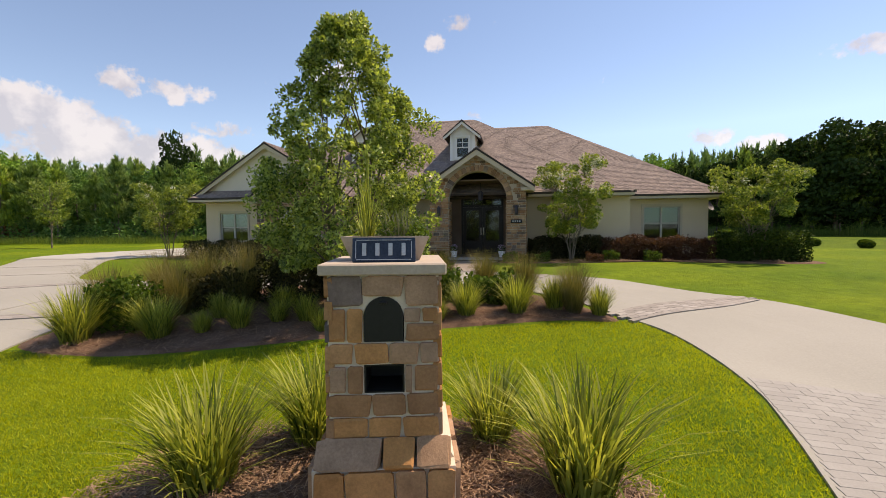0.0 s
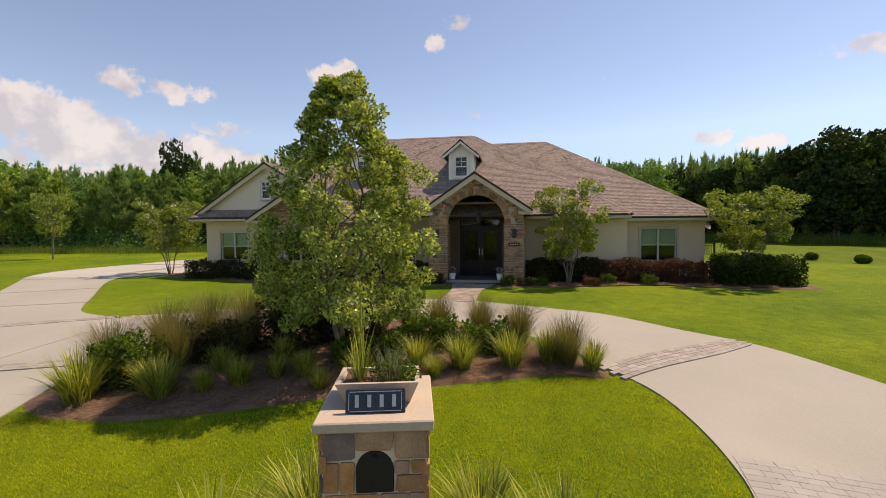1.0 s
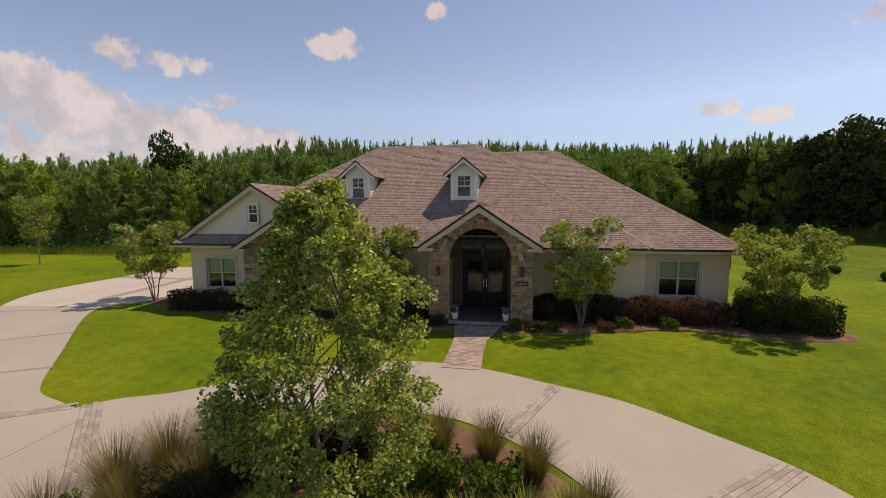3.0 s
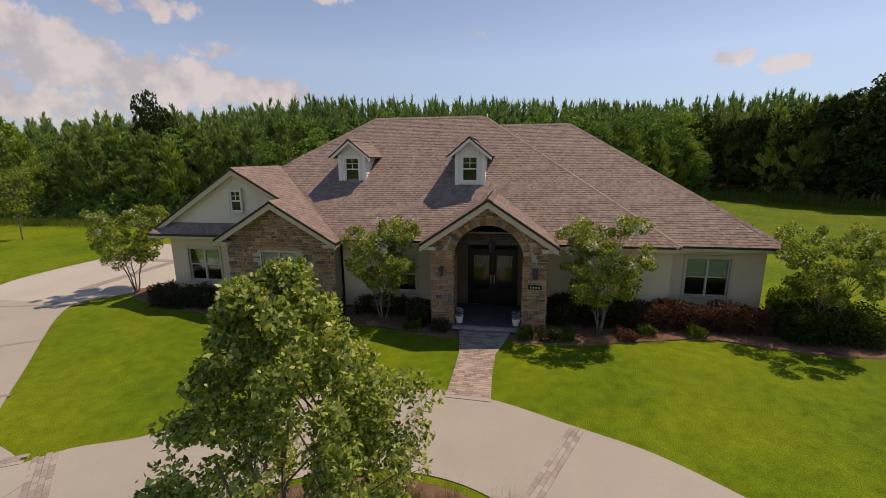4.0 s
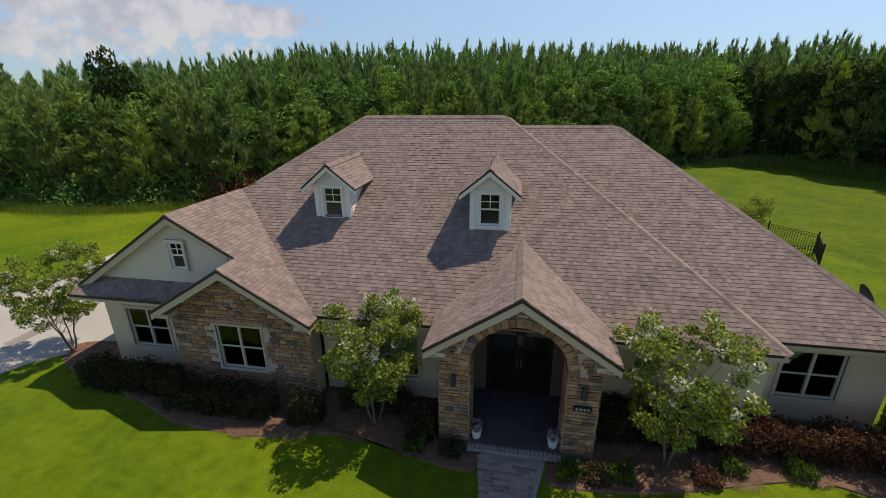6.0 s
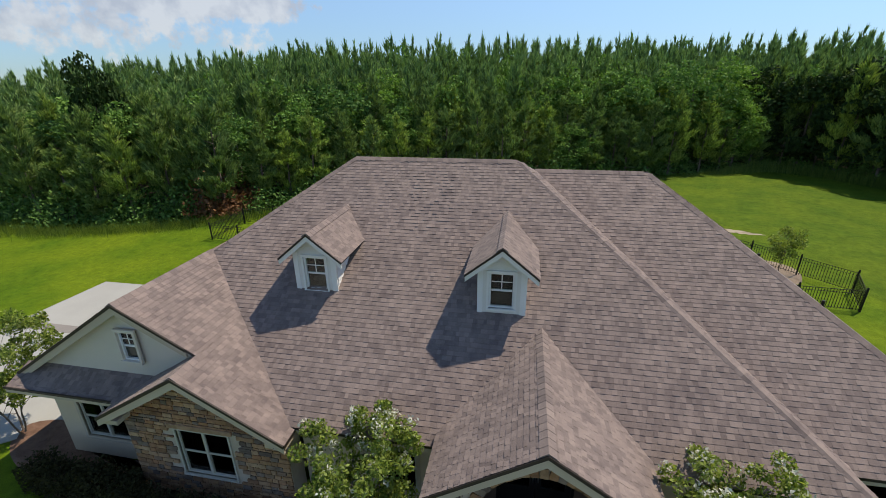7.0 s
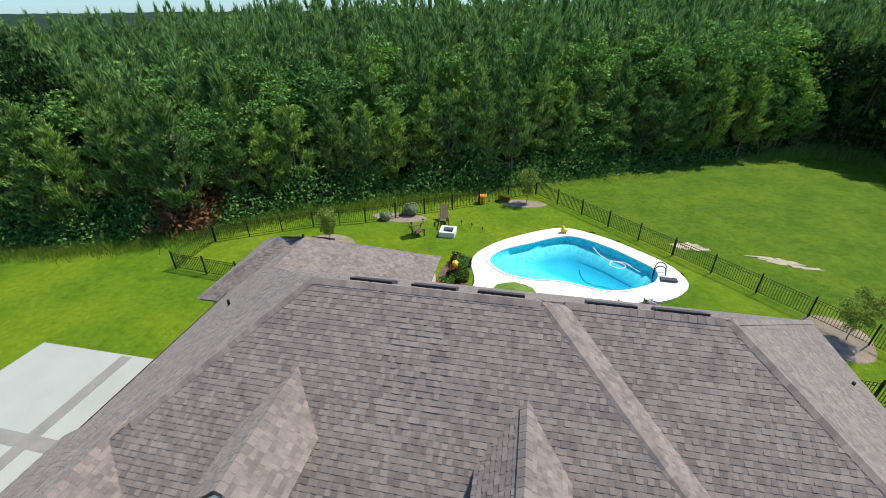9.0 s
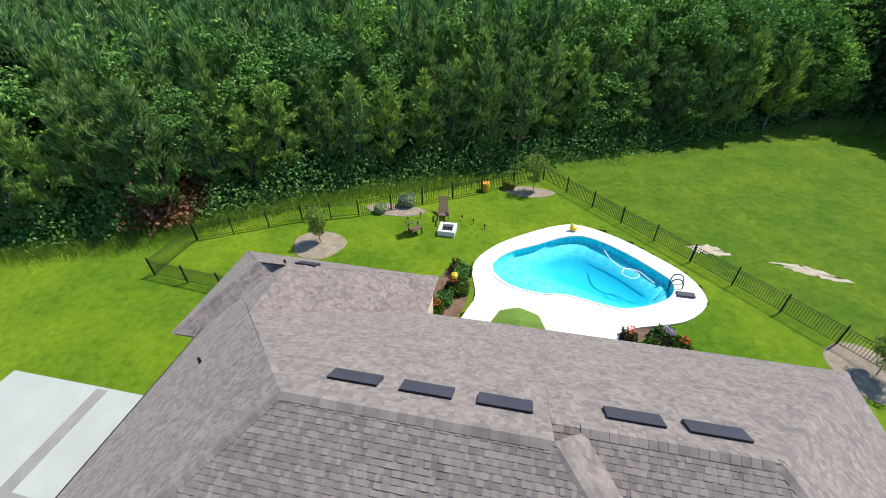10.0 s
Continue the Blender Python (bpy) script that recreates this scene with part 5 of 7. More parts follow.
gz = np.array([rise(a, b) for a, b in zip(gx, gy)])
p = np.column_stack([gx, gy, gz - 0.005])
a = rng.uniform(0, 2 * np.pi, n)
w = np.stack([np.cos(a), np.sin(a), 0 * a], 1) * 0.0042
tip = p + np.column_stack([rng.normal(0, 0.022, n), rng.normal(0, 0.022, n), rng.uniform(0.018, 0.05, n)])
tagged(new("lawn_blades", quick_mesh("lawn_blades", np.stack([p - w, p + w, tip], 1).reshape(-1, 3), 3, M_blade)), "short bright green lawn grass round the pillar", "grass", kind="stuff")

SPIKE = [blade_mesh("spiky_grass", 560, 0.66, 0.44, 0.016, M_spike, 20 + k, 0.13, 0.35) for k in range(3)]
LONG = [blade_mesh("long_grass", 330, 0.84, 0.56, 0.023, M_spike, 30 + k, 0.15, 0.42) for k in range(2)]
FEATHER = [blade_mesh("feather_grass", 1500, 0.90, 0.58, 0.007, M_feather, 40 + k, 0.12, 0.15) for k in range(3)]
for k, (x, y, s) in enumerate([(-0.62, 0.12, 1.0), (-0.12, 0.80, 0.95), (1.33, 1.05, 0.80), (1.98, 0.42, 1.08)]):
    grass_clump(LONG[k % 2], x, y, s, 70 * k, "large tuft of bright green arching grass in mulch", "grass tufts by the pillar", wide=1.15)
for k, (x, y, s) in enumerate([(-4.85, 2.75, 1.3), (-3.75, 3.05, 1.05), (-2.75, 3.55, 0.8), (-1.85, 4.0, 0.75), (-0.9, 3.95, 0.85), (0.72, 4.6, 1.0), (1.55, 4.8, 1.05), (-0.05, 4.6, 0.9), (2.9, 4.85, 0.8), (-3.2, 3.3, 0.6), (-2.3, 3.9, 0.65), (-1.4, 3.6, 0.6), (-0.4, 4.15, 0.7), (0.3, 4.25, 0.6), (2.2, 5.1, 0.95), (-3.4, 4.0, 0.75), (-2.6, 4.6, 0.75), (-4.3, 3.3, 0.9)]):
    grass_clump(SPIKE[k % 3], x, y, s, 50 * k, "green spiky grass tuft in the island bed", "green grass tufts")
for k, (x, y, s) in enumerate([(-5.2, 3.6, 1.15), (-4.9, 4.5, 1.25), (-4.4, 5.0, 1.3), (-3.8, 5.4, 1.3), (-3.1, 5.6, 1.3), (-2.4, 5.8, 1.2), (-4.3, 4.1, 1.1), (-3.5, 4.6, 1.1), (0.0, 6.4, 1.0), (0.9, 6.35, 1.0), (1.7, 5.95, 1.0), (2.5, 4.95, 1.0), (-0.7, 6.6, 0.9)]):
    grass_clump(FEATHER[k % 3], x, y, s, 40 * k, "tawny feather grass with fine upright plumes", "feather grasses")
for k, (x0, x1, y0, y1, h) in enumerate([(-5.1, -4.2, 3.0, 3.8, 0.75), (-4.4, -3.3, 4.2, 5.0, 0.8), (-3.4, -2.2, 4.8, 5.7, 0.85), (-2.2, -1.0, 5.4, 6.2, 0.75), (-0.6, 0.5, 5.2, 5.9, 0.6), (0.6, 1.5, 5.2, 5.8, 0.6), (-1.6, -0.4, 4.4, 5.0, 0.5)]):
    shrub("perennial_shrub", x0, x1, y0, y1, h, M_hedge if 0 < k < 4 else M_green, 1700, 0.07, "bushy dark green perennial in the island bed", 60 + k, "island shrubs", 0.25, "shrub")

# the young birch
BX, BY = -1.52, 4.95
bz = rise(BX, BY)
r_birch = lambda z: float(np.interp(z, [0.7, 1.3, 2.3, 3.4, 4.3, 5.05], [1.2, 1.62, 1.55, 1.08, 0.70, 0.22]))
main_crown = cone_crown(BX, BY, bz, 0.9, 5.0, r_birch, 300, 0.25)


def birch_crown(rng):
    cs, rs = main_crown(rng)
    for c in cs:
        c[0] += 0.28 * max(0.0, (c[2] - bz) / 5.0)
        c[1] -= 0.5 * max(0.0, (c[2] - bz) / 5.0)
    for _ in range(26):
        cs.append(np.array([BX + 0.86 + rng.normal(0, 0.26), BY + 0.15 + rng.normal(0, 0.22), bz + rng.uniform(2.7, 3.85)]))
        rs.append(0.25)
    return cs, rs


leafy_tree("birch_tree", BX, BY, 3, 5.0, birch_crown, 56000, 0.072, M_birch, "young multi-stemmed birch with glossy green leaves in mulch", 3, 0.055)

# crape myrtles along the front
for k, (x, y, low, top, R, fl) in enumerate([(-16.3, 17.2, 1.3, 3.9, 1.9, 16), (-3.9, 15.5, 1.3, 3.85, 1.6, 60), (3.75, 15.3, 1.15, 4.1, 1.8, 60), (10.7, 15.7, 1.5, 3.8, 1.85, 14)]):
    z0 = rise(x, y)
    leafy_tree("crape_myrtle", x, y, 4, top * 0.8, vase_crown(x, y, z0, low, top - 0.15, R, 92, 0.25), 13500, 0.10, M_myrtle, "small multi-stemmed crape myrtle with white blossom", 80 + k, 0.032, flowers=fl, group="front crape myrtles")

# hedges before the walls
for k, (x0, x1) in enumerate([(-14.0, -12.2), (-12.3, -10.4), (-10.5, -8.6), (-8.7, -6.9)]):
    y = 16.2 - (0.45 if k > 1 else 0)
    shrub("hedge", x0, x1, y - 0.9, y - 0.05, 0.85, M_hedge, 2600, 0.075, "dark clipped evergreen hedge below the windows", 100 + k, "left hedge")
for k, (x0, x1, y) in enumerate([(-6.4, -5.4, 15.3), (-5.2, -3.0, 16.2), (-2.9, -2.1, 15.3)]):
    shrub("shrub", x0, x1, y - 0.45, y + 0.35, 0.75, M_hedge, 1500, 0.075, "loose dark shrub in the shaded bed", 120 + k, "bed shrubs", 0.25, "shrub")
for k, (x0, x1, m) in enumerate([(2.1, 3.6, M_hedge), (3.6, 5.1, M_hedge), (5.0, 6.5, M_red), (6.4, 7.9, M_red), (7.8, 9.4, M_red)]):
    shrub("hedge", x0, x1, 15.75, 16.75, 0.95, m, 2600, 0.075, "russet-leaved loose hedge against the wall" if m is M_red else "dark evergreen hedge against the wall", 130 + k, "right hedge", 0.16)
shrub("large_hedge", 9.5, 12.5, 15.2, 16.7, 1.15, M_box, 6500, 0.085, "big rounded green hedge at the house corner", 150)
shrub("corner_shrub", 10.0, 12.2, 16.6, 18.0, 1.0, M_green, 4500, 0.10, "tall loose green shrub beside the side wall", 151, "", 0.25, "shrub")
for k, (x, y, m) in enumerate([(1.35, 14.55, M_green), (2.6, 14.75, M_green), (5.3, 15.3, M_green), (6.9, 15.5, M_green), (-1.6, 14.7, M_hedge), (-2.6, 14.8, M_green), (4.6, 15.0, M_red), (2.0, 14.6, M_hedge)]):
    shrub("low_plant", x - 0.3, x + 0.3, y - 0.25, y + 0.25, 0.38, m, 420, 0.065, "small leafy plant at the bed's edge", 160 + k, "edging plants", 0.3, "plant")

# flower pots on the porch step
for x in (-1.0, 1.0):
    pot = thing("flower_pot", (x, 15.3, 0.12), "white pot of lilac flowers on the porch", "flower pot", "porch pots")
    bm = bmesh.new()
    add_tube(bm, [(x, 15.3, 0.12), (x, 15.3, 0.34), (x, 15.3, 0.37)], [0.11, 0.15, 0.16], 14)
    part("pot", bm, M_white, pot)
    c, o = clump_points([(x, 15.3, 0.46)], [0.17], 160, rng)
    part_mesh("foliage", quick_mesh("leaves", leaf_quads(c, 0.06, rng), 4, M_green), pot)
    c, o = clump_points([(x, 15.3, 0.52)], [0.17], 140, rng)
    part_mesh("blossom", quick_mesh("flowers", leaf_quads(c, 0.055, rng), 4, M_pink), pot, "lilac blossoms")
# lantern under the arch, wall lamp and plaque on the stone
lantern = thing("porch_lantern", (0.05, 16.2, 3.3), "dark hanging lantern under the porch arch", "lantern")
bm = bmesh.new()
add_tube(bm, [(0.05, 16.2, 3.3), (0.05, 16.2, 2.95)], [0.012, 0.012], 6)
part("chain", bm, M_black, lantern)
bm = bmesh.new()
add_tube(bm, [(0.05, 16.2, 2.95), (0.05, 16.2, 2.86), (0.05, 16.2, 2.55), (0.05, 16.2, 2.5)], [0.03, 0.13, 0.10, 0.03], 6)
part("body", bm, M_vent, lantern)
for x in (-1.585, 1.585):
    lamp = thing("wall_lamp", (x, 15.1, 1.95), "small pewter wall lamp on the stone post", "wall lamp", "porch lamps")
    part("back_plate", box(x - 0.06, x + 0.06, 15.06, 15.10, 1.85, 2.2, 0.01), M_vent, lamp)
    bm = bmesh.new()
    add_tube(bm, [(x, 15.0, 2.24), (x, 15.0, 2.16), (x, 15.0, 1.92), (x, 15.0, 1.88)], [0.02, 0.085, 0.065, 0.02], 6)
    part("lamp_body", bm, M_vent, lamp)
plaque = thing("house_plaque", (1.585, 15.09, 1.62), "small dark plaque with pale lettering bars", "sign")
part("plate", box(1.36, 1.81, 15.04, 15.085, 1.52, 1.66, 0.01), M_black, plaque)
for k in range(4):
    part("bar", box(1.43 + k * 0.09, 1.48 + k * 0.09, 15.032, 15.04, 1.56, 1.62), M_bars, plaque)

# ---- mailbox pillar ----
PM = pose(0.70, 0.19, rise(0.7, 0.19), 0, 0, 13)
pillar = new("mailbox_pillar")
pillar.matrix_basis = PM
tagged(pillar, "tan sandstone mailbox pillar with a pale slab cap", "mailbox")


def pillar_part(name, bm, mat, label="", parent=None):
    me = bpy.data.meshes.new(name)
    bm.to_mesh(me)
    bm.free()
    me.materials.append(mat)
    ob = new(name, me)
    ob.parent = parent or pillar
    if label:
        ob["label"] = label
    return ob


TOP = 1.64
bm = bmesh.new()
HW, HD = 0.315, 0.36
# core, with an arched mailbox and a paper hole let into its front
for a, b in ((-HW, -0.115), (0.115, HW)):
    add_box(bm, a, b, -HD, -HD + 0.3, 0.0, TOP - 0.065)
add_box(bm, -HW, HW, -HD + 0.3, HD, 0.0, TOP - 0.065)
add_box(bm, -0.115, 0.115, -HD, -HD + 0.3, 0.0, 0.895)
add_box(bm, -0.115, 0.115, -HD, -HD + 0.3, 1.06, 1.19)
add_box(bm, -0.115, 0.115, -HD, -HD + 0.3, 1.46, TOP - 0.065)
core = pillar_part("core", bm, M_joint_pale, "pale mortar core")
pillar_part("cap", box(-0.36, 0.36, -0.40, 0.40, TOP - 0.065, TOP, 0.008), M_slab, "pale limestone slab cap")
bm = bmesh.new()
add_prism(bm, [(-0.11, 1.195), (0.11, 1.195), (0.11, 1.34)] + [(0.11 * math.cos(a), 1.34 + 0.11 * math.sin(a)) for a in [math.pi * k / 12 for k in range(1, 12)]] + [(-0.11, 1.34)], -HD - 0.012, -HD + 0.25, 1)
box_body = pillar_part("mailbox_door", bm, M_black, "black arched metal mailbox door")
bm = bmesh.new()
add_tube(bm, [(-0.02, -HD - 0.03, 1.42), (0.02, -HD - 0.03, 1.42)], [0.008, 0.008], 6)
add_box(bm, -0.006, 0.006, -HD - 0.03, -HD - 0.008, 1.413, 1.427)
pillar_part("pull_tab", bm, M_black, "", box_body)
for s in (-1, 1):
    arc = [(s * 0.112 * math.cos(a), 1.34 + 0.112 * math.sin(a)) for a in [math.pi / 2 * k / 6 for k in range(7)]]
    pillar_part("spandrel", prism([(s * 0.116, 1.34)] + arc[1:] + [(0.0, 1.462), (s * 0.116, 1.462)], -HD - 0.004, -HD + 0.1, 1), M_joint_pale, "", core)
# added black liner, standing in for the shade inside the paper hole
bm = bmesh.new()
add_box(bm, -0.112, 0.112, -HD + 0.26, -HD + 0.29, 0.896, 1.058)
for a, b in ((-0.114, -0.104), (0.104, 0.114)):
    add_box(bm, a, b, -HD + 0.0, -HD + 0.26, 0.896, 1.058)
for a, b in ((0.896, 0.904), (1.050, 1.058)):
    add_box(bm, -0.104, 0.104, -HD + 0.0, -HD + 0.26, a, b)
pillar_part("slot_liner", bm, M_black, "open paper slot with a black liner added for its dark inside")
pil_rnd = random.Random(9)


def pillar_stone(cx, cy, cz, w, d, h, turn=0.0):
    ob = new("stone", STONES_SOFT[pil_rnd.randrange(len(STONES_SOFT))])
    ob.parent = core
    ob.matrix_basis = Matrix.Translation((cx, cy, cz)) @ Matrix.Rotation(turn, 4, "Z") @ Matrix.Diagonal((w - 0.014, d, h - 0.014, 1))


# rows of the front: (bottom, top, breaks across), holes left where the openings are
FRONT = [
    (0.63, 0.76, (-0.315, -0.10, 0.10, 0.315)), (0.76, 0.895, (-0.315, -0.075, 0.125, 0.315)), (0.895, 1.06, (-0.315, -0.21, -0.115)), (0.895, 1.06, (0.115, 0.165, 0.315)),
    (1.06, 1.19, (-0.315, -0.17, 0.03, 0.20, 0.315)), (1.19, 1.39, (-0.315, -0.21, -0.115)), (1.19, 1.30, (0.115, 0.315)), (1.30, 1.39, (0.115, 0.215, 0.315)),
    (1.39, 1.575, (-0.315, -0.115)), (1.39, 1.575, (0.115, 0.315)), (1.45, 1.575, (-0.115, 0.115)),
]
for z0, z1, cuts in FRONT:
    for a, b in zip(cuts, cuts[1:]):
        pillar_stone((a + b) / 2, -HD + 0.010, (z0 + z1) / 2, b - a, pil_rnd.uniform(0.05, 0.065), z1 - z0)
for side in (-1, 1):
    z = 0.63
    while z < 1.55:
        h = min(pil_rnd.choice((0.13, 0.16, 0.19)), 1.575 - z)
        y = -HD - 0.02
        while y < HD:
            w = min(pil_rnd.uniform(0.18, 0.36), HD - y + 0.02)
            if w > 0.06:
                pillar_stone(side * (HW - 0.008), y + w / 2, z + h / 2, w, 0.055, h, math.pi / 2)
            y += w
        z += h
# plinth, wider, with sloping stone shoulders
bm = bmesh.new()
add_box(bm, -0.40, 0.40, -0.45, 0.45, -0.1, 0.50)
add_prism(bm, [(-0.40, 0.50), (0.40, 0.50), (0.32, 0.63), (-0.32, 0.63)], -0.36, 0.36, 1)
plinth = pillar_part("plinth", bm, M_joint_pale, "wider stone plinth")
for z0, z1, cuts in [(0.02, 0.26, (-0.40, -0.12, 0.2, 0.40)), (0.26, 0.50, (-0.40, -0.22, 0.06, 0.24, 0.40))]:
    for a, b in zip(cuts, cuts[1:]):
        ob = new("stone", STONES_SOFT[pil_rnd.randrange(len(STONES_SOFT))])
        ob.parent = plinth
        ob.matrix_basis = Matrix.Translation(((a + b) / 2, -0.455, (z0 + z1) / 2)) @ Matrix.Diagonal((b - a - 0.018, 0.06, z1 - z0 - 0.018, 1))
for a, b in ((-0.38, -0.02), (-0.02, 0.18), (0.18, 0.38)):
    ob = new("stone", STONES_SOFT[pil_rnd.randrange(len(STONES_SOFT))])
    ob.parent = plinth
    ob.matrix_basis = Matrix.Translation(((a + b) / 2, -0.415, 0.565)) @ Matrix.Rotation(radians(-35), 4, "X") @ Matrix.Diagonal((b - a - 0.02, 0.05, 0.165, 1))
for s in (-1, 1):
    for a, b in ((-0.43, -0.1), (-0.1, 0.2), (0.2, 0.43)):
        for z0, z1 in ((0.02, 0.26), (0.26, 0.5)):
            ob = new("stone", STONES_SOFT[pil_rnd.randrange(len(STONES_SOFT))])
            ob.parent = plinth
            ob.matrix_basis = Matrix.Translation((s * 0.405, (a + b) / 2, (z0 + z1) / 2)) @ Matrix.Diagonal((0.06, b - a - 0.018, z1 - z0 - 0.018, 1))

# trough planter on the cap, and the tile leaning on it
planter = new("planter")
planter.matrix_basis = PM @ Matrix.Translation((0.0, 0.0, TOP))
tagged(planter, "cream trough planter with grasses standing on the pillar", "planter")
bm = bmesh.new()
outer = [(-0.21, -0.12, 0), (0.21, -0.12, 0), (0.21, 0.12, 0), (-0.21, 0.12, 0), (-0.27, -0.17, 0.15), (0.27, -0.17, 0.15), (0.27, 0.17, 0.15), (-0.27, 0.17, 0.15), (-0.245, -0.145, 0.15), (0.245, -0.145, 0.15), (0.245, 0.145, 0.15), (-0.245, 0.145, 0.15), (-0.23, -0.135, 0.11), (0.23, -0.135, 0.11), (0.23, 0.135, 0.11), (-0.23, 0.135, 0.11)]
vs = [bm.verts.new(c) for c in outer]
bm.faces.new(vs[3::-1])
for r in (0, 4, 8):
    for k in range(4):
        bm.faces.new((vs[r + k], vs[r + (k + 1) % 4], vs[r + 4 + (k + 1) % 4], vs[r + 4 + k]))
bm.faces.new(vs[12:16])
tub = pillar_part("trough", bm, M_slab, "", planter)
pillar_part("soil", box(-0.235, 0.235, -0.138, 0.138, 0.108, 0.12), M_mulch, "dark potting soil", planter)
for k, (x, mesh_args) in enumerate([(-0.13, (60, 0.36, 0.16, 0.010, M_spike, 71, 0.04, 0.4)), (-0.12, (26, 0.62, 0.12, 0.008, M_spike, 72, 0.03, 0.2)), (0.08, (120, 0.26, 0.14, 0.006, M_silver_dark, 73, 0.09, 0.3))]):
    ob = new("plant", blade_mesh("planter_plant", *mesh_args))
    ob.parent = planter
    ob.matrix_basis = Matrix.Translation((x, 0.0, 0.11))
pr = np.random.default_rng(8)
c, o = clump_points([(0.02, 0, 0.17), (0.14, 0.02, 0.19), (0.2, -0.05, 0.16)], [0.1, 0.12, 0.09], 220, pr)
ob = new("trailing_plant", quick_mesh("trailing_plant", leaf_quads(c, 0.03, pr), 4, M_green))
ob.parent = planter
tile = new("number_tile")
tile.matrix_basis = PM @ Matrix.Translation((0.0, -0.27, TOP)) @ Matrix.Rotation(radians(-12), 4, "X")
tagged(tile, "blue glazed tile with pale bars leaning on the planter", "sign")
pillar_part("tile_body", box(-0.185, 0.185, -0.012, 0.012, 0.0, 0.145, 0.004), M_tile, "", tile)
for x in (-0.115, -0.038, 0.038, 0.115):
    pillar_part("bar", box(x - 0.012, x + 0.012, -0.016, -0.012, 0.038, 0.112), M_bars, "", tile)
for z in (0.012, 0.128):
    pillar_part("border", box(-0.16, 0.16, -0.0155, -0.012, z, z + 0.004), M_bars, "", tile)
for x in (-0.166, 0.160):
    pillar_part("border", box(x, x + 0.004, -0.0155, -0.012, 0.022, 0.124), M_bars, "", tile)

# ---- back garden ----
def resample(line, n, centre):
    """Where rays from a centre cross a closed line, for n even bearings."""
    pts = np.array(line)
    out = []
    for k in range(n):
        a = 2 * math.pi * k / n
        d = np.array([math.cos(a), math.sin(a)])
        best = 0.0
        for i in range(len(pts)):
            p, q = pts[i] - centre, pts[(i + 1) % len(pts)] - centre
            e = q - p
            det = d[0] * -e[1] + d[1] * e[0]
            if abs(det) < 1e-9:
                continue
            s = (p[0] * -e[1] + p[1] * e[0]) / det
            u = (d[0] * p[1] - d[1] * p[0]) / det
            if s > 0 and 0 <= u <= 1:
                best = max(best, s)
        out.append(centre + d * best)
    return out


MID = np.array([1.5, 38.6])
NP = 96
deck_ring, pool_ring = resample(DECK, NP, MID), resample(POOL, NP, MID)
ZD = 0.27


def ring_mesh(name, rings, mat, parent, close=False, label=""):
    vs = [tuple(p) for r in rings for p in r]
    n = len(rings[0])
    fs = [(k * n + i, k * n + (i + 1) % n, (k + 1) * n + (i + 1) % n, (k + 1) * n + i) for k in range(len(rings) - 1) for i in range(n)]
    if close:
        fs.append(tuple((len(rings) - 1) * n + i for i in range(n)))
    me = mesh_of(name, vs, fs, mat)
    ob = part_mesh(name, me, parent, label)
    return ob


pool = thing("swimming_pool", (1.5, 38.6, 0.2), "free-form swimming pool of clear turquoise water", "swimming pool")
ring = lambda line, z, f=1.0: [(*(MID + (np.array(p) - MID) * f), z) for p in line]
ring_mesh("pool_deck", [ring(deck_ring, -0.1, 1.0), ring(deck_ring, ZD - 0.01), ring(deck_ring, ZD, 0.995), ring(pool_ring, ZD, 1.05), ring(pool_ring, ZD + 0.03, 1.045), ring(pool_ring, ZD + 0.03, 1.0), ring(pool_ring, ZD - 0.03, 0.995)], M_pooldeck, pool, label="bright white textured concrete deck")
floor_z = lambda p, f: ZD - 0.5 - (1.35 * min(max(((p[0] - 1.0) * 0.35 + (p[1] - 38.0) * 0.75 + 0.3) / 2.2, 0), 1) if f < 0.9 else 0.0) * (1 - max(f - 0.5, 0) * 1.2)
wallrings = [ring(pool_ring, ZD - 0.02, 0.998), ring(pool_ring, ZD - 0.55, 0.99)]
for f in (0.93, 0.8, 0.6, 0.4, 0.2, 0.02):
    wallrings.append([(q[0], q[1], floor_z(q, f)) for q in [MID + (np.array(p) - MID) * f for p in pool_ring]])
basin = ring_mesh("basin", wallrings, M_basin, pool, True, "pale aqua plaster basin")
for poly in basin.data.polygons:
    poly.use_smooth = True
water = ring_mesh("water", [ring(pool_ring, ZD - 0.13, 0.9975), ring(pool_ring, ZD - 0.13, 0.6), ring(pool_ring, ZD - 0.13, 0.02)], M_water, pool, True, "rippled clear water")
water.visible_shadow = False
# hose of the pool cleaner, floating in rings
bm = bmesh.new()
hose = [(3.2, 41.4), (3.5, 40.5), (4.0, 39.9), (4.6, 39.7), (4.9, 39.3), (4.5, 39.0), (4.0, 39.3), (4.2, 39.8), (4.9, 39.7), (5.3, 39.2), (5.6, 38.8)]
hl = smooth_line(hose, 6)
add_tube(bm, [(x, y, ZD - 0.12) for x, y in hl], [0.03] * len(hl), 6)
tagged(part("cleaner_hose", bm, M_white, None), "white pool-cleaner hose coiled on the water", "hose")
ladder = thing("pool_handrail", (6.75, 38.75, ZD), "grey pool handrails and a jump board at the edge", "handrail")
for k, (x, y) in enumerate([(6.62, 38.9), (6.5, 38.45)]):
    bm = bmesh.new()
    pts = smooth_line([(x - 0.25, y + 0.0, ZD - 0.3), (x - 0.2, y, ZD + 0.45), (x + 0.1, y, ZD + 0.6), (x + 0.35, y, ZD + 0.4), (x + 0.4, y, ZD)], 5)
    add_tube(bm, pts, [0.03] * len(pts), 8)
    part("rail", bm, M_vent, ladder)
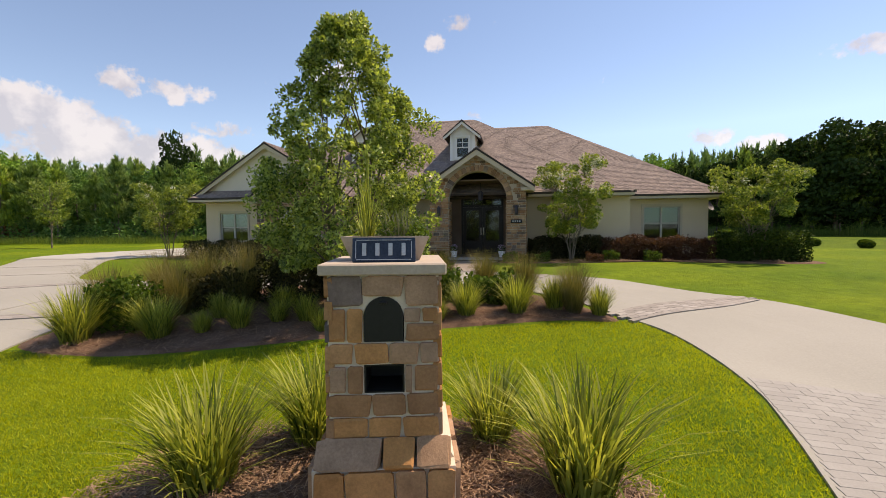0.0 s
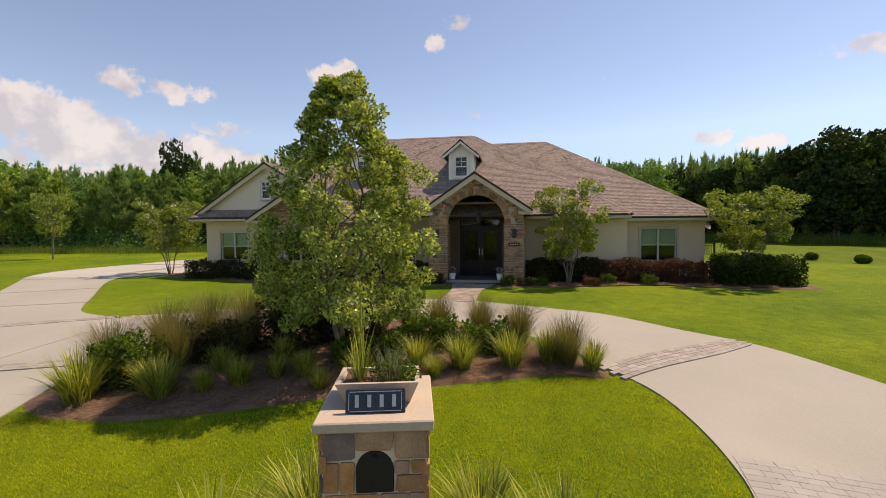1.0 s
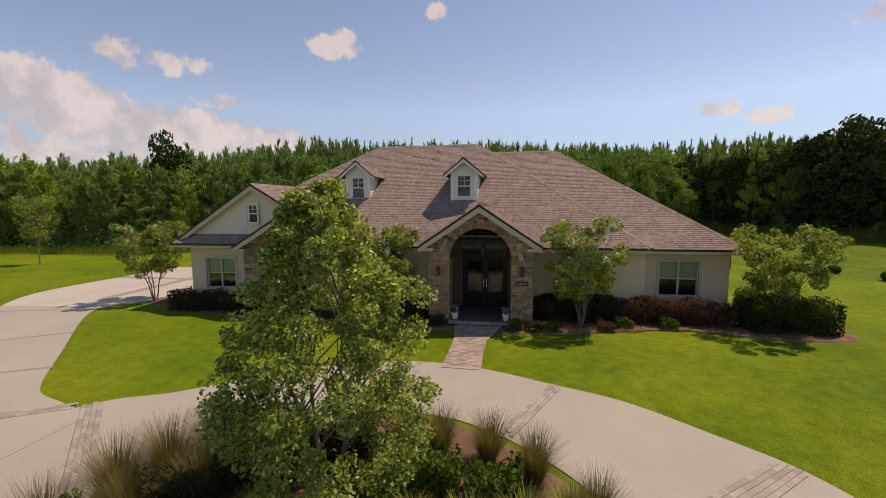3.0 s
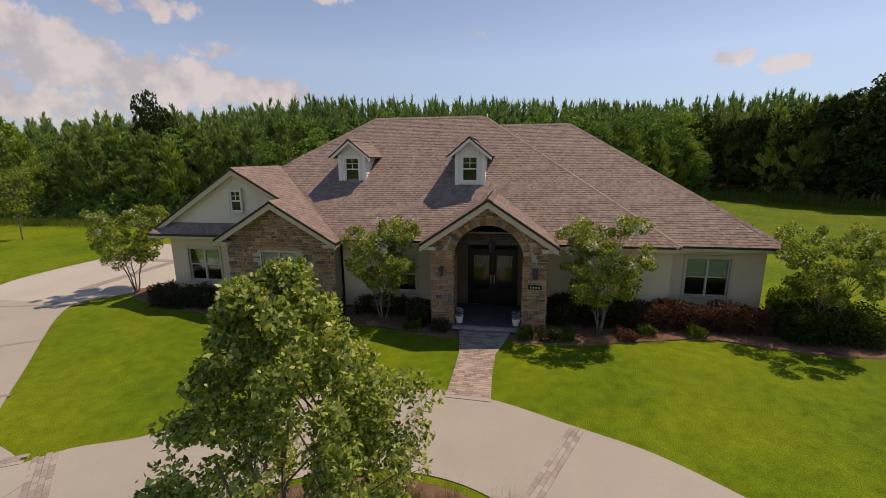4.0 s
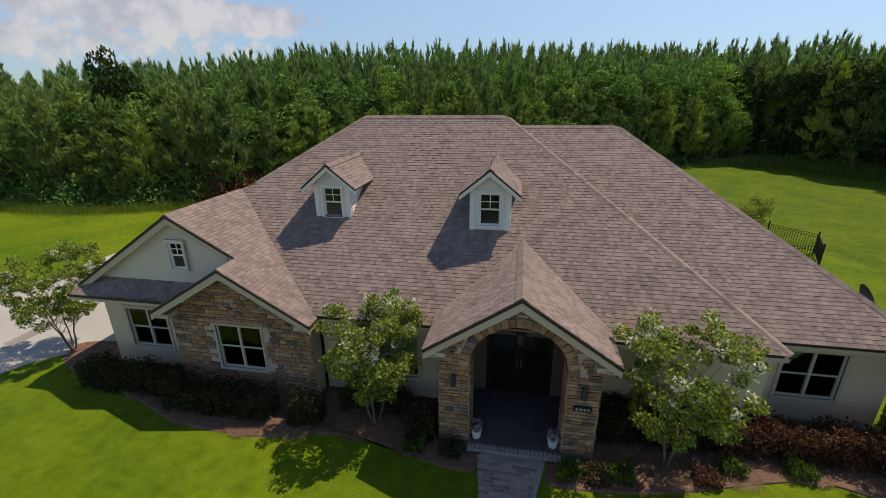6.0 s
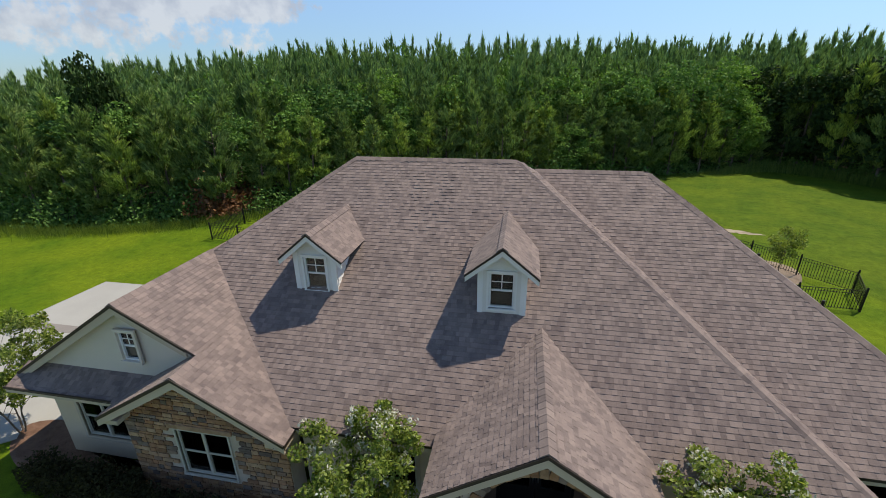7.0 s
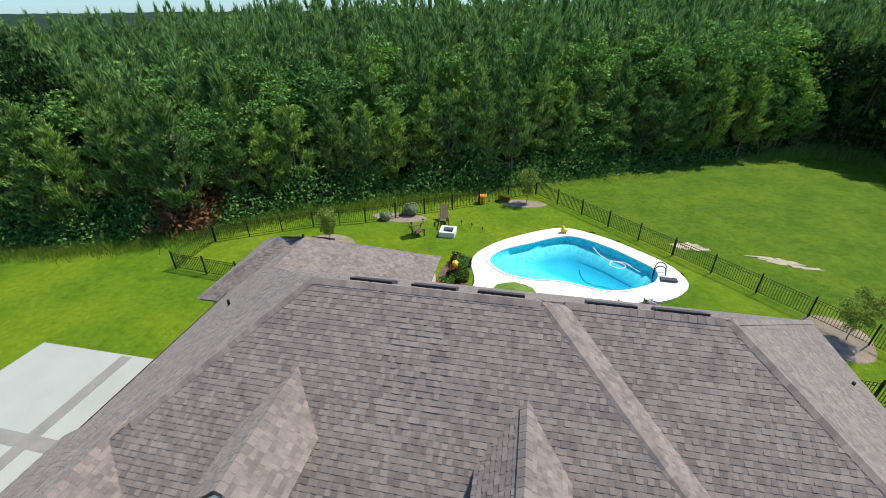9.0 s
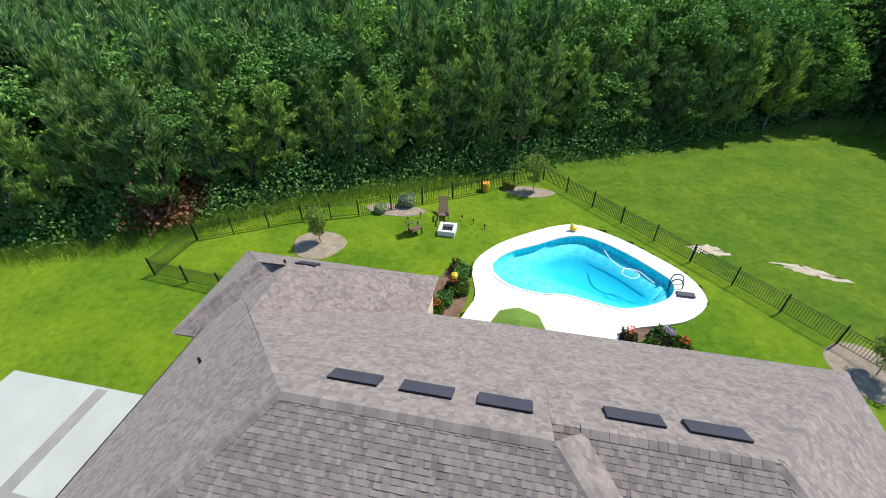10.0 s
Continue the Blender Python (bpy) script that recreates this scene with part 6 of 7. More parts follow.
part("board", box(6.5, 7.4, 37.75, 38.1, ZD + 0.03, ZD + 0.12, 0.02), M_vent, ladder)
duck = thing("float_toy", (1.4, 43.0, ZD), "yellow inflatable toy standing on the pool deck", "toy")
bm = bmesh.new()
bmesh.ops.create_uvsphere(bm, u_segments=12, v_segments=8, radius=0.2, matrix=Matrix.Translation((1.4, 43.0, ZD + 0.17)) @ Matrix.Diagonal((1.2, 0.9, 0.8, 1)))
part("body", bm, M_toy, duck)
bm = bmesh.new()
bmesh.ops.create_uvsphere(bm, u_segments=10, v_segments=8, radius=0.12, matrix=Matrix.Translation((1.28, 43.0, ZD + 0.4)))
part("head", bm, M_toy, duck)

# flower beds at the deck
for k, (x0, x1, y0, y1) in enumerate([(-6.1, -4.3, 33.8, 38.2), (3.3, 6.3, 33.2, 35.2)]):
    cx, cy = (x0 + x1) / 2, (y0 + y1) / 2
    ground_patch("flower_bed", [(cx + (x1 - x0) / 2 * math.cos(a) * 1.05, cy + (y1 - y0) / 2 * math.sin(a) * 1.05) for a in np.linspace(0, 2 * np.pi, 24, endpoint=False)], M_mulch, "mulched flower bed beside the pool deck", "flower bed", 0.05)
    rb = np.random.default_rng(300 + k)
    for j in range(11):
        x, y = rb.uniform(x0 + 0.3, x1 - 0.3), rb.uniform(y0 + 0.3, y1 - 0.3)
        s = rb.uniform(0.3, 0.5)
        pl = shrub("bed_plant", x - s, x + s, y - s, y + s, rb.uniform(0.35, 0.7), (M_green, M_broad, M_hedge)[j % 3], 420, 0.12, "mixed green garden plant in the pool bed", 310 + 20 * k + j, "pool bed plants", 0.3, "plant")
        if j in (2, 6):
            c, o = clump_points([(x, y, rise(x, y) + 0.75)], [0.24], 60, rb)
            part_mesh("blossom", quick_mesh("flowers", leaf_quads(c, 0.12, rb), 4, M_orange), pl, "orange-red flowers")
lilac = shrub("lilac_plant", 4.9, 5.6, 34.3, 34.9, 0.8, M_green, 420, 0.11, "lilac-flowered plant beside the pool deck", 365, "pool bed plants", 0.3, "plant")
lr = np.random.default_rng(366)
c, o = clump_points([(5.2, 34.6, 0.95), (5.45, 34.5, 0.85)], [0.22, 0.18], 110, lr)
part_mesh("blossom", quick_mesh("flowers", leaf_quads(c, 0.1, lr), 4, M_pink), lilac, "lilac flowers")
sign = thing("yellow_ornament", (-5.1, 36.3, 0.2), "yellow metal garden ornament among the plants", "garden ornament")
bm = bmesh.new()
bmesh.ops.create_icosphere(bm, subdivisions=1, radius=0.22, matrix=Matrix.Translation((-5.1, 36.3, 1.1)))
part("head", bm, M_toy, sign)
bm = bmesh.new()
add_tube(bm, [(-5.1, 36.3, 0.1), (-5.1, 36.3, 1.0)], [0.02, 0.02], 6)
part("stake", bm, M_black, sign)

# green parasol by the house
um = thing("parasol", (-1.6, 32.35, ZD), "lime-green garden parasol standing open", "parasol")
bm = bmesh.new()
add_tube(bm, [(-1.6, 32.35, ZD), (-1.6, 32.35, 2.45)], [0.03, 0.025], 8)
part("pole", bm, M_vent, um)
bm = bmesh.new()
apex = bm.verts.new((-1.6, 32.35, 2.45))
rim = []
for k in range(16):
    a = 2 * math.pi * k / 16
    r = 1.25 if k % 2 == 0 else 1.12
    rim.append(bm.verts.new((-1.6 + r * math.cos(a), 32.35 + r * math.sin(a), 2.02 if k % 2 == 0 else 2.08)))
for k in range(16):
    bm.faces.new((apex, rim[k], rim[(k + 1) % 16]))
bmesh.ops.solidify(bm, geom=bm.faces[:], thickness=0.01)
part("canopy", bm, M_lime, um, "lime-green canvas canopy")

# fire pit and two chairs
pit = thing("fire_pit", (-6.5, 41.4, rise(0, 41.4)), "square pale stone fire pit on the lawn", "fire pit")
z0 = rise(0, 41.4)
for x0, x1, y0, y1 in ((-7.05, -5.95, 40.9, 41.1), (-7.05, -5.95, 41.8, 42.0), (-7.05, -6.85, 41.102, 41.798), (-6.15, -5.95, 41.102, 41.798)):
    part("rim", box(x0, x1, y0, y1, z0 - 0.05, z0 + 0.38, 0.02), M_pooldeck, pit)
part("ash", box(-6.85, -6.15, 41.1, 41.8, z0 - 0.05, z0 + 0.15), M_black, pit, "dark ash bed")


def adirondack(x, y, turn, long):
    ch = thing("garden_chair", (x, y, rise(x, y)), "brown wooden slatted garden chair facing the fire pit", "chair", "fire pit chairs")
    ch.matrix_basis = pose(x, y, rise(x, y), 0, 0, turn)
    def put(name, bm):
        me = bpy.data.meshes.new(name)
        bm.to_mesh(me)
        bm.free()
        me.materials.append(M_wood)
        ob = new(name, me)
        ob.parent = ch
    for k in range(5):
        put("seat_slat", box(-0.3, 0.3, -0.3 + 0.12 * k, -0.2 + 0.12 * k, 0.36 - 0.03 * k, 0.385 - 0.03 * k))
    for k in range(5):
        bm = bmesh.new()
        add_box(bm, -0.3 + 0.122 * k, -0.19 + 0.122 * k, -0.012, 0.012, 0.0, 0.85 + (0.3 if long else 0), Matrix.Translation((0, 0.3, 0.25)) @ Matrix.Rotation(radians(-28 if not long else -45), 4, "X"))
        put("back_slat", bm)
    for s in (-1, 1):
        put("arm", box(s * 0.36 - 0.06, s * 0.36 + 0.06, -0.35, 0.4, 0.56, 0.585))
        put("leg", box(s * 0.34 - 0.03, s * 0.34 + 0.03, -0.34, -0.26, 0.0, 0.56))
        put("leg", box(s * 0.34 - 0.03, s * 0.34 + 0.03, 0.3, 0.38, 0.0, 0.56))
        if long:
            put("foot_rail", box(s * 0.3 - 0.03, s * 0.3 + 0.03, -1.0, -0.34, 0.28, 0.33))


adirondack(-8.5, 41.0, 125, False)
adirondack(-7.1, 43.0, 10, True)
for k, (x, y) in enumerate([(-9.3, 42.1), (-8.6, 42.8), (-5.8, 43.0), (-5.0, 42.7), (-4.2, 42.2)]):
    bm = bmesh.new()
    z = rise(x, y)
    add_tube(bm, [(x, y, z - 0.05), (x, y, z + 0.28)], [0.018, 0.018], 6)
    bmesh.ops.create_cone(bm, segments=8, radius1=0.08, radius2=0.02, depth=0.1, cap_ends=True, matrix=Matrix.Translation((x, y, z + 0.33)))
    tagged(part("path_light", bm, M_black, None), "small black garden light on a stake", "garden light", "lawn lights")
bin_ = thing("yellow_crate", (-4.8, 47.3, rise(0, 47)), "yellow plastic tub by the fence", "tub")
part("tub", box(-5.1, -4.5, 47.0, 47.5, rise(0, 47), rise(0, 47) + 0.6, 0.04), M_toy, bin_)
part("lid", box(-5.13, -4.47, 46.97, 47.53, rise(0, 47) + 0.602, rise(0, 47) + 0.66, 0.02), M_orangep, bin_)

# mulch rings with young trees and pale shrubs
for x, y, rx, ry in ((-14.1, 38.6, 1.7, 1.5), (-1.6, 47.6, 1.9, 0.8), (13.6, 34.4, 1.5, 1.7), (-10.6, 43.4, 2.2, 0.8)):
    ground_patch("mulch_ring", [(x + rx * math.cos(a) * (1 + 0.08 * math.sin(3 * a)), y + ry * math.sin(a)) for a in np.linspace(0, 2 * np.pi, 28, endpoint=False)], M_sand, "pale weathered mulch ring in the lawn", "mulch ring", 0.03)
for k, (x, y, h, R) in enumerate([(-14.1, 38.9, 2.3, 0.6), (-1.3, 47.8, 2.6, 0.8), (13.9, 34.3, 2.5, 0.95), (-36.5, 27.2, 6.0, 1.3)]):
    leafy_tree("young_tree", x, y, 1, h, vase_crown(x, y, rise(x, y), h * 0.35, h, R, 34, 0.3 if h < 4 else 0.55), 3200 if h < 4 else 2600, 0.11 if h < 4 else 0.16, M_myrtle, "slender young tree in the lawn", 400 + k, 0.03 if h < 4 else 0.06, group="young trees")
for k, (x, y, s, m) in enumerate([(-11.5, 42.9, 0.42, M_silver), (-9.9, 44.1, 0.62, M_silver), (-3.1, 47.9, 0.5, M_yellow_leaf), (21.3, 29.8, 0.36, M_green), (22.7, 27.5, 0.40, M_green), (11.6, 24.8, 0.6, M_green)]):
    shrub("round_shrub", x - s, x + s, y - s * 0.8, y + s * 0.8, s * 1.4, m, 2200, 0.12, "rounded silvery shrub in the lawn" if m is M_silver else "rounded green shrub in the lawn", 420 + k, "", 0.2, "shrub")
shrub("side_hedge", -15.0, -14.0, 25.9, 28.6, 1.0, M_green, 2200, 0.09, "green hedge beside the garage wall", 430)
for k, (x, y, rx, ry) in enumerate([(9.3, 42.4, 0.9, 0.4), (14.3, 41.3, 1.5, 0.22)]):
    ground_patch("bare_soil", [(x + rx * math.cos(a) * (1 + 0.25 * math.sin(4 * a + k) + 0.14 * math.sin(11 * a + 2 * k)) + 0.6 * math.sin(a), y + ry * math.sin(a) * (1 + 0.3 * math.cos(3 * a) + 0.25 * math.sin(13 * a + k)) - 0.5 * rx * math.cos(a) * 0.8) for a in np.linspace(0, 2 * np.pi, 60, endpoint=False)], M_soil, "bare sandy soil patch in rough grass", "bare soil", 0.012)

# ---- black aluminium fence ----
PICKET = mesh_of("picket", *(lambda b: ([(x, y, z) for z in (0.08, 1.12) for x, y in ((-b, -b), (b, -b), (b, b), (-b, b))], [(0, 1, 5, 4), (1, 2, 6, 5), (2, 3, 7, 6), (3, 0, 4, 7), (4, 5, 6, 7)]))(0.009), M_black)
POST = mesh_of("post", *(lambda b: ([(x, y, z) for z in (-0.1, 1.25) for x, y in ((-b, -b), (b, -b), (b, b), (-b, b))] + [(0, 0, 1.31)], [(0, 1, 5, 4), (1, 2, 6, 5), (2, 3, 7, 6), (3, 0, 4, 7), (4, 5, 8), (5, 6, 8), (6, 7, 8), (7, 4, 8)]))(0.035), M_black)


def fence(a, b, spacing=0.125):
    a, b = Vector((*a, 0)), Vector((*b, 0))
    n = (b - a).length
    d = (b - a).normalized()
    z = lambda p: rise(p.x, p.y)
    fn = thing("fence", (a.x, a.y, z(a)), "black aluminium picket fence round the back garden", "fence", "garden fence")
    inv = fn.matrix_basis.inverted()
    turn = Matrix.Rotation(math.atan2(d.y, d.x), 4, "Z")
    spans = max(1, round(n / 2.4))
    for k in range(spans + 1):
        p = a + d * (n * k / spans)
        ob = new("post", POST)
        ob.parent, ob.matrix_basis = fn, inv @ Matrix.Translation((p.x, p.y, z(p))) @ turn
    count = int(n / spacing)
    for k in range(count):
        p = a + d * (n * (k + 0.5) / count)
        ob = new("picket", PICKET)
        ob.parent, ob.matrix_basis = fn, inv @ Matrix.Translation((p.x, p.y, z(p))) @ turn
    for h in (0.14, 0.95, 1.10):
        bm = bmesh.new()
        add_tube(bm, [(p.x, p.y, z(p) + h) for p in [a + d * (n * k / 6) for k in range(7)]], [0.015] * 7, 4)
        part("rail", bm, M_black, fn)


CORNERS = [(10.0, 30.6), (15.5, 30.3), (16.4, 32.35), (-0.6, 49.7), (-5.0, 46.8), (-12.8, 42.2), (-16.3, 40.9), (-21.9, 37.6), (-22.2, 34.2), (-15.3, 33.6)]
for a, b in zip(CORNERS, CORNERS[1:]):
    fence(a, b)

# satellite dish at the side wall
dish = thing("satellite_dish", (11.0, 21.2, 0.0), "grey satellite dish on a pole beside the house", "satellite dish")
bm = bmesh.new()
add_tube(bm, [(11.0, 21.2, -0.1), (11.0, 21.2, 2.2)], [0.03, 0.03], 8)
part("mast", bm, M_vent, dish)
bm = bmesh.new()
rings_d = []
md = Matrix.Translation((11.05, 21.1, 2.4)) @ Matrix.Rotation(radians(40), 4, "Z") @ Matrix.Rotation(radians(55), 4, "X")
for r in (0.02, 0.15, 0.28, 0.38):
    rings_d.append([bm.verts.new(md @ Vector((r * math.cos(a), r * 1.1 * math.sin(a), r * r * 0.9))) for a in np.linspace(0, 2 * np.pi, 20, endpoint=False)])
for r0, r1 in zip(rings_d, rings_d[1:]):
    for k in range(20):
        bm.faces.new((r0[k], r0[(k + 1) % 20], r1[(k + 1) % 20], r1[k]))
bm.faces.new(rings_d[0])
bmesh.ops.solidify(bm, geom=bm.faces[:], thickness=0.02)
part("reflector", bm, M_vent, dish)

# ---- woods behind ----
EDGE = smooth_line([(-110, 20), (-80, 27), (-60, 32), (-44, 35.5), (-36, 35.5), (-30, 37), (-24.5, 39.5), (-19, 44), (-12, 48), (-3, 52), (2, 55), (11.5, 58.5), (21, 63.5), (28, 65.5), (32.5, 61), (35.5, 56), (43, 51), (60, 45), (95, 34)], 8)
EDGE = [(float(x), float(y)) for x, y in EDGE]
steps = np.cumsum([0.0] + [math.hypot(b[0] - a[0], b[1] - a[1]) for a, b in zip(EDGE, EDGE[1:])])
edge_at = lambda s: np.array([np.interp(s, steps, [p[0] for p in EDGE]), np.interp(s, steps, [p[1] for p in EDGE])])


def pine_tris(seed, tufts, blades, R=1.9, bare=0.14, size=0.74, whorls=14):
    """Needle tufts of a pine 10 m tall, set along upswept limbs in whorls round a bare leader, as an array of triangles."""
    rng = np.random.default_rng(seed)
    per = 5
    limbs = whorls * per
    lz = 10 * (bare + (0.93 - bare) * np.repeat(np.arange(whorls) / (whorls - 1.0), per) + rng.normal(0, 0.012, limbs))
    f = np.clip((lz / 10 - bare) / (0.95 - bare), 0, 1)
    reach = R * np.minimum(0.5 + 2.2 * f, np.clip(1.08 - f, 0.05, 1.0) ** 0.75) * rng.uniform(0.4, 1.2, limbs)
    la = rng.uniform(0, 2 * np.pi, limbs)
    rise_ = rng.uniform(0.35, 0.95, limbs)
    weight = reach + 0.12
    k = rng.choice(limbs, size=tufts, p=weight / weight.sum())
    g = rng.uniform(0.2, 1.0, tufts) ** 0.55
    d = reach[k] * g
    a = la[k] + rng.normal(0, 0.13, tufts)
    c = np.stack([d * np.cos(a), d * np.sin(a), lz[k] + rise_[k] * d], 1) + rng.normal(0, 0.09, (tufts, 3))
    lead = np.arange(tufts) < tufts // 22
    nl = int(lead.sum())
    c[lead] = np.stack([rng.normal(0, 0.05, nl), rng.normal(0, 0.05, nl), 10.2 - 1.9 * rng.uniform(size=nl) ** 1.2], 1)
    m = np.stack([np.cos(a) * 0.6, np.sin(a) * 0.6, np.full(tufts, 1.25)], 1)
    m[lead] = (0, 0, 1.6)
    dirs = unit(m[:, None, :] + rng.normal(0, 0.37, (tufts, blades, 3)))
    L = size * rng.uniform(0.6, 1.2, (tufts, blades, 1))
    side = unit(np.cross(dirs, rng.normal(size=(tufts, blades, 3)))) * 0.078
    base = c[:, None, :] - dirs * L * 0.25
    return np.stack([base - side, base + side, base + dirs * L * 1.1], 2).reshape(-1, 3, 3)


def broad_quads(seed, clumps, per, size=0.42):
    """Leaves of a round-headed tree 10 m tall, gathered in bosses on its limbs, as an array of quads."""
    rng = np.random.default_rng(seed)
    cs, rs = [], []
    for _ in range(clumps):
        d = in_ball(1, rng, 0.6)[0] * np.array([2.7, 2.7, 3.7])
        cs.append(d + np.array([0, 0, 5.7]))
        rs.append(rng.uniform(0.65, 1.2))
    pts, outs = [], []
    for c, r in zip(cs, rs):
        b = in_ball(per, rng, 0.78)
        b[:, 2] = np.where(b[:, 2] < -0.4, b[:, 2] * 0.5, b[:, 2])
        pts.append(np.asarray(c) + b * np.array([r, r, r * 0.75]))
        outs.append(b)
    return leaf_quads(np.concatenate(pts), size, rng, 0.5, 0.7, np.concatenate(outs)).reshape(-1, 4, 3)


PINES = [quick_mesh("pine_crown", pine_tris(500 + k, 720 + 40 * k, 6, (1.7, 2.1, 1.5, 1.9, 1.6, 2.2)[k], (0.1, 0.2, 0.26, 0.12, 0.22, 0.16)[k]).reshape(-1, 3), 3, M_pine) for k in range(6)]
BROADS = [quick_mesh("leaf_crown", broad_quads(520 + k, 46, 130, 0.25).reshape(-1, 3), 4, M_broad) for k in range(3)]


def trunk_mesh(seed, r, top, name):
    rng = np.random.default_rng(seed)
    bm = bmesh.new()
    limb(bm, (0, 0, -0.3), (0, 0, top), r, r * 0.2, rng, 5, 0.03)
    for k in range(16):
        z = 1.2 + (top - 2) * k / 16
        a = k * 2.4
        q = 1.3 * (1 - 0.6 * k / 16)
        limb(bm, (0, 0, z), (q * math.cos(a), q * math.sin(a), z + 0.35), 0.035, 0.01, rng, 2, 0.05)
    me = bpy.data.meshes.new(name)
    bm.to_mesh(me)
    bm.free()
    me.materials.append(M_bark)
    return me


PINE_TRUNK = trunk_mesh(540, 0.13, 9.3, "pine_trunk")
BROAD_TRUNK = trunk_mesh(541, 0.2, 7.0, "leaf_trunk")
fr = random.Random(77)
far_pine, far_broad = [], []
FAR_P = [pine_tris(560 + k, 340, 4, 1.75, 0.3, 0.74, 11) for k in range(4)]
FAR_B = [broad_quads(580 + k, 34, 60, 0.38) for k in range(3)]


def tall(row, s):
    base = 7.2 + 1.0 * row + fr.uniform(-1.6, 1.5)
    x = edge_at(s)[0]
    if x > 27:
        base = max(base, 10.5) + 1.0
    if x < -28:
        base = min(base, 12.5)
    return base


ROWS_IN = 3
for row in range(ROWS_IN):
    s = 20.0 + fr.uniform(0, 2)
    while s < steps[-1] - 18:
        p, q = edge_at(s), edge_at(s + 1.0)
        t = (q - p) / np.linalg.norm(q - p)
        back = np.array([-t[1], t[0]])
        pos = p + back * (1.2 + row * 2.9 + fr.uniform(-0.9, 0.9)) + t * fr.uniform(-0.6, 0.6)
        h = tall(row, s) / 10.0
        broad = fr.random() < (0.10, 0.22, 0.30)[row]
        wide = fr.uniform(0.85, 1.15) * (0.75 + 0.3 * h)
        z = rise(0, 60)
        turn = fr.uniform(0, 360)
        if -62 < pos[0] < 62:
            tr = new("broadleaf_tree" if broad else "pine_tree")
            tr.matrix_basis = pose(pos[0], pos[1], z, 0, 0, turn) @ Matrix.Diagonal((wide, wide, h, 1))
            tagged(tr, "round-headed leafy tree at the wood's edge" if broad else "young dark green pine at the wood's edge", "tree", "edge of the woods")
            for name, me in (("crown", BROADS[fr.randrange(3)] if broad else PINES[fr.randrange(6)]), ("trunk", BROAD_TRUNK if broad else PINE_TRUNK)):
                ob = new(name, me)
                ob.parent = tr
                if name == "crown":
                    ob["kind"] = "stuff"
        else:
            arr = (FAR_B[fr.randrange(3)] if broad else FAR_P[fr.randrange(4)])
            c, sn = math.cos(turn), math.sin(turn)
            m = np.array([[c * wide, -sn * wide, 0], [sn * wide, c * wide, 0], [0, 0, h]])
            (far_broad if broad else far_pine).append(arr @ m.T + np.array([pos[0], pos[1], z]))
        s += 2.5 * fr.uniform(0.8, 1.25) * (1 + 0.03 * row)
# the planted pines behind, on a loose grid
EX, EY = [p[0] for p in EDGE], [p[1] for p in EDGE]
gx_ = -72.0
while gx_ < 92.0:
    front_y = float(np.interp(gx_, EX, EY)) + 9.0
    deep = 0.0
    while deep < 36.0:
        x, y = gx_ + fr.uniform(-0.9, 0.9), front_y + deep + fr.uniform(-0.9, 0.9)
        top = 11.6 + 2.7 * min(deep / 20.0, 1.0) + 2.2 * max(0.0, (deep - 18.0) / 18.0) + fr.uniform(-1.1, 0.9) + float(np.interp(x, [-70, -46, -28, -10, 4, 18, 30, 48, 90], [-2.8, -2.2, -0.5, 0.1, 0.4, 0.5, 0.4, -0.6, -1.6]))
        broad = fr.random() < (0.10 if deep < 8 else 0.03)
        arr = FAR_B[fr.randrange(3)] if broad else FAR_P[fr.randrange(4)]
        turn = fr.uniform(0, 6.28)
        wide = fr.uniform(1.0, 1.25)
        c, sn = math.cos(turn), math.sin(turn)
        m = np.array([[c * wide, -sn * wide, 0], [sn * wide, c * wide, 0], [0, 0, top / 10.0]])
        (far_broad if broad else far_pine).append(arr @ m.T + np.array([x, y, 0.2]))
        deep += 3.0
    gx_ += 2.9
# a thin belt of distance behind, and the tall oak
for k in range(200):
    s = fr.uniform(0, steps[-1])
    p = edge_at(s)
    pos = np.array([p[0] * 1.0, p[1] + fr.uniform(46, 120)])
    arr = FAR_P[fr.randrange(4)]
    h, wide = fr.uniform(1.3, 1.6), fr.uniform(1.2, 1.5)
    if p[0] < -20:
        h *= 0.72
    far_pine.append(arr * np.array([wide, wide, h]) + np.array([pos[0], pos[1], 0.2]))
for x, y, h, w in ((-56, 38, 1.15, 1.3), (-66, 36, 1.2, 1.4), (14, 64, 1.25, 1.3), (18.5, 67, 1.3, 1.4), (10, 66, 1.2, 1.3), (22.5, 69, 1.25, 1.3), (-9, 60, 1.15, 1.2), (-20, 53, 1.15, 1.4), (-25.5, 50, 1.05, 1.4), (-30, 47, 1.05, 1.3), (-16, 57, 1.15, 1.3), (4, 63, 1.15, 1.2)):
    tr = new("oak_tree")
    tr.matrix_basis = pose(x, y, 0.2, 0, 0, x * 7) @ Matrix.Diagonal((w, w, h, 1))
    tagged(tr, "big round-headed oak rising above the pines", "tree", "woodland oaks")
    for name, me in (("crown", BROADS[int(abs(x)) % 3]), ("trunk", BROAD_TRUNK)):
        ob = new(name, me)
        ob.parent = tr
        if name == "crown":
            ob["kind"] = "stuff"
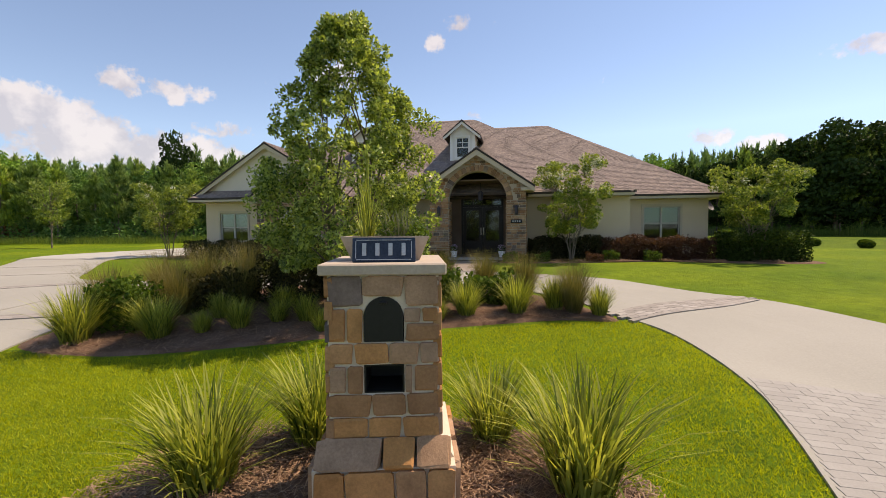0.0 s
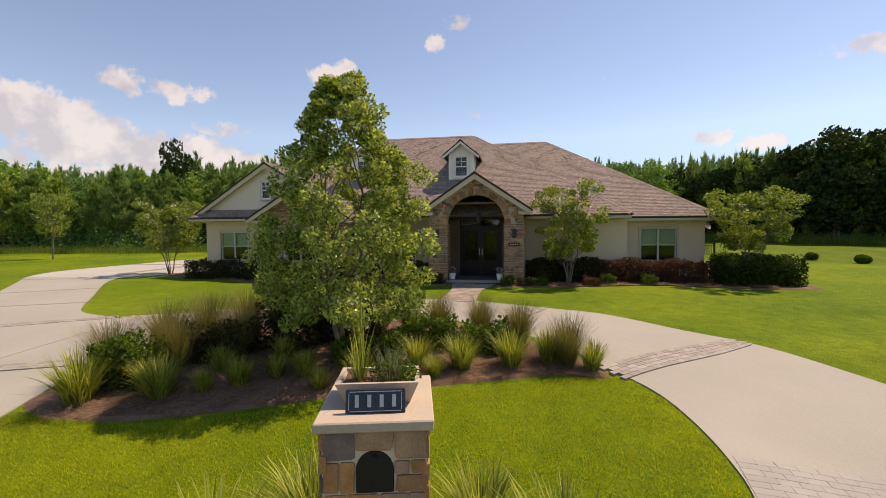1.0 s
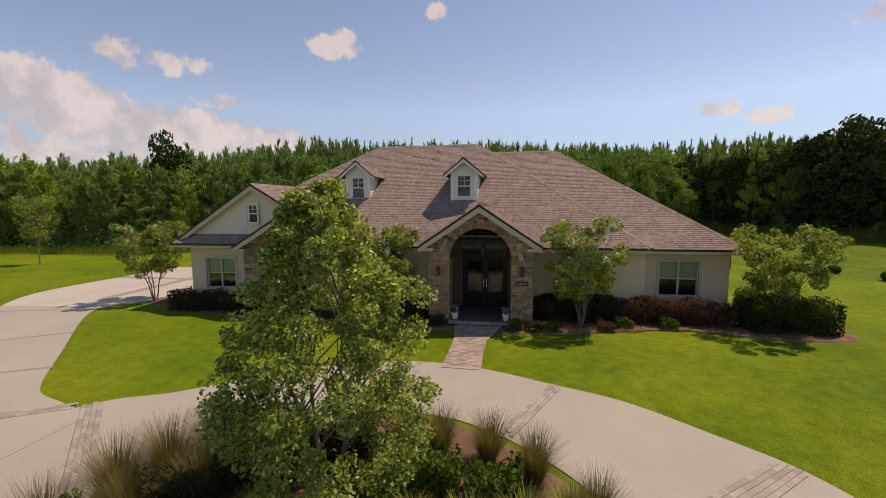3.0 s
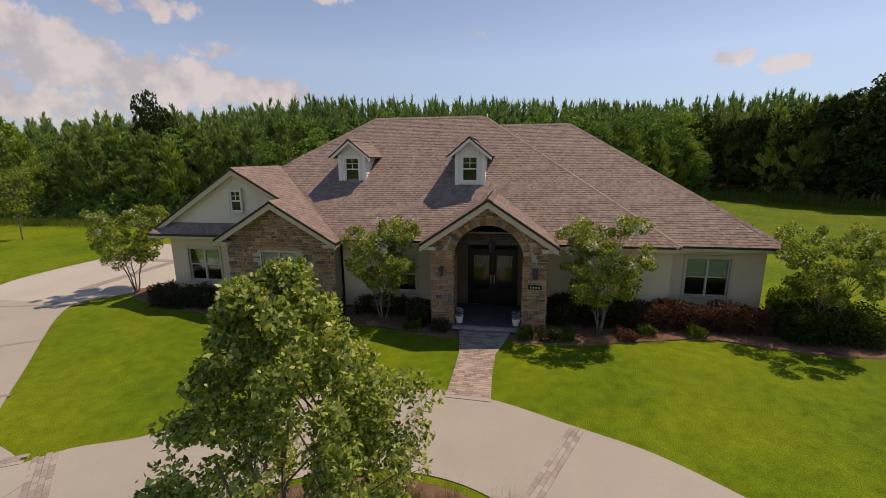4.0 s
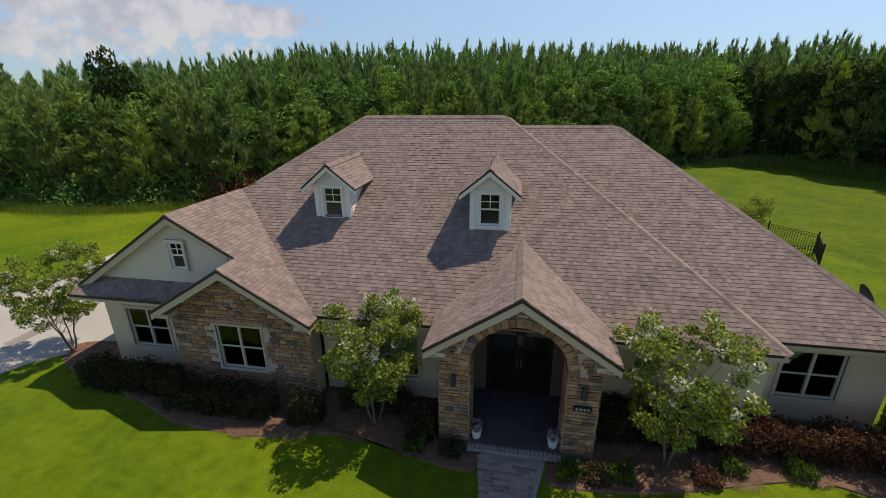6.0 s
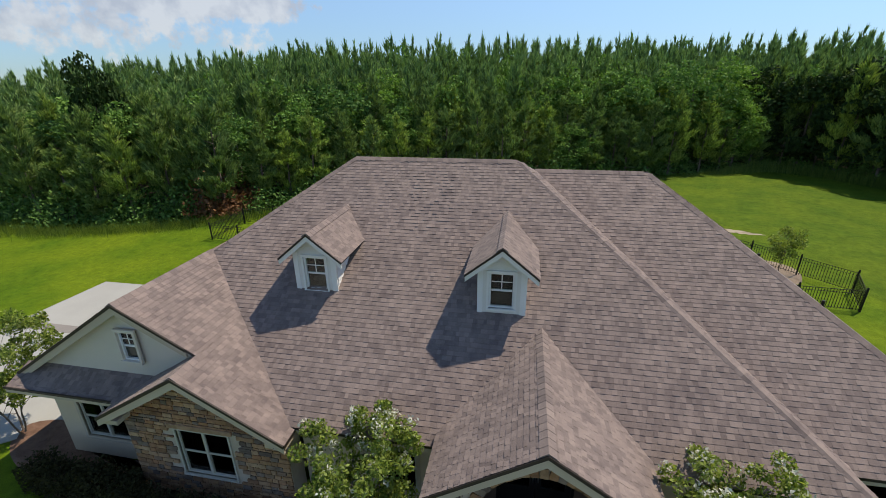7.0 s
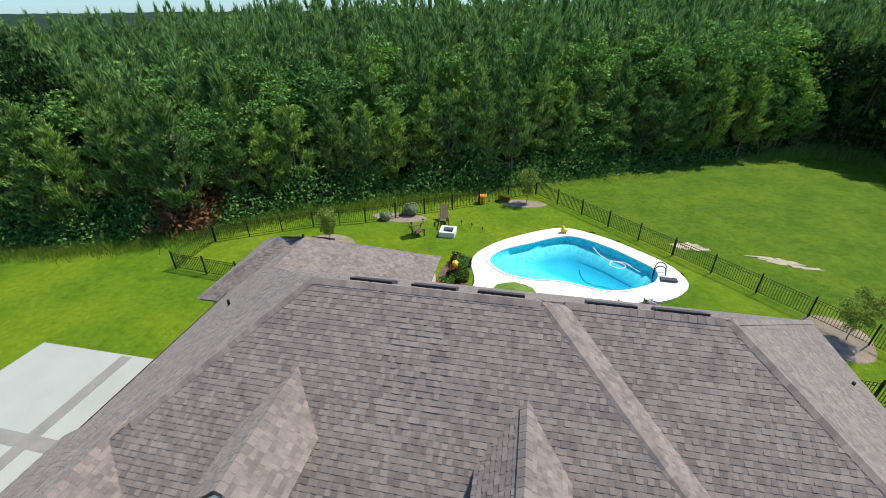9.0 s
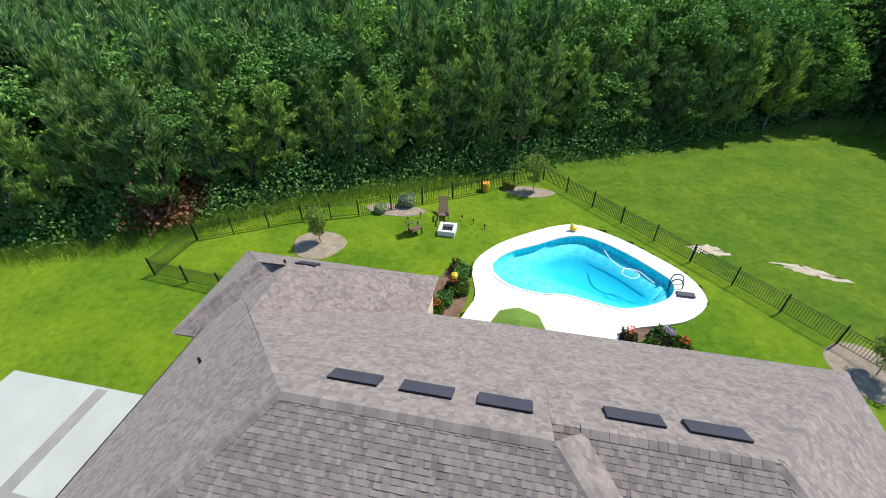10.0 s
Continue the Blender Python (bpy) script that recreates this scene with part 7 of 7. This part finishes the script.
# the live oaks where the wood comes forward; shade is put into their leaf colour
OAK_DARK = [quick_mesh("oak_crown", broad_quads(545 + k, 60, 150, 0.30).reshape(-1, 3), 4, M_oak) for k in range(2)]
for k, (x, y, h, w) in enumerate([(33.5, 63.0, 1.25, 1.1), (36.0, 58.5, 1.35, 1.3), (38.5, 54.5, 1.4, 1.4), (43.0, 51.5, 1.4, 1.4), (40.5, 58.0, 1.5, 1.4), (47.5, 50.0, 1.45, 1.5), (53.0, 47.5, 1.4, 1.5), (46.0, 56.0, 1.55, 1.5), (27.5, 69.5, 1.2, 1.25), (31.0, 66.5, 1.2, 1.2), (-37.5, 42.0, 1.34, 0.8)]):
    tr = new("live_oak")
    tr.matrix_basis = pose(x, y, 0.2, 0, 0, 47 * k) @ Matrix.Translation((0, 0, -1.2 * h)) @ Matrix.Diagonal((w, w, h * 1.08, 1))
    tagged(tr, "dense live oak at the wood's edge in shade-darkened leaf colour", "tree", "live oaks")
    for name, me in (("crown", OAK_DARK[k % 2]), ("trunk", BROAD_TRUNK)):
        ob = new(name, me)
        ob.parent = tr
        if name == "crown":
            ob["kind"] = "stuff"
tagged(new("far_pines", quick_mesh("far_pines", np.concatenate(far_pine).reshape(-1, 3), 3, M_pine_far)), "dense dark green pine wood behind the lawn", "woods", kind="stuff")
tagged(new("far_leafy_trees", quick_mesh("far_leafy_trees", np.concatenate(far_broad).reshape(-1, 3), 4, M_broad)), "leafy trees mixed into the pine wood", "woods", kind="stuff")

# the canopy of the woods going on behind
cg = np.random.default_rng(590)
cs_, cf = [], []
nu = 150
depths = [38, 38.5, 42, 47, 53, 60, 68, 78, 90, 105, 125, 150, 185, 230, 290, 370, 480, 700, 1200]
for j, dd in enumerate(depths):
    for i in range(nu):
        s = steps[-1] * i / (nu - 1)
        p = edge_at(s)
        x = p[0] * (1 + dd / 60.0)
        hgt = (0.0 if j == 0 else 9.0 if x > -20 else 6.5) + (cg.uniform(0, 3.6) if j else 0)
        cs_.append((x + cg.normal(0, 0.6), p[1] + dd + cg.normal(0, 0.8), hgt))
for j in range(len(depths) - 1):
    for i in range(nu - 1):
        cf.append((j * nu + i, j * nu + i + 1, (j + 1) * nu + i + 1, (j + 1) * nu + i))
tagged(new("far_canopy", mesh_of("far_canopy", cs_, cf, M_canopy)), "unbroken dark green tree canopy in the distance", "woods", kind="stuff")

# dim litter under the trees
lv, lf = [], []
for i, (x, y) in enumerate(EDGE):
    lv += [(x, y + 0.9, rise(0, 60) + 0.02), (x * 1.15, y + 60.0, rise(0, 60) + 0.02)]
    if i:
        lf.append((2 * i - 2, 2 * i, 2 * i + 1, 2 * i - 1))
tagged(new("forest_floor", mesh_of("forest_floor", lv, lf, M_litter)), "dark needle litter under the trees", "ground", kind="structure")

# brush and tall grass along the wood's foot
ub = np.random.default_rng(600)
N = 100000
s = ub.uniform(25, steps[-1] - 20, N)
px = np.interp(s, steps, [p[0] for p in EDGE])
py = np.interp(s, steps, [p[1] for p in EDGE])
lump = 0.5 + 0.5 * np.sin(s * 0.9) * np.sin(s * 0.37 + 1.0)
d = ub.uniform(-0.4, 1.0, N) + ub.uniform(0.0, 5.0, N) * np.interp(px, [14, 22], [1.0, 1.7])
zz = ub.uniform(0.0, 1.0, N) ** 1.3 * (0.7 + 2.6 * lump) * np.clip((d + 0.6) / 2.4, 0.12, 1.0)
fore = np.interp(px, [-60, -40, 4, 14], [0.0, 1.7, 1.7, 0.0])
pts = np.column_stack([px + ub.normal(0, 0.4, N), py + d - fore, 0.2 + zz * 1.15])
brown = (np.sin(s * 0.21 + 2.0) > 0.93) & (px < -8)
tagged(new("brush", quick_mesh("brush", leaf_quads(pts[~brown], 0.26, ub, 0.5, 0.6), 4, M_broad)), "tangled green brush at the wood's foot", "undergrowth", kind="stuff")
tagged(new("dead_brush", quick_mesh("dead_brush", leaf_quads(pts[brown] + np.array([0, 0.0, 0.4]), 0.34, ub, 0.5, 0.6), 4, M_dead)), "patch of rusty brown dead brush", "undergrowth", kind="stuff")
N = 30000
s = ub.uniform(25, steps[-1] - 20, N)
p = np.column_stack([np.interp(s, steps, [q[0] for q in EDGE]) + ub.normal(0, 0.5, N), np.interp(s, steps, [q[1] for q in EDGE]) + ub.normal(-0.7, 0.55, N) - np.interp(s, steps[-1] * np.array([0.2, 0.3, 0.55, 0.62]), [0.0, 1.6, 1.6, 0.0]), np.full(N, 0.15)])
w = np.stack([np.full(N, 0.02), np.zeros(N), np.zeros(N)], 1)
tip = p + np.column_stack([ub.normal(0, 0.15, N), ub.normal(0, 0.15, N), ub.uniform(0.3, 0.9, N) * np.interp(p[:, 0], [-8, -2, 18, 26], [1.0, 0.3, 0.3, 1.8])])
tagged(new("tall_grass", quick_mesh("tall_grass", np.stack([p - w, p + w, tip], 1).reshape(-1, 3), 3, M_rough)), "unmown tall grass along the wood", "grass", kind="stuff")

# ---- paver bands, brick path and apron ----
def lay_pavers(parent, rows, cols, at, w, d, lift=0.0, bond=True):
    """Bricks laid in rows on the ground; at(u, v) gives the place for metres along and across the rows."""
    for r in range(rows):
        for c in range(cols):
            u = (c + (0.5 if bond and r % 2 else 0.0)) * w
            x, y, turn = at(u, r * d)
            ob = new("paver", BAND_BRICK)
            ob.parent = parent
            ob.matrix_basis = parent.matrix_basis.inverted() @ on_ground(x, y, lift + 0.012 + rnd.uniform(-0.001, 0.001), turn) @ Matrix.Diagonal((w - 0.005, d - 0.005, 0.06, 1))


def band(a, b, rows, name="paver_band"):
    a, b = np.array(a), np.array(b)
    n = np.linalg.norm(b - a)
    t = (b - a) / n
    s = np.array([-t[1], t[0]])
    ang = math.atan2(t[1], t[0])
    th = thing(name, (a[0], a[1], rise(*a)), "band of grey-brown brick pavers set across the drive", "paving", "paver bands", "structure")
    w = 0.21
    lay_pavers(th, rows, int(n / w), lambda u, v: (*(a + t * (u + w / 2) + s * (v - rows * 0.0525)), ang), w, 0.105)


band((-5.6, 4.25), (-8.55, 7.2), 4)
band((-1.15, 7.9), (-1.5, 10.95), 3)
band((1.15, 7.3), (2.35, 9.85), 3)
band((3.15, 4.75), (6.3, 7.35), 5)
band((-5.95, 4.2), (-9.7, 3.0), 3)
band((-8.7, 6.95), (-12.2, 5.1), 3)
for (ax, ay), (bx, by) in (((-11.8, 8.9), (-14.6, 7.4)), ((-14.7, 11.9), (-17.3, 10.0)), ((-17.0, 15.2), (-21.6, 14.0)), ((-19.05, 17.0), (-19.05, 27.2)), ((-14.0, 22.6), (-24.1, 22.7))):
    a, b = np.array((ax, ay)), np.array((bx, by))
    n = np.linalg.norm(b - a)
    t = (b - a) / n
    s = np.array([-t[1], t[0]]) * (0.07 if ay < 16.5 else 0.28)
    k = max(2, int(n / 1.0))
    v, f = ribbon([tuple(a + (b - a) * i / k + s) for i in range(k + 1)], [tuple(a + (b - a) * i / k - s) for i in range(k + 1)], 0.037 + 0.005 * (ax == -19.05), 0.02)
    tagged(new("drive_joint", mesh_of("drive_joint", v, f, M_joint)), "dark grey strip set between the concrete slabs", "paving", kind="structure")
# the path: running bond across its width
for r in range(39):
    y = 10.78 + 0.105 * r
    grow = 1.0 + max(0.0, y - 13.2) * 0.26
    cuts = [0.0, 0.1, 0.3, 0.5, 0.7, 0.9, 1.0] if r % 2 else [0.0, 0.2, 0.4, 0.6, 0.8, 1.0]
    for a, b in zip(cuts, cuts[1:]):
        x, wide = -0.16 + (0.5 * (a + b) - 0.5) * 1.1 * grow, (b - a) * 1.1 * grow
        ob = new("paver", PATH_BRICK)
        ob.parent = walkway
        ob.matrix_basis = on_ground(x, y, 0.010 + rnd.uniform(-0.002, 0.002)) @ Matrix.Diagonal((wide - 0.014, 0.091, 0.06, 1))
# the paved apron towards the road
for k in range(24):
    for j in range(21):
        x = 4.22 + 0.21 * j + (0.105 if k % 2 else 0.0)
        y = 2.62 - 0.105 * k
        inner = float(np.interp(y, [-0.8, 0.7, 1.3, 2.6, 3.9], [3.35, 3.72, 3.9, 4.1, 3.9]))
        x += inner - 4.15
        if x > float(np.interp(y, [-3.0, 1.0, 3.6], [8.9, 8.3, 7.7])) - 0.12:
            continue
        wide = 0.21
        if j == 0 and k % 2:
            x, wide = x - 0.0525, 0.315
        ob = new("paver", PAVER)
        ob.parent = drive
        ob.matrix_basis = on_ground(x, y, -0.005 + rnd.uniform(-0.001, 0.001)) @ Matrix.Diagonal((wide - 0.003, 0.1025, 0.06, 1))
